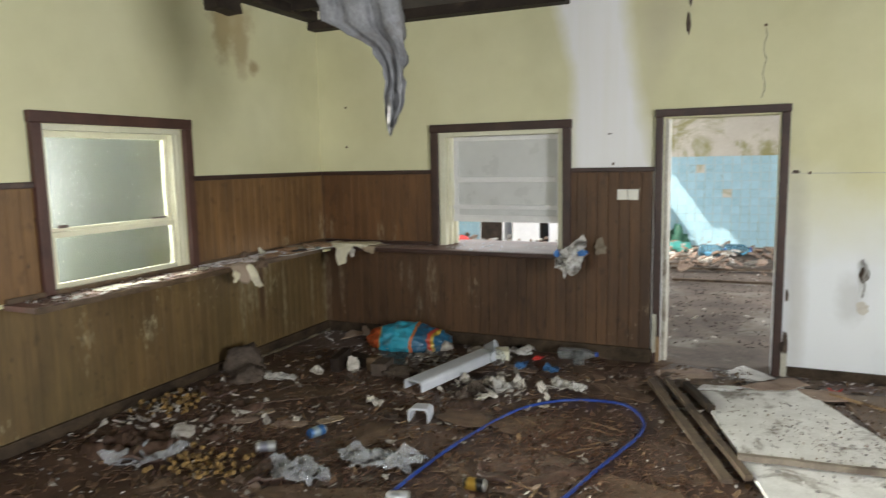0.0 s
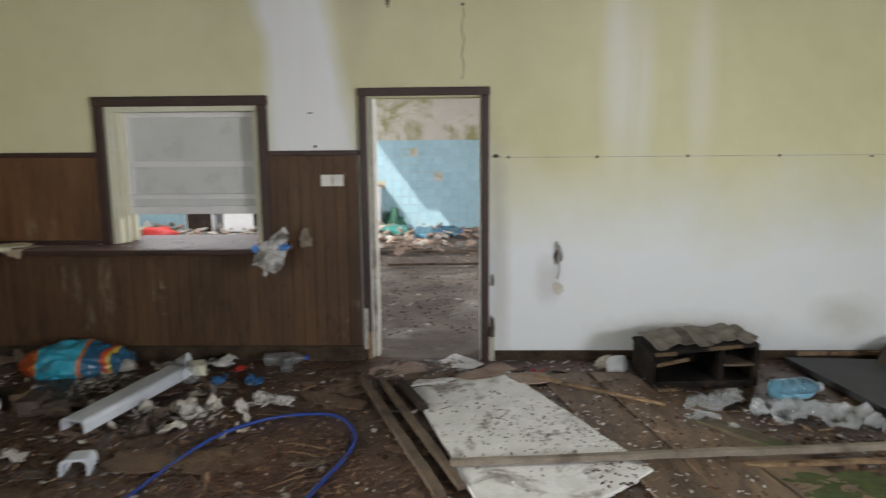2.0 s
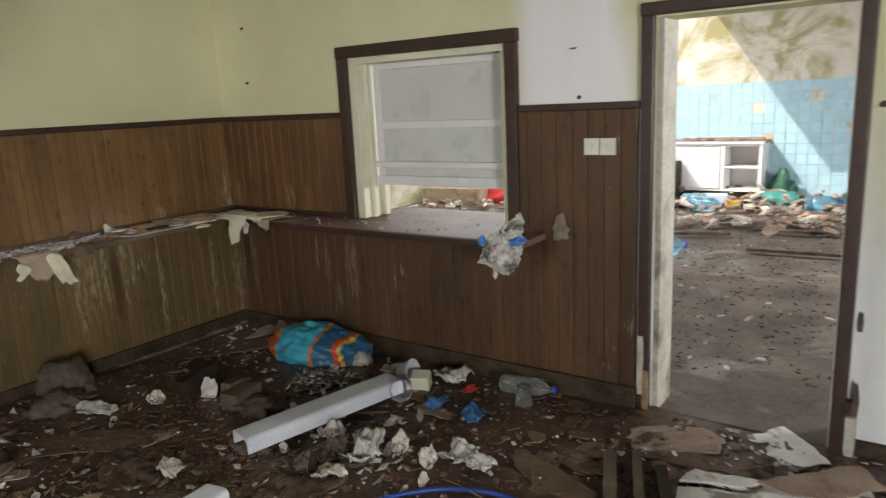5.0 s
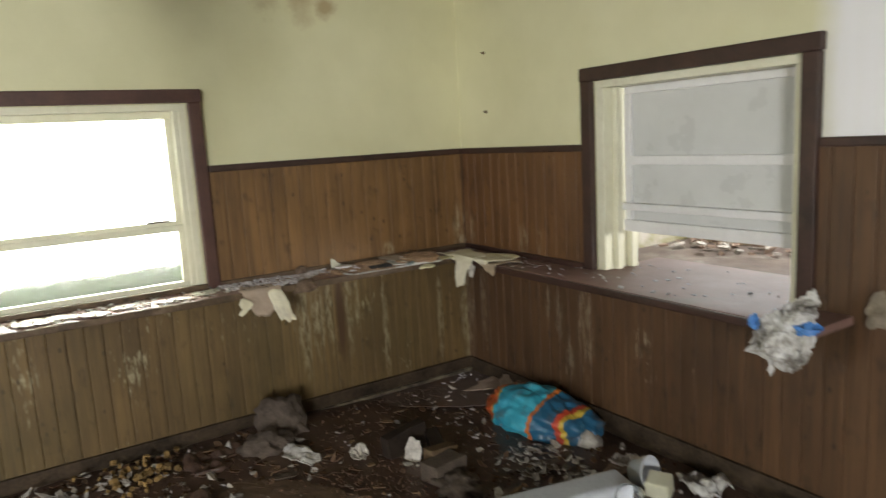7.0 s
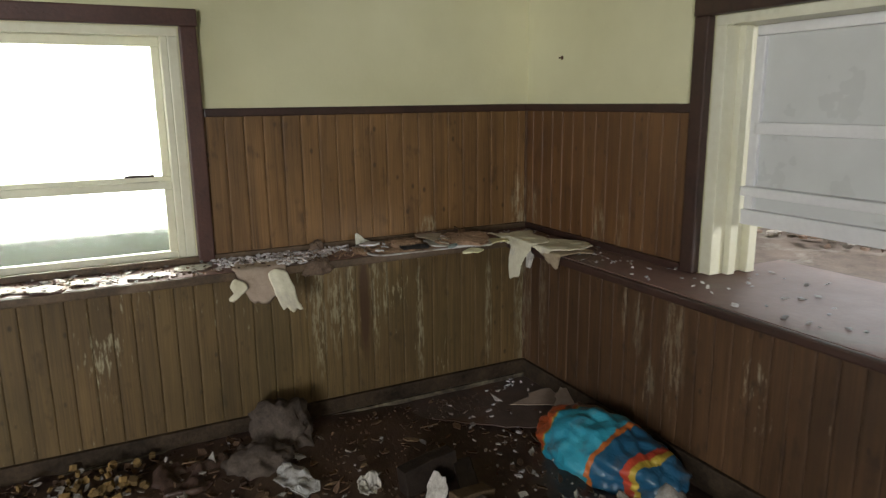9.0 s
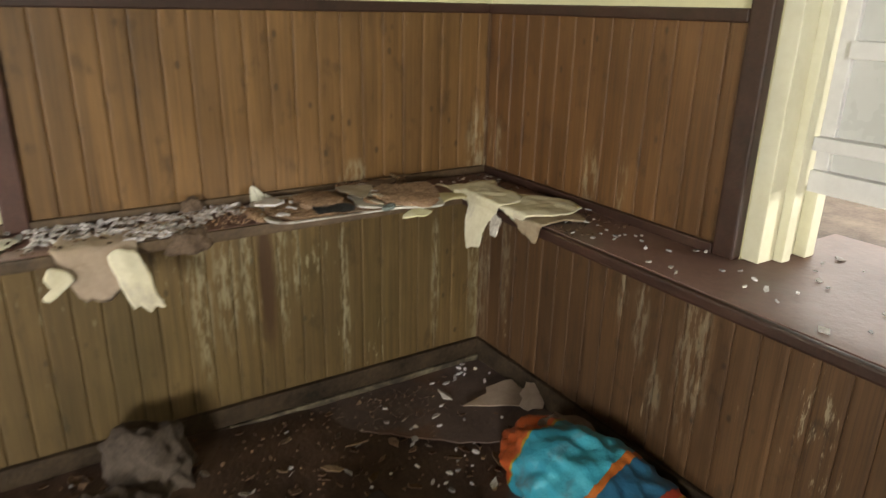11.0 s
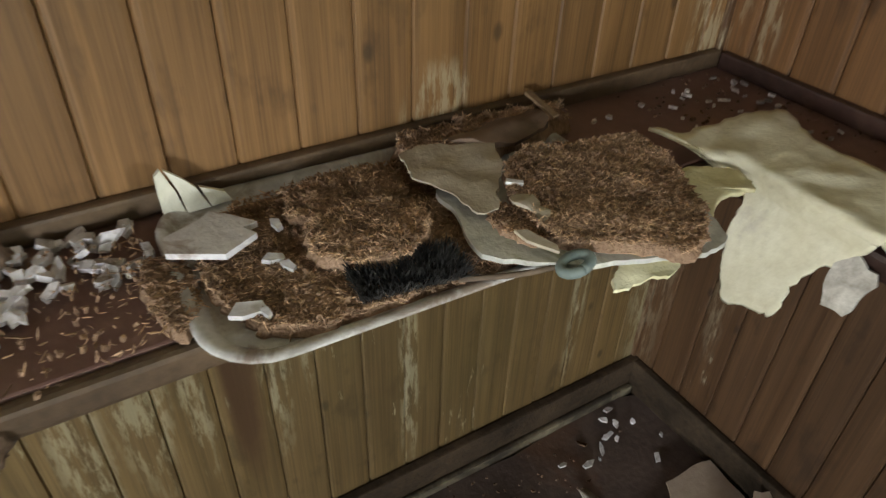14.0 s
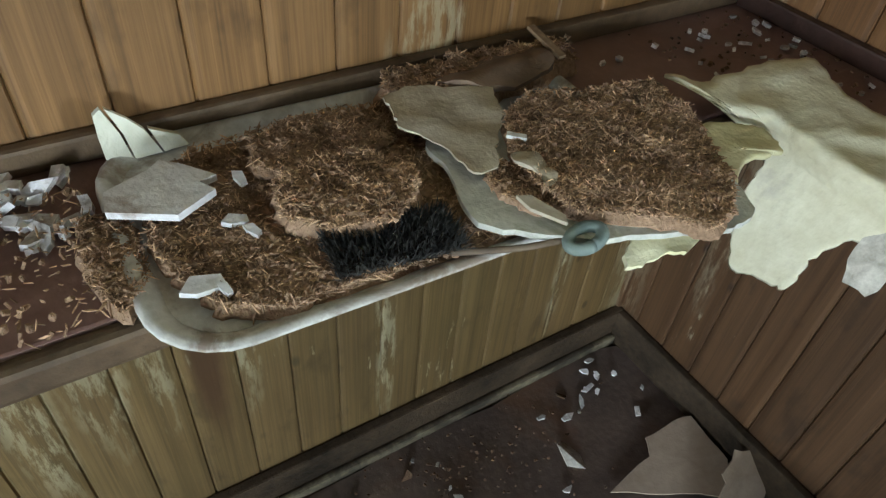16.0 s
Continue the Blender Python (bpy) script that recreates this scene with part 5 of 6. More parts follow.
part("splinter", rough_up(box(-0.035, -0.02, 0.20, 0.0, 0.02, 0.27, 0.004), 0.010, 12, 2), BLACKWOOD, rot)

# sheeting hanging from the open ceiling
tarp = thing("hanging_sheet", "torn grey plastic sheeting hanging from the ceiling joists", "sheeting", 0, 0, 0)
bm = bmesh.new()
rows_ = []
for k in range(41):
    f = k / 40
    wide = 0.34 if f < 0.58 else 0.34 - 0.19 * min(1.0, (f - 0.58) / 0.08) - (0.13 * (f - 0.66) / 0.34 if f > 0.66 else 0.0)
    wide += 0.018 * math.sin(23 * f) * (f > 0.6)
    edge = -1.585 - 0.02 * math.sin(7 * f) - (0.04 * (f - 0.9) / 0.1 if f > 0.9 else 0.0)
    row = []
    for j in range(15):
        u = (edge - wide * (1 - j / 14) + (0.03 if j in (0, 14) else 0.01) * noise.noise(Vector((f * 19, j, 1))) + 1.6) / 0.87
        fold_ = (0.045 * math.sin(j * 1.1 + 3 * f) + 0.03 * math.sin(j * 2.3 - 5 * f)) * (1 - 0.7 * f) + 0.035 * noise.noise(Vector((f * 6, j * 0.7, 4)))
        row.append(bm.verts.new(Vector((-1.47, 2.84, 2.99 - 1.205 * f)) + Vector((0.87, 0.49, 0)) * (0.95 * u) + Vector((0.49, -0.87, 0)) * fold_))
    rows_.append(row)
for a, b in zip(rows_, rows_[1:]):
    for j in range(14):
        bm.faces.new((a[j], a[j + 1], b[j + 1], b[j]))
s = part("sheet", bm, TARP, tarp, "", True)
s.modifiers.new("thickness", "SOLIDIFY").thickness = 0.003
s = part("fold", lump(0.10, 0.07, 0.20, 0.5, 63, 3.0, 4, False), TARP, tarp, "", True)
s.matrix_basis = pose(-1.60, 2.76, 2.88)

# ---- hall floor: larger things ----
def floor_thing(bm, name, label, category, mat, x, y, dz=0.0, rz=0, rx=0, ry=0, smooth=False, group=""):
    return place(bm, name, label, category, mat, x, y, floor_z(x, y) + dz, rz, rx, ry, smooth, group)


sack = thing("printed_sack", "crumpled blue and orange printed plastic sack on the floor", "sack", -2.76, 5.36, floor_z(-2.76, 5.36) - 0.01, rz=10)
part("body", lump(0.36, 0.19, 0.175, 0.22, 81, 3.0, 5), BAG, sack, "", True)
s = part("torn_flap", sheet(0.13, 0.10, 0.4, 0.03, 0.003, 86, 10, 30, 9), PINKCARD, sack, "brown dirt-caked flap")
s.matrix_basis = pose(-0.14, 0.10, 0.13, 12, 18, 20)
floor_thing(lump(0.07, 0.06, 0.06, 0.3, 82, 2.0, 3), "foam_lump", "dirty white lump beside the sack", "lump", PAPER, -2.40, 5.40, 0, 20, smooth=True)
floor_thing(slab([(-0.096, -0.05), (-0.073, 0.08), (0.049, 0.076), (0.112, 0.02), (-0.03, -0.20), (-0.052, -0.07)], 0.004, 0.02, 7), "card_sheet", "torn pinkish-brown card lying in the corner", "card", FLOORCARD, -3.40, 5.50, 0.03, 0, 3, 3)
floor_thing(sheet(0.05, 0.06, 0.4, 0.01, 0.004, 84, 6, 18, 6, 0.5), "card_sheet", "torn damp brown card scrap", "card", FLOORCARD, -3.31, 5.555, 0.05, 60, 40, 12)


LINO = worn("smooth dark lino", (0.085, 0.062, 0.054), (0.195, 0.142, 0.120), 0.40, 6, 60, (0.16, 0.085, 0.052), 0.57, 0.4)
x, y, pts = local([(-3.735, 4.74), (-3.737, 5.20), (-3.735, 5.585), (-3.40, 5.585), (-3.12, 5.580), (-3.14, 5.36), (-3.24, 5.16), (-3.40, 4.98), (-3.55, 4.82)])
tagged(place(torn(pts, 0.004, None, 0.012, 8, 6), "lino", "smooth dark lino still lying in the corner", "lino", LINO, x, y, 0.024), "", "", "", "structure")


def channel(length, width, height, t=0.012):
    """A length of square plastic gutter, open side down, with rounded shoulders."""
    bm = bmesh.new()
    prof = []
    for r, h in ((width / 2, height), (width / 2 - t, height - t)):
        pts = [(-r, 0)] + [(-r + 0.03 * (1 - math.cos(a)), h - 0.03 * (1 - math.sin(a))) for a in (radians(15 * k) for k in range(7))]
        pts += [(-x, z) for x, z in pts[::-1]]
        prof.append(pts)
    ends = []
    for y in (0, length):
        ends.append([[bm.verts.new((x, y, z)) for x, z in pts] for pts in prof])
    n = len(prof[0])
    for k in range(n - 1):
        bm.faces.new((ends[0][0][k], ends[0][0][k + 1], ends[1][0][k + 1], ends[1][0][k]))
        bm.faces.new((ends[0][1][k + 1], ends[0][1][k], ends[1][1][k], ends[1][1][k + 1]))
        for e in (0, 1):
            f = (ends[e][0][k], ends[e][1][k], ends[e][1][k + 1], ends[e][0][k + 1])
            bm.faces.new(f if e else f[::-1])
    for k in (0, n - 1):
        bm.faces.new((ends[0][0][k], ends[1][0][k], ends[1][1][k], ends[0][1][k]))
    bmesh.ops.recalc_face_normals(bm, faces=bm.faces[:])
    return bm


floor_thing(channel(0.92, 0.17, 0.075), "plastic_channel", "length of grey-white plastic channel lying on the floor", "channel", PLASTIC_W, -2.14, 4.22, 0.03, -15, 1)
floor_thing(channel(0.14, 0.14, 0.09), "plastic_channel", "short broken piece of grey-white plastic channel", "channel", PLASTIC_W, -1.87, 3.75, 0.0, 12, -6)

hose_pts = [(-1.50, 2.3), (-1.56, 2.75), (-1.555, 3.0), (-1.52, 3.4), (-1.44, 3.82), (-1.32, 4.18), (-1.12, 4.43), (-0.88, 4.53), (-0.68, 4.48), (-0.55, 4.27), (-0.54, 4.03), (-0.60, 3.75), (-0.67, 3.48), (-0.75, 3.15), (-0.86, 2.75), (-1.05, 2.3)]
place(tube(spline([(x, y, floor_z(x, y) + 0.016) for x, y in hose_pts], 8), 0.0105, 8), "hose", "loop of dirty blue plastic hose across the floor", "hose", HOSE_BLUE, 0, 0, 0, smooth=True)


def lying_bottle(x, y, rz, mat, cap_mat, label, r=0.045, l=0.26):
    t = thing("plastic_bottle", label, "bottle", x, y, floor_z(x, y) + r, rz=rz, ry=90)
    prof = [(0.001, 0), (r * 0.8, 0.0), (r, 0.012), (r, l * 0.22), (r * 0.92, l * 0.25), (r, l * 0.28), (r, l * 0.45), (r * 0.93, l * 0.48), (r, l * 0.52), (r, l * 0.68), (r * 0.75, l * 0.82), (r * 0.36, l * 0.92), (r * 0.34, l)]
    bm = lathe(prof, 24, False)
    for v in bm.verts:
        v.co += noise.noise_vector(v.co * 14) * 0.005
    part("body", bm, mat, t, "", True)
    part("cap", lathe([(r * 0.4, l - 0.01), (r * 0.4, l + 0.012), (0.001, l + 0.013)], 14), cap_mat, t, "screw cap")
    return t


BLUECAP, REDP = plain("blue cap", (0.03, 0.08, 0.40), 0.4), plain("red plastic", (0.45, 0.03, 0.025), 0.5)
lying_bottle(-1.40, 5.45, 8, CLEAR, BLUECAP, "clear crushed plastic bottle with a blue cap by the skirting", 0.05, 0.31)
lying_bottle(2.02, 4.79, 12, CLEAR_BLUE, plain("pale cap", (0.6, 0.62, 0.64)), "large blue-tinted plastic bottle on the floor", 0.07, 0.33)


def cup(x, y, label, mat, r0, r1, h, rz=0, rx=0, lift=0.0):
    t = thing("plastic_cup", label, "cup", x, y, floor_z(x, y) + lift, rz=rz, rx=rx)
    bm = lathe([(r0 * 0.9, 0.004), (r0, 0.0), (r1, h), (r1 + 0.004, h + 0.002), (r1 + 0.004, h - 0.003), (r1 - 0.002, h - 0.004), (r0 - 0.003, 0.006), (0.001, 0.006)], 22)
    part("body", bm, mat, t, "", True)
    return t


cup(-1.21, 5.36, "clear ribbed plastic cup lying on its rim", CLEAR, 0.036, 0.046, 0.10, 0, 180, 0.10)
cup(-1.97, 5.26, "translucent white plastic tub on its side", PLASTIC_W, 0.055, 0.075, 0.09, 100, 75, 0.07)
cup(-1.83, 5.10, "cracked clear plastic cup on its side", CLEAR, 0.05, 0.06, 0.10, 30, 70, 0.055)
tub = floor_thing(box(-0.055, -0.05, 0, 0.055, 0.05, 0.10, 0.012), "plastic_tub", "cream square plastic tub lying by the channel", "tub", CREAM, -1.83, 5.27, 0.0, 25, 12)
for x, y, s, seed, mat, lab in ((-1.55, 5.36, 0.05, 91, REDP, "crumpled red plastic scrap"), (-1.62, 5.12, 0.085, 92, plain("blue film", (0.05, 0.16, 0.36), 0.4), "crumpled blue plastic glove scrap"), (-1.36, 5.10, 0.095, 93, plain("blue film", (0.05, 0.16, 0.36), 0.4), "crumpled blue plastic film"), (2.35, 4.45, 0.035, 94, REDP, "small red plastic scrap"), (0.60, 5.30, 0.045, 95, REDP, "red sweet wrapper by the skirting")):
    floor_thing(sheet(s, s * 0.6, 0.5, 0.03, 0.003, seed, 9, 26, 16), "plastic_scrap", lab, "plastic", mat, x, y, 0.02, seed * 40)


def can(x, y, rz, mat, label):
    t = thing("drink_can", label, "can", x, y, floor_z(x, y) + 0.032, rz=rz, ry=90)
    bm = lathe([(0.001, 0.004), (0.022, 0.004), (0.025, 0.0), (0.033, 0.012), (0.033, 0.105)], 20)
    for v in bm.verts:
        v.co += noise.noise_vector(v.co * 22) * 0.003
    part("body", bm, mat, t, "", True)
    part("top", lathe([(0.033, 0.105), (0.027, 0.117), (0.026, 0.115), (0.001, 0.113)], 20), METAL, t, "bare metal end", True)
    return t


def can_print(name, a, b_):
    m, nt, b = shader(name, 0.3, 0.5)
    z = node(nt, "SeparateXYZ", {0: coords(nt)}).outputs[2]
    wob = math_node(nt, "ADD", z, math_node(nt, "MULTIPLY", noise_fac(nt, coords(nt), 25.0), 0.05))
    nt.links.new(ramp(nt, math_node(nt, "MULTIPLY", wob, 8.0), [(0.30, a), (0.42, b_), (0.7, b_), (0.8, a)]), b.inputs["Base Color"])
    return m


can(-1.26, 3.03, 5, can_print("black and gold can", (0.02, 0.02, 0.02), (0.45, 0.28, 0.05)), "dented black and gold drink can lying on the dirt")
can(-2.37, 3.27, 70, can_print("blue can", (0.05, 0.16, 0.40), (0.35, 0.45, 0.5)), "dented blue and silver drink can lying on the dirt")
can(-2.55, 3.0, 40, can_print("white can", (0.5, 0.5, 0.5), (0.25, 0.25, 0.3)), "crushed pale drink can in the litter")
can(-1.55, 2.75, 20, can_print("white can", (0.6, 0.6, 0.62), (0.4, 0.4, 0.42)), "crushed pale drink can in the litter")

# film bags
FILM = glassy("clear film", 0.10, (0.93, 0.95, 0.98), 0.2)
for x, y, rx, ry, h, rz, seed in ((-1.80, 3.12, 0.26, 0.12, 0.07, 10, 101), (-2.15, 2.85, 0.20, 0.12, 0.06, -20, 102), (1.95, 4.52, 0.18, 0.14, 0.08, 20, 103), (2.22, 4.46, 0.26, 0.15, 0.08, -15, 104), (1.62, 4.72, 0.22, 0.11, 0.04, 30, 105), (1.50, 4.42, 0.17, 0.08, 0.03, -40, 109), (-3.05, 2.65, 0.2, 0.12, 0.06, 30, 106), (2.42, 4.34, 0.16, 0.11, 0.08, 10, 107)):
    floor_thing(sheet(rx, ry, 0.5, h, 0.002, seed, 26, 70, 10.0, 0.0, lambda px, py, q=seed: 0.5 * crumple(px, py, q, 0.05)), "plastic_film", "crumpled clear plastic film on the litter", "film", FILM, x, y, h * 0.55, rz, 0, 0, False)
floor_thing(lump(0.09, 0.06, 0.06, 0.5, 108, 3, 3), "paper_ball", "crumpled pale paper by the wall", "paper", PAPER, 1.13, 5.45, 0, smooth=True)
floor_thing(lump(0.08, 0.09, 0.09, 0.35, 109, 2, 3), "plastic_tub", "crushed grey-white tub by the low cabinet", "tub", PLASTIC_W, 1.17, 5.36, 0, smooth=True)

# crumpled paper in front of the channel
random.seed(41)
for x, y, r_, mat in ((-1.86, 4.58, 0.10, PAPER), (-1.74, 4.44, 0.12, GREY_CLOTH), (-1.66, 4.60, 0.11, PAPER), (-1.56, 4.46, 0.09, WHITE_BAG), (-1.62, 4.28, 0.10, PAPER), (-1.80, 4.28, 0.08, GREY_CLOTH), (-1.48, 4.62, 0.07, PAPER), (-1.18, 4.72, 0.11, WHITE_BAG), (-1.06, 4.66, 0.08, WHITE_BAG), (-1.30, 4.60, 0.06, PAPER), (-2.02, 4.70, 0.08, PAPER), (-2.30, 3.95, 0.08, PAPER), (-3.05, 4.35, 0.07, PAPER), (-2.10, 5.38, 0.10, PAPER), (-1.72, 5.45, 0.12, WHITE_BAG)):
    pts = [(r_ * random.uniform(0.6, 1.2) * math.cos(a), r_ * 0.7 * random.uniform(0.6, 1.2) * math.sin(a)) for a in (2 * math.pi * k / 9 for k in range(9))]
    floor_thing(torn(pts, 0.002, lambda px, py, q=x * 9 + y: crumple(px, py, q, 0.055) + 0.02, 0.012, 14, 5, lambda v: v), "crumpled_paper", "crumpled dirty paper lying in the litter", "paper", mat, x, y, 0.004, random.uniform(0, 180), 0, 0, True, "crumpled papers on the floor")

# heaps by the west wall
floor_thing(lump(0.16, 0.12, 0.15, 0.45, 111, 2.5, 4), "sodden_cloth", "sodden grey cloth heaped against the skirting", "cloth", GREY_CLOTH, -3.58, 4.13, -0.02, 30, smooth=True)
floor_thing(lump(0.13, 0.10, 0.08, 0.5, 112, 3, 4), "sodden_cloth", "muddy brown cloth on the floor", "cloth", GREY_CLOTH, -3.42, 3.98, -0.02, 60, smooth=True)
floor_thing(sheet(0.12, 0.07, 0.4, 0.035, 0.004, 113, 12, 34, 10), "cloth_rag", "crumpled white rag with black print", "rag", WHITE_BAG, -3.20, 4.08, 0.03, 15)
for x, y, w, d, h, rz, rx, mat, lab in ((-2.98, 4.60, 0.035, 0.13, 0.13, 8, 5, BLACKWOOD, "wet black timber block on edge"), (-2.84, 4.72, 0.14, 0.04, 0.09, -20, 10, BLACKWOOD, "wet black timber block on edge"), (-2.70, 4.64, 0.035, 0.09, 0.11, 12, -8, CHIPWOOD, "broken tan timber block"), (-2.60, 4.60, 0.06, 0.10, 0.10, 10, 0, GREY_CLOTH, "grey rotten timber block by the sack")):
    bm = rough_up(box(-w, -d, 0, w, d, h, 0.006), 0.006, 9, 1)
    floor_thing(bm, "timber_block", lab, "timber", mat, x, y, 0, rz, rx)
floor_thing(sheet(0.05, 0.06, 0.3, 0.01, 0.004, 114, 7, 18, 9, 0.6), "card_scrap", "stiff pale paper standing by the blocks", "paper", PAPER, -2.86, 4.58, 0.05, 30, 70)
floor_thing(lump(0.13, 0.10, 0.05, 0.5, 115, 4, 4), "grey_ash", "soft bed of grey ash and paper", "ash", GREY_CLOTH, -2.45, 4.58, 0, smooth=True)
for x, y, rx, ry, rz, seed, mat, lab in ((-2.97, 3.47, 0.16, 0.05, 55, 121, CARD, "strip of buff card on the dirt"), (-2.62, 3.42, 0.10, 0.06, 20, 122, PINKCARD, "torn brown card on the dirt"), (-2.42, 3.58, 0.08, 0.05, 40, 123, CARD, "square of buff card on the dirt"), (-3.22, 3.05, 0.16, 0.11, 60, 124, GREY_CLOTH, "flat grey sodden card"), (-1.55, 3.95, 0.26, 0.18, 10, 125, BROWNBOARD, "flat rotten brown board"), (-1.05, 3.95, 0.30, 0.17, 30, 126, BROWNBOARD, "flat rotten brown board"), (-2.1, 3.35, 0.28, 0.14, 70, 127, BROWNBOARD, "flat rotten brown lino"), (-0.55, 3.2, 0.3, 0.2, 10, 128, BROWNBOARD, "flat rotten brown lino"), (-0.75, 4.75, 0.22, 0.07, -20, 129, BROWNBOARD, "flat strip of brown lino"), (-1.9, 2.6, 0.3, 0.16, 20, 130, BROWNBOARD, "flat rotten brown lino"), (-2.9, 3.9, 0.3, 0.12, 40, 131, BROWNBOARD, "flat rotten brown lino"), (-0.4, 5.35, 0.22, 0.13, 20, 132, PINKCARD, "torn brown lino by the doorway"), (0.05, 5.52, 0.17, 0.12, -40, 133, WHITEBOARD, "torn pale lino on the threshold"), (-0.28, 5.22, 0.25, 0.08, 10, 134, BROWNBOARD, "torn lino by the doorway"), (0.48, 5.20, 0.15, 0.10, 15, 135, PINKCARD, "torn reddish card by the skirting"), (0.02, 5.12, 0.24, 0.06, 14, 136, WHITEBOARD, "cracked pale lino strip")):
    floor_thing(sheet(rx, ry, 0.3, 0.008, 0.005, seed, 9, 30, 7, 0.55), "floor_scrap", lab, "scrap", mat, x, y, 0.006, rz, random.uniform(-3, 3), random.uniform(-3, 3))
floor_thing(box(-0.06, -0.04, 0, 0.06, 0.04, 0.06, 0.006), "carton", "crushed white carton in the litter", "carton", PAPER, -3.10, 3.0, 0.0, 30, 12, 8)


# white board by the door: an irregular slab
place(slab([(-0.27, 4.93), (0.04, 3.78), (0.22, 3.18), (0.68, 3.51), (1.00, 3.795), (0.76, 4.38), (0.52, 4.92), (0.37, 5.33), (0.28, 5.40), (0.20, 5.14), (0.02, 5.02)], 0.022, 0.015), "white_board", "large white board lying on the floor, peeling and flecked with dirt", "board", WHITEBOARD, 0, 0, 0.024)
place(slab([(-0.28, 4.99), (-0.02, 5.06), (0.02, 5.14), (-0.24, 5.10)], 0.012, 0.03), "white_board", "cracked strip broken from the white board", "board", WHITEBOARD, 0, 0, 0.028)
place(slab([(0.36, 5.20), (0.62, 5.22), (0.68, 5.06), (0.52, 4.98), (0.44, 5.02)], 0.008, 0.03), "card_sheet", "torn red-brown card beside the white board", "card", PINKCARD, 0, 0, 0.044)
place(slab([(0.0, 5.10), (0.20, 5.30), (0.34, 5.42), (0.44, 5.30), (0.30, 5.14), (0.16, 5.06)], 0.006, 0.03), "card_sheet", "torn damp brown card at the threshold", "card", PINKCARD, 0, 0, 0.050)


def plank(a, b, w, h, mat, label, name="plank", z=0.02, cuts=10, group=""):
    a, b = Vector((*a, 0)), Vector((*b, 0))
    l = (b - a).length
    bm = box(0, -w / 2, 0, l, w / 2, h)
    bmesh.ops.subdivide_edges(bm, edges=[e for e in bm.edges if abs(e.verts[0].co.x - e.verts[1].co.x) > 0.1], cuts=cuts)
    for v in bm.verts:
        v.co += noise.noise_vector(v.co * 6 + a) * 0.005
    return place(bm, name, label, "timber", mat, a.x, a.y, z, math.degrees(math.atan2(b.y - a.y, b.x - a.x)), 0, 0, False, group)


random.seed(17)
for k in range(46):
    x, y = random.uniform(-3.3, -0.1), random.uniform(2.4, 5.3)
    floor_thing(sheet(random.uniform(0.05, 0.16), random.uniform(0.04, 0.09), 0.4, 0.010, 0.004, 300 + k, 7, 24, 9, 0.5), "floor_scrap", random.choice(("flat scrap of rotten brown lino", "flat scrap of damp brown board")), "scrap", random.choice((BROWNBOARD, BROWNBOARD, GREY_CLOTH, PINKCARD)), x, y, 0.004, random.uniform(0, 180), random.gauss(0, 4), random.gauss(0, 4), False, "scraps trodden into the dirt")
for k, (x, y, s, h) in enumerate(((-3.3, 2.75, 0.30, 0.07), (-3.15, 3.35, 0.26, 0.05), (-2.95, 2.95, 0.24, 0.05), (-3.45, 3.7, 0.16, 0.05), (-2.5, 3.9, 0.22, 0.035), (-1.0, 3.35, 0.28, 0.03), (-2.3, 2.9, 0.22, 0.04), (-1.7, 4.2, 0.22, 0.03))):
    floor_thing(sheet(s, s * 0.7, 0.4, h, 0.02, 360 + k, 16, 48, 11), "dirt_mound", "low mound of dark rotten litter", "dirt", DIRT, x, y, -0.008, 40 * k, 0, 0, True)

plank((-0.60, 5.04), (-0.04, 3.55), 0.055, 0.025, PLANK, "long grey plank lying beside the white board", z=0.03, group="planks by the white board")
plank((-0.50, 5.10), (0.06, 3.62), 0.04, 0.03, PLANK, "long grey plank lying beside the white board", z=0.03, group="planks by the white board")
plank((-0.36, 5.0), (-0.16, 4.55), 0.045, 0.045, BLACKWOOD, "short dark batten beside the planks", z=0.03)
plank((0.0, 3.81), (3.3, 4.11), 0.036, 0.030, worn("bleached batten", (0.15, 0.12, 0.09), (0.30, 0.25, 0.195), 0.8, 6, 70, (0.09, 0.065, 0.045), 0.62, 0.4), "long grey batten lying across the boards", "batten", 0.056, 24)
plank((0.55, 5.12), (1.30, 4.62), 0.018, 0.018, CHIPWOOD, "thin pale stick on the brown boards", "stick", 0.045)
for lab, p0, p1, p2, p3, z in (("wet brown floor plank with white grit", (0.60, 5.20), (0.92, 5.26), (1.26, 3.50), (0.98, 3.42), 0.020), ("wet brown floor plank with white grit", (0.955, 5.25), (1.235, 5.25), (1.62, 3.40), (1.285, 3.40), 0.026), ("dark wet floor plank under the litter", (1.30, 4.86), (1.55, 4.86), (1.98, 3.40), (1.66, 3.40), 0.016)):
    place(slab([p0, p1, p2, p3], 0.016, 0.010, 14), "floor_plank", lab, "plank", HARDBOARD, 0, 0, z, group="loose planks by the white board")
plank((1.45, 4.42), (1.80, 4.02), 0.10, 0.02, worn("mossy wood", (0.055, 0.045, 0.027), (0.13, 0.105, 0.065), 0.85, 8, 60, (0.055, 0.065, 0.022), 0.56, 0.5), "short mossy grey board", "mossy_board", 0.03)
plank((1.48, 3.86), (2.25, 3.92), 0.03, 0.02, CHIPWOOD, "broken batten in the litter", "batten", 0.03)
floor_thing(sheet(0.24, 0.13, 0.6, 0.012, 0.012, 141, 14, 40, 12), "moss_patch", "bright green moss growing on the floor", "moss", MOSS, 1.85, 3.68, 0.006)

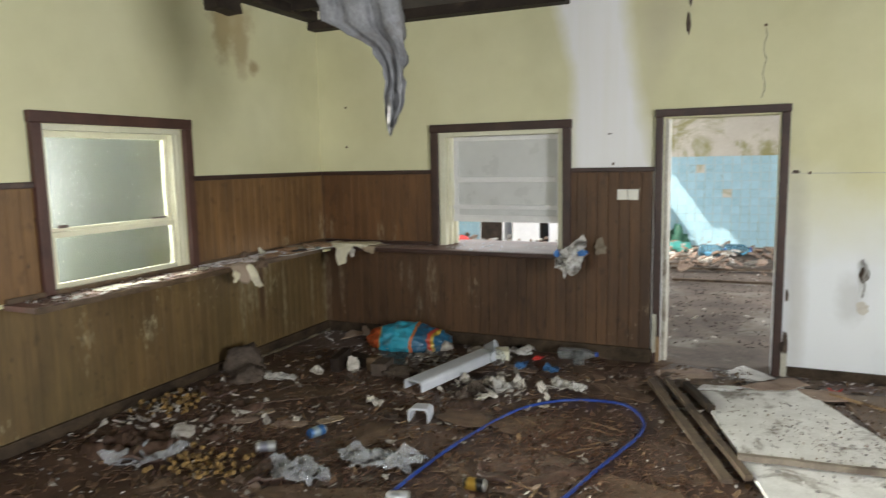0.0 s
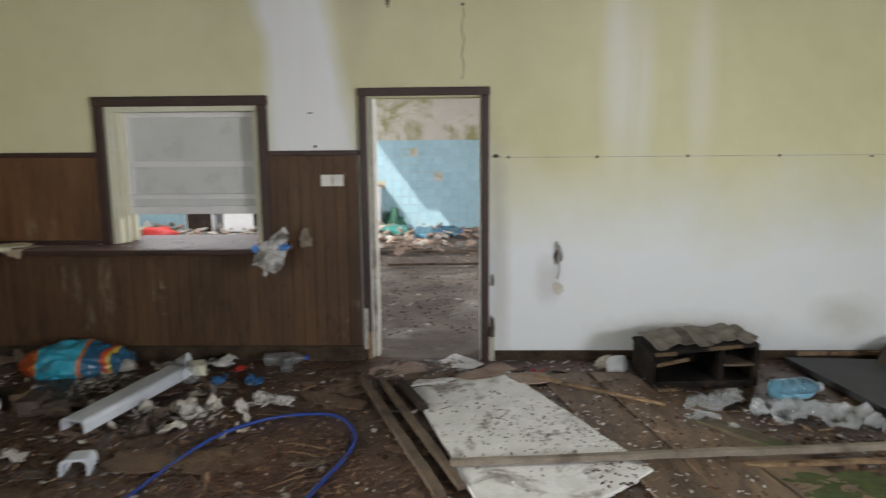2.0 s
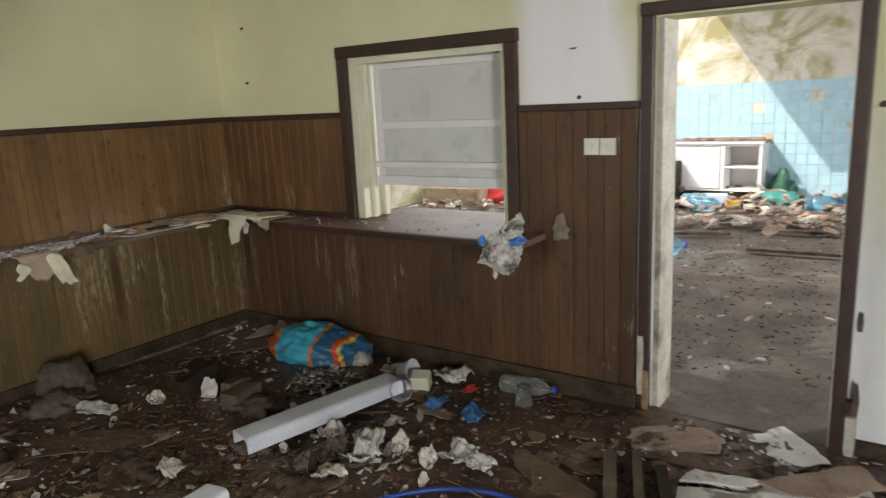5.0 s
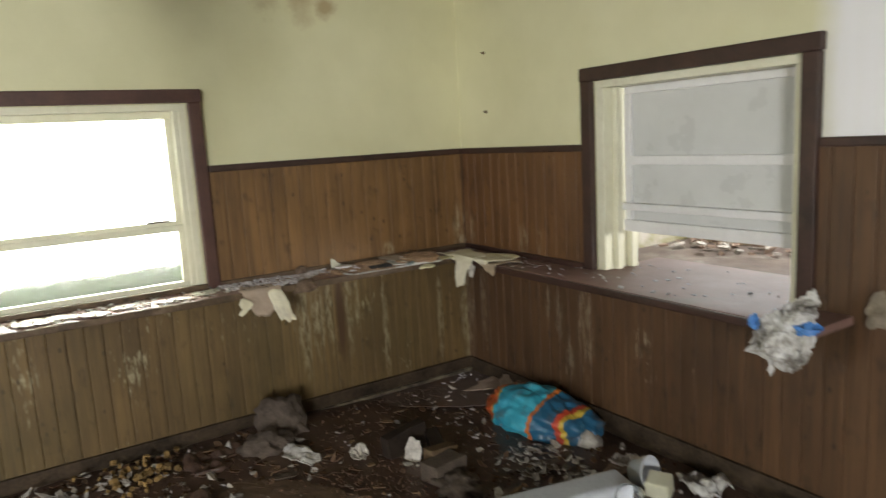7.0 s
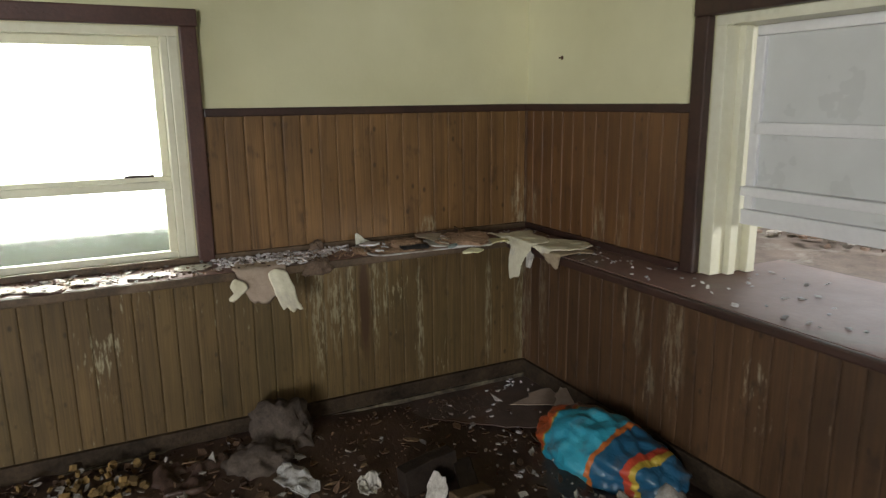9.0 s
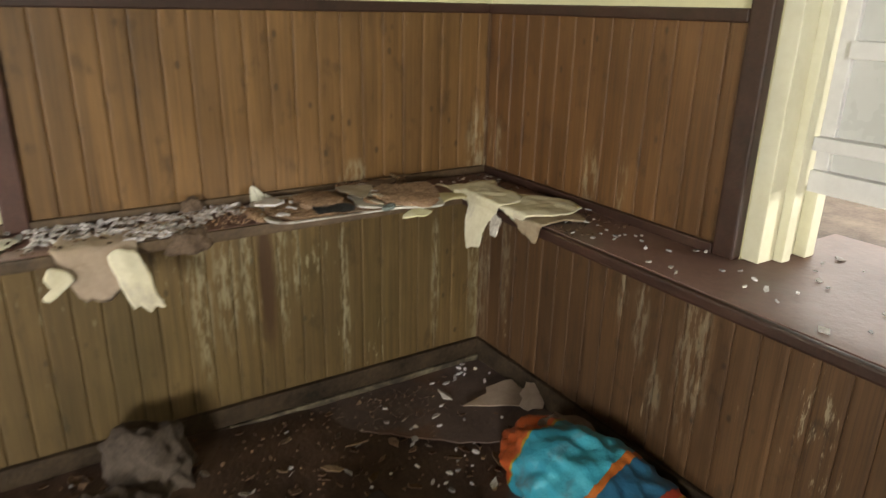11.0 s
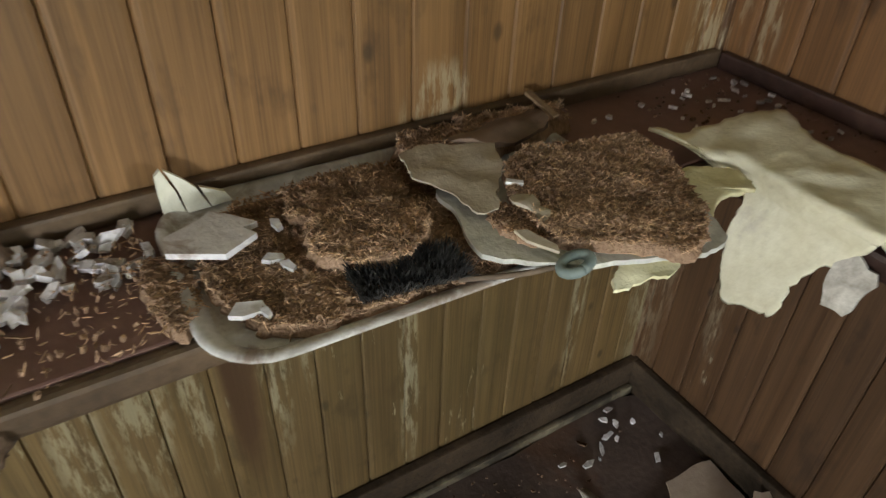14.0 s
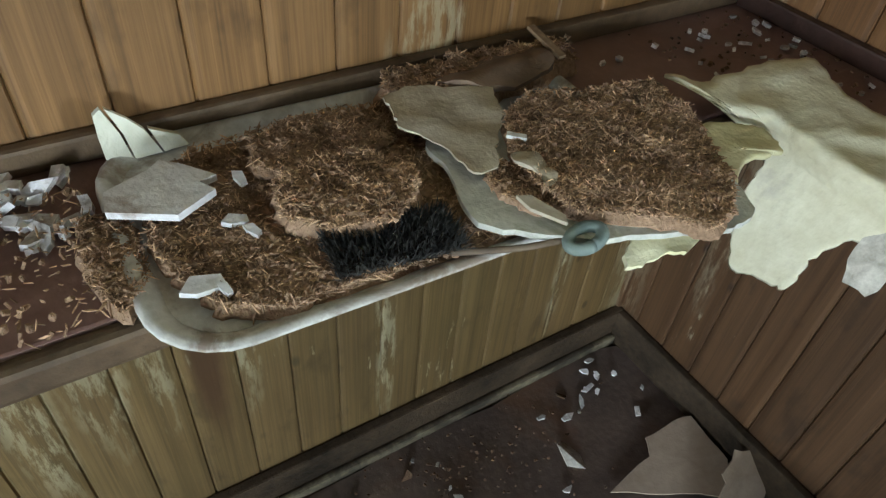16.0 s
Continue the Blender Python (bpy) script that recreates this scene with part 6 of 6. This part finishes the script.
# low dark cabinet against the wall
CHAR = worn("blackened wood", (0.006, 0.005, 0.005), (0.024, 0.019, 0.016), 0.8, 9, 80, (0.055, 0.036, 0.025), 0.62, 0.5)
CHAR.node_tree.nodes["Principled BSDF"].inputs["Specular IOR Level"].default_value = 0.12
low = thing("low_cabinet", "low charred wooden cabinet with open shelves and curling veneer", "cabinet", 1.66, 5.21, 0.02, rz=4)
part("side_panel", box(-0.36, -0.20, 0, -0.335, 0.20, 0.225, 0.004), CHAR, low)
part("side_panel", box(0.335, -0.20, 0, 0.36, 0.20, 0.285, 0.004), CHAR, low)
part("divider", box(0.095, -0.19, 0.03, 0.130, 0.19, 0.25, 0.003), CHAR, low)
part("shelf", box(0.130, -0.19, 0.135, 0.335, 0.19, 0.152, 0.002), PLANK, low, "bare brown shelf")
part("back_panel", box(-0.335, 0.185, 0.03, 0.335, 0.198, 0.24), CHAR, low)
part("base", box(-0.335, -0.205, 0.0, 0.335, 0.185, 0.045, 0.003), CHAR, low)
s = part("top", box(-0.37, -0.20, 0, 0.36, 0.20, 0.022, 0.004), CHAR, low)
s.matrix_basis = pose(0, 0, 0.243, 0, -4)
for x0, x1, z, tilt in ((0.02, 0.24, 0.250, -4), (-0.34, -0.20, 0.232, -2), (-0.33, -0.12, 0.205, -10)):
    s = part("front_rail", rough_up(box(x0, -0.215, 0, x1, -0.196, 0.024, 0.003), 0.003, 12, 1), CHIPWOOD, low, "bare pale front edge")
    s.matrix_basis = pose(0, -0.002, z, 0, tilt)
VENEER = worn("weathered veneer", (0.10, 0.085, 0.07), (0.25, 0.22, 0.185), 0.85, 9, 70, (0.05, 0.04, 0.03), 0.6, 0.4)
for k in range(7):
    s = part("veneer", sheet(0.062, 0.14, 0.18, 0.012, 0.004, 150 + k, 7, 18, 7, 0.9, lambda px, py: 2.2 * px * px - 0.5 * py * py), VENEER, low, "curled grey veneer")
    s.matrix_basis = pose(-0.28 + 0.095 * k, -0.03 + 0.02 * (k % 3), 0.280 + 0.0062 * k + 0.010 * (k % 2), random.uniform(4, 16), random.uniform(-22, 8), random.uniform(-14, 14))
floor_thing(box(-0.07, -0.015, 0, 0.07, 0.015, 0.018, 0.002), "wood_offcut", "small pale wood offcut", "timber", CHIPWOOD, 1.42, 4.95, 0.0, 10)

# fallen black panel and leaning board
place(slab([(2.42, 5.50), (2.62, 4.12), (3.55, 4.02), (3.05, 5.45)], 0.04, 0.004, 3), "black_panel", "fallen grey-black painted panel", "panel", BLACKBOARD, 0, 0, 0.03)
lean = thing("leaning_board", "dark brown board propped against the wall", "board", 3.45, 5.30, 0.05)
s = part("board", slab([(-0.46, 0), (0.8, 0), (0.8, 0.44), (0.16, 0.41), (-0.22, 0.22), (-0.40, 0.13)], 0.02, 0.012), worn("dark brown ply", (0.028, 0.017, 0.011), (0.075, 0.048, 0.03), 0.7, 7, 60, (0.14, 0.10, 0.07), 0.7, 0.4), lean)
s.matrix_basis = pose(0, 0, 0, 52, 0, -6)
s = part("brace", box(-0.035, -0.03, 0, 0.035, 0.03, 0.75, 0.004), CHIPWOOD, lean, "pale timber brace")
s.matrix_basis = pose(-0.28, -0.42, 0.02, -8, 62, 20)
s = part("brace", box(-0.03, -0.02, 0, 0.03, 0.02, 0.6, 0.004), CHIPWOOD, lean, "pale timber brace")
s.matrix_basis = pose(-0.30, -0.12, 0.03, 0, 80, 0)
plank((2.55, 5.58), (3.6, 5.59), 0.03, 0.025, CHIPWOOD, "pale batten along the skirting", "batten", 0.06)

# ---- litter over the hall floor ----
def spread(x0, x1, y0, y1, dz=0.004, cx=None, cy=None, sd=0.3):
    def f():
        for _ in range(30):
            x, y = (random.uniform(x0, x1), random.uniform(y0, y1)) if cx is None else (random.gauss(cx, sd), random.gauss(cy, sd * 0.7))
            if x0 < x < x1 and y0 < y < y1:
                break
        x, y = min(max(x, x0), x1), min(max(y, y0), y1)
        return x, y, floor_z(x, y) + random.uniform(0, 2 * dz)
    return f


random.seed(5)
scraps("leaf_litter", "dark rotten leaves and chips trodden over the floor", "litter", RUBBLE, 4300, spread(-3.7, 2.6, 1.6, 4.3), (0.012, 0.045), 0.004, 18, 2.2)
scraps("leaf_litter", "dark rotten leaves and chips in the corner", "litter", RUBBLE, 900, spread(-3.7, 2.6, 4.3, 5.55), (0.010, 0.04), 0.004, 18, 2.0)
scraps("soil_crumbs", "dark crumbled soil over the floor", "soil", RUBBLE, 7000, spread(-3.7, 2.4, 2.2, 5.55, 0.003), (0.004, 0.013), 0.004, 25, 1.6, (4, 5))
scraps("wood_chips", "broken wood chips over the floor", "litter", CHIPWOOD, 520, spread(-3.6, 2.7, 2.2, 5.5), (0.010, 0.03), 0.006, 14, 4.5)
scraps("paper_litter", "torn dirty paper scraps over the floor", "litter", PAPER, 420, spread(-3.6, 0.0, 2.2, 5.5), (0.008, 0.042), 0.002, 20, 2.0, curl=0.5)
scraps("paper_litter", "torn pale paper in front of the plastic channel", "litter", PAPER, 90, spread(-2.6, -1.0, 3.9, 5.0, 0.01, -1.70, 4.5, 0.28), (0.012, 0.05), 0.002, 24, 2.4, curl=0.25)
scraps("paper_litter", "torn pale paper by the sack", "litter", PAPER, 120, spread(-2.6, -1.9, 4.5, 5.5, 0.01, -2.35, 5.1, 0.2), (0.010, 0.045), 0.003, 22, 1.8, curl=0.8)
scraps("paper_litter", "torn paper in the heap by the wall", "litter", PAPER, 110, spread(-3.7, -2.6, 2.3, 3.9, 0.012, -3.3, 3.2, 0.35), (0.015, 0.06), 0.003, 26, 1.8, curl=0.6)
scraps("white_crumbs", "white crumbs of plaster over the floor", "litter", FLAKE, 620, spread(-3.7, 2.7, 2.2, 5.55), (0.005, 0.017), 0.006, 22, 1.7)
scraps("white_crumbs", "white crumbs of plaster in the corner", "litter", FLAKE, 40, lambda: (random.uniform(-3.72, -2.8), random.uniform(4.95, 5.57), 0.032), (0.006, 0.022), 0.005, 10, 2.6)
scraps("white_crumbs", "white flakes fallen into the corner by the skirting", "litter", CHUNK, 8, lambda: (random.uniform(-3.73, -3.64), random.uniform(5.42, 5.56), 0.033), (0.010, 0.018), 0.005, 14, 3.0)
scraps("soil_crumbs", "brown crumbled soil on the lino", "soil", RUBBLE, 240, lambda: (random.gauss(-3.60, 0.10), random.gauss(5.08, 0.14), 0.031), (0.002, 0.007), 0.003, 20, 1.8, (4, 5))
scraps("white_crumbs", "white flakes and grit on the white board", "litter", RUBBLE, 190, lambda: (random.uniform(-0.1, 0.85), random.uniform(3.8, 4.95), 0.047), (0.004, 0.014), 0.003, 12, 1.8)
scraps("white_crumbs", "white flakes on the white board", "litter", FLAKE, 210, lambda: (random.gauss(0.5, 0.22), random.gauss(4.2, 0.28), 0.048), (0.006, 0.026), 0.004, 16, 1.8)
scraps("white_crumbs", "white grit on the floor planks", "litter", FLAKE, 150, lambda: (random.uniform(0.75, 1.5), random.uniform(3.5, 5.1), 0.046), (0.005, 0.020), 0.004, 14, 1.9)
scraps("soil_crumbs", "dirt on the floor planks", "soil", RUBBLE, 420, lambda: (random.uniform(0.7, 1.5), random.uniform(3.5, 5.1), 0.044), (0.004, 0.022), 0.004, 18, 1.8)
scraps("white_crumbs", "pale flakes and grit round the doorway", "litter", FLAKE, 190, spread(-0.5, 1.2, 4.9, 5.6), (0.008, 0.035), 0.005, 16, 1.8)
scraps("white_crumbs", "pale grit and film scraps by the black panel", "litter", FLAKE, 190, spread(1.3, 2.5, 4.1, 4.95), (0.006, 0.024), 0.004, 18, 2.0)
scraps("lino_scraps", "broken brown lino round the doorway", "litter", BROWNBOARD, 130, spread(-1.2, 1.0, 4.5, 5.6), (0.04, 0.12), 0.004, 7, 1.7)
scraps("lino_scraps", "broken boards and lino in the near litter", "litter", BROWNBOARD, 160, spread(1.0, 3.2, 3.0, 4.1), (0.03, 0.14), 0.008, 10, 2.5)
scraps("foam_crumbs", "ochre foam crumbs in a heap", "litter", YELLOW, 80, spread(-3.3, -2.2, 2.3, 3.2, 0.02, -2.70, 2.72, 0.13), (0.014, 0.034), 0.02, 30, 1.3)
scraps("foam_crumbs", "ochre foam crumbs along the skirting", "litter", YELLOW, 45, spread(-3.72, -3.3, 2.9, 3.8, 0.015, -3.60, 3.3, 0.18), (0.018, 0.038), 0.022, 30, 1.3)
MUD = worn("red-brown peat", (0.050, 0.022, 0.013), (0.145, 0.068, 0.038), 0.8, 18, 110, None, 0.6, 0.6, 0, "island", 0.5)
for cx_, cy_, sd_, n_ in ((-0.95, 3.85, 0.28, 2600), (-0.55, 3.35, 0.30, 1700), (-2.85, 3.05, 0.30, 2200), (-1.9, 3.0, 0.35, 1500), (-2.3, 4.2, 0.35, 1500)):
    scraps("peat", "loose red-brown peat spread on the floor", "soil", MUD, n_, spread(-3.7, 0.0, 2.2, 5.4, 0.010, cx_, cy_, sd_), (0.003, 0.011), 0.004, 24, 1.8, (4, 5))
for k in range(14):
    x, y = random.uniform(-1.4, 0.2), random.uniform(3.1, 4.7)
    a = random.uniform(0, 3.14)
    pts = [(x + d * math.cos(a + 0.4 * d) , y + d * math.sin(a + 0.4 * d), floor_z(x, y) + 0.012 + 0.02 * math.sin(9 * d)) for d in (0, 0.06, 0.12, 0.2)]
    place(tube(spline(pts, 4), lambda q: 0.004 * (1 - 0.6 * q), 5), "twig", "dry bent twig on the dirt", "twig", CHIPWOOD, 0, 0, 0, 0, 0, 0, False, "twigs on the dirt")

# ---- kitchen things ----
cab = thing("kitchen_cabinet", "white kitchen base cabinet with one door gone", "cabinet", -1.43, 13.0, 0.01)
for b, n in (((-1.5, 0, 0.10, -1.46, 0.48, 0.80), "side_panel"), ((-0.04, 0, 0.10, 0, 0.48, 0.80), "side_panel"), ((-1.46, 0.46, 0.10, -0.04, 0.48, 0.80), "back_panel"), ((-1.46, 0, 0.10, -0.04, 0.46, 0.13), "base"), ((-0.56, -0.004, 0.13, -0.51, 0.46, 0.76), "divider"), ((-1.46, -0.002, 0.76, -0.04, 0.03, 0.80), "top_rail"), ((-0.51, 0.01, 0.44, -0.04, 0.46, 0.465), "shelf"), ((-1.03, -0.02, 0.14, -0.57, -0.002, 0.75), "door"), ((-1.49, -0.02, 0.14, -1.035, -0.002, 0.75), "door")):
    part(n, box(*b, bevel=0.003), WHITE_PAINT, cab)
part("plinth", box(-1.5, 0.04, 0, 0, 0.46, 0.10), BLACKWOOD, cab)
worktop = thing("worktop", "worn red-brown kitchen worktop on the white cabinet", "worktop", -1.43, 13.0, 0.81)
part("top", box(-1.9, -0.03, 0.0, 0.03, 0.49, 0.035, 0.004), COUNTER, worktop)
part("edge_strip", box(-1.9, -0.036, 0.002, 0.03, -0.031, 0.033), WHITE_PAINT, worktop)
scraps("worktop_rubble", "plaster and paper rubble on the worktop", "rubble", PINKCARD, 40, lambda: (random.uniform(-2.6, -1.45), random.uniform(13.05, 13.4), 0.852), (0.05, 0.16), 0.02, 8, 2)
GREEN = worn("green tarpaulin", (0.015, 0.07, 0.045), (0.03, 0.13, 0.08), 0.55, 7, 60, (0.10, 0.085, 0.06), 0.6, 0.5)
place(lump(0.20, 0.16, 0.36, 0.5, 161, 3, 4, False), "green_sheet", "dark green tarpaulin heaped beside the cabinet", "sheeting", GREEN, -1.18, 13.25, 0.02, smooth=True)
place(lump(0.25, 0.18, 0.12, 0.4, 162, 3, 3), "green_sheet", "teal plastic sheet crumpled on the floor", "sheeting", plain("teal film", (0.05, 0.25, 0.22), 0.4), -1.12, 12.7, 0.02, smooth=True)
for x, y, rz, mat in ((-2.25, 12.0, 20, CLEAR_BLUE), (-2.05, 11.7, -10, CLEAR_BLUE), (-0.75, 12.2, 5, CLEAR_BLUE), (-0.35, 12.3, 15, CLEAR_BLUE), (-1.75, 8.9, 40, CLEAR_BLUE)):
    lying_bottle(x, y, rz, mat, BLUECAP, "large blue-tinted water bottle on the kitchen floor", 0.10, 0.42)
place(box(-0.15, -0.12, 0, 0.15, 0.12, 0.16, 0.01), "carton", "blue and white carton among the rubble", "carton", plain("pale blue card", (0.45, 0.52, 0.6)), -1.85, 12.2, 0.02, 15)
place(box(-0.09, -0.07, 0, 0.09, 0.07, 0.10, 0.01), "carton", "small yellow carton among the rubble", "carton", plain("yellow card", (0.55, 0.32, 0.04)), -1.62, 12.1, 0.02, 30)
place(lump(0.30, 0.22, 0.22, 0.4, 163, 3, 3), "red_bag", "red plastic bag on the kitchen floor", "bag", REDP, -4.9, 11.6, 0.02, smooth=True)
place(box(-0.5, -0.28, 0, 0.5, 0.28, 0.26, 0.01), "cream_box", "dirty wooden box lying on the kitchen floor", "box", CARD, -5.6, 11.4, 0.02, 8)
for x, w, h, mat in ((-3.9, 0.3, 0.62, BLACKWOOD), (-3.2, 0.26, 0.6, PLASTIC_W), (-4.6, 0.25, 0.7, WHITE_PAINT), (-2.75, 0.2, 0.55, BLACKWOOD)):
    c = thing("old_appliance", "battered kitchen appliance carcass against the tiles", "appliance", x, 12.9, 0.01)
    part("body", box(-w, -0.28, 0.03, w, 0.28, h, 0.02), mat, c)
    part("front_panel", box(-w + 0.03, -0.295, 0.08, w - 0.03, -0.281, h - 0.06, 0.005), WHITE_PAINT if mat is not WHITE_PAINT else BLACKWOOD, c)
random.seed(9)
kfloor = lambda: (random.uniform(-3.5, 0.6), random.uniform(6.2, 13.2), random.uniform(0.03, 0.05))
kfar = lambda: (random.uniform(-6.0, 0.8), random.uniform(10.2, 13.3), random.uniform(0.03, 0.16))
scraps("kitchen_rubble", "plaster and board rubble on the kitchen floor", "rubble", PAPER, 260, kfloor, (0.010, 0.045), 0.010, 14, 2.0)
scraps("kitchen_rubble", "dark board rubble on the kitchen floor", "rubble", worn("kitchen grit", (0.035, 0.026, 0.020), (0.13, 0.10, 0.08), 0.9, 20, 90, None, 0.6, 0.4, 0, "island", 0.4), 2600, kfloor, (0.005, 0.024), 0.008, 14, 2.4)
scraps("kitchen_rubble", "heaped rubble at the kitchen's far end", "rubble", PINKCARD, 300, kfar, (0.04, 0.16), 0.03, 18, 2.0)
scraps("kitchen_rubble", "heaped pale rubble at the kitchen's far end", "rubble", PAPER, 200, kfar, (0.04, 0.18), 0.03, 18, 2.0)
for a, b in (((-1.6, 10.5), (-0.5, 11.1)), ((-1.0, 10.4), (0.5, 10.5)), ((-0.9, 9.4), (0.4, 9.45)), ((-1.7, 11.3), (-0.9, 11.7)), ((-2.2, 9.8), (-1.2, 10.1))):
    plank(a, b, 0.07, 0.03, PLANK, "fallen lath on the kitchen floor", "lath", 0.05, 6, "laths on the kitchen floor")

# blue tiles, pieces of the kitchen's back wall
tm = bpy.data.meshes.new("tile")
bm = box(0.0035, -0.009, 0.0035, 0.1505, 0.0, 0.1505, 0.002)
bm.to_mesh(tm)
bm.free()
tm.materials.append(BLUE)
random.seed(3)
for i in range(-13, 8):
    for k in range(11):
        if (i, k) in ((-7, 8), (1, 6), (-2, 9)) or random.random() < 0.0025:
            continue
        ob = new("tile", tm)
        ob.parent = wall_k
        ob.matrix_basis = pose(-0.60 + 0.154 * i, 13.5, 0.02 + 0.15 * k, random.uniform(-0.3, 0.3), 0, random.uniform(-0.3, 0.3))
bm = bmesh.new()
for i in range(-37, 20):
    for k in range(11):
        if not -13 <= i < 8:
            box(-0.60 + 0.154 * i + 0.003, 13.491, 0.023 + 0.15 * k, -0.60 + 0.154 * i + 0.151, 13.4995, 0.17 + 0.15 * k, bm=bm)
tagged(part("tiles", bm, BLUE, wall_k), "", "", "", "stuff")


# ---- boards of the dado, pieces of their walls ----
boards(wall_west, UP_W, 3.915, 3.915 + PITCH * 20, 0.915, False)
boards(wall_west, UP_W, 2.6625 - PITCH * 42, 2.6625, 0.915, False)
boards(wall_west, LOW_W, 3.899 - PITCH * 57, 3.899 + PITCH * 20, 0.10, False)
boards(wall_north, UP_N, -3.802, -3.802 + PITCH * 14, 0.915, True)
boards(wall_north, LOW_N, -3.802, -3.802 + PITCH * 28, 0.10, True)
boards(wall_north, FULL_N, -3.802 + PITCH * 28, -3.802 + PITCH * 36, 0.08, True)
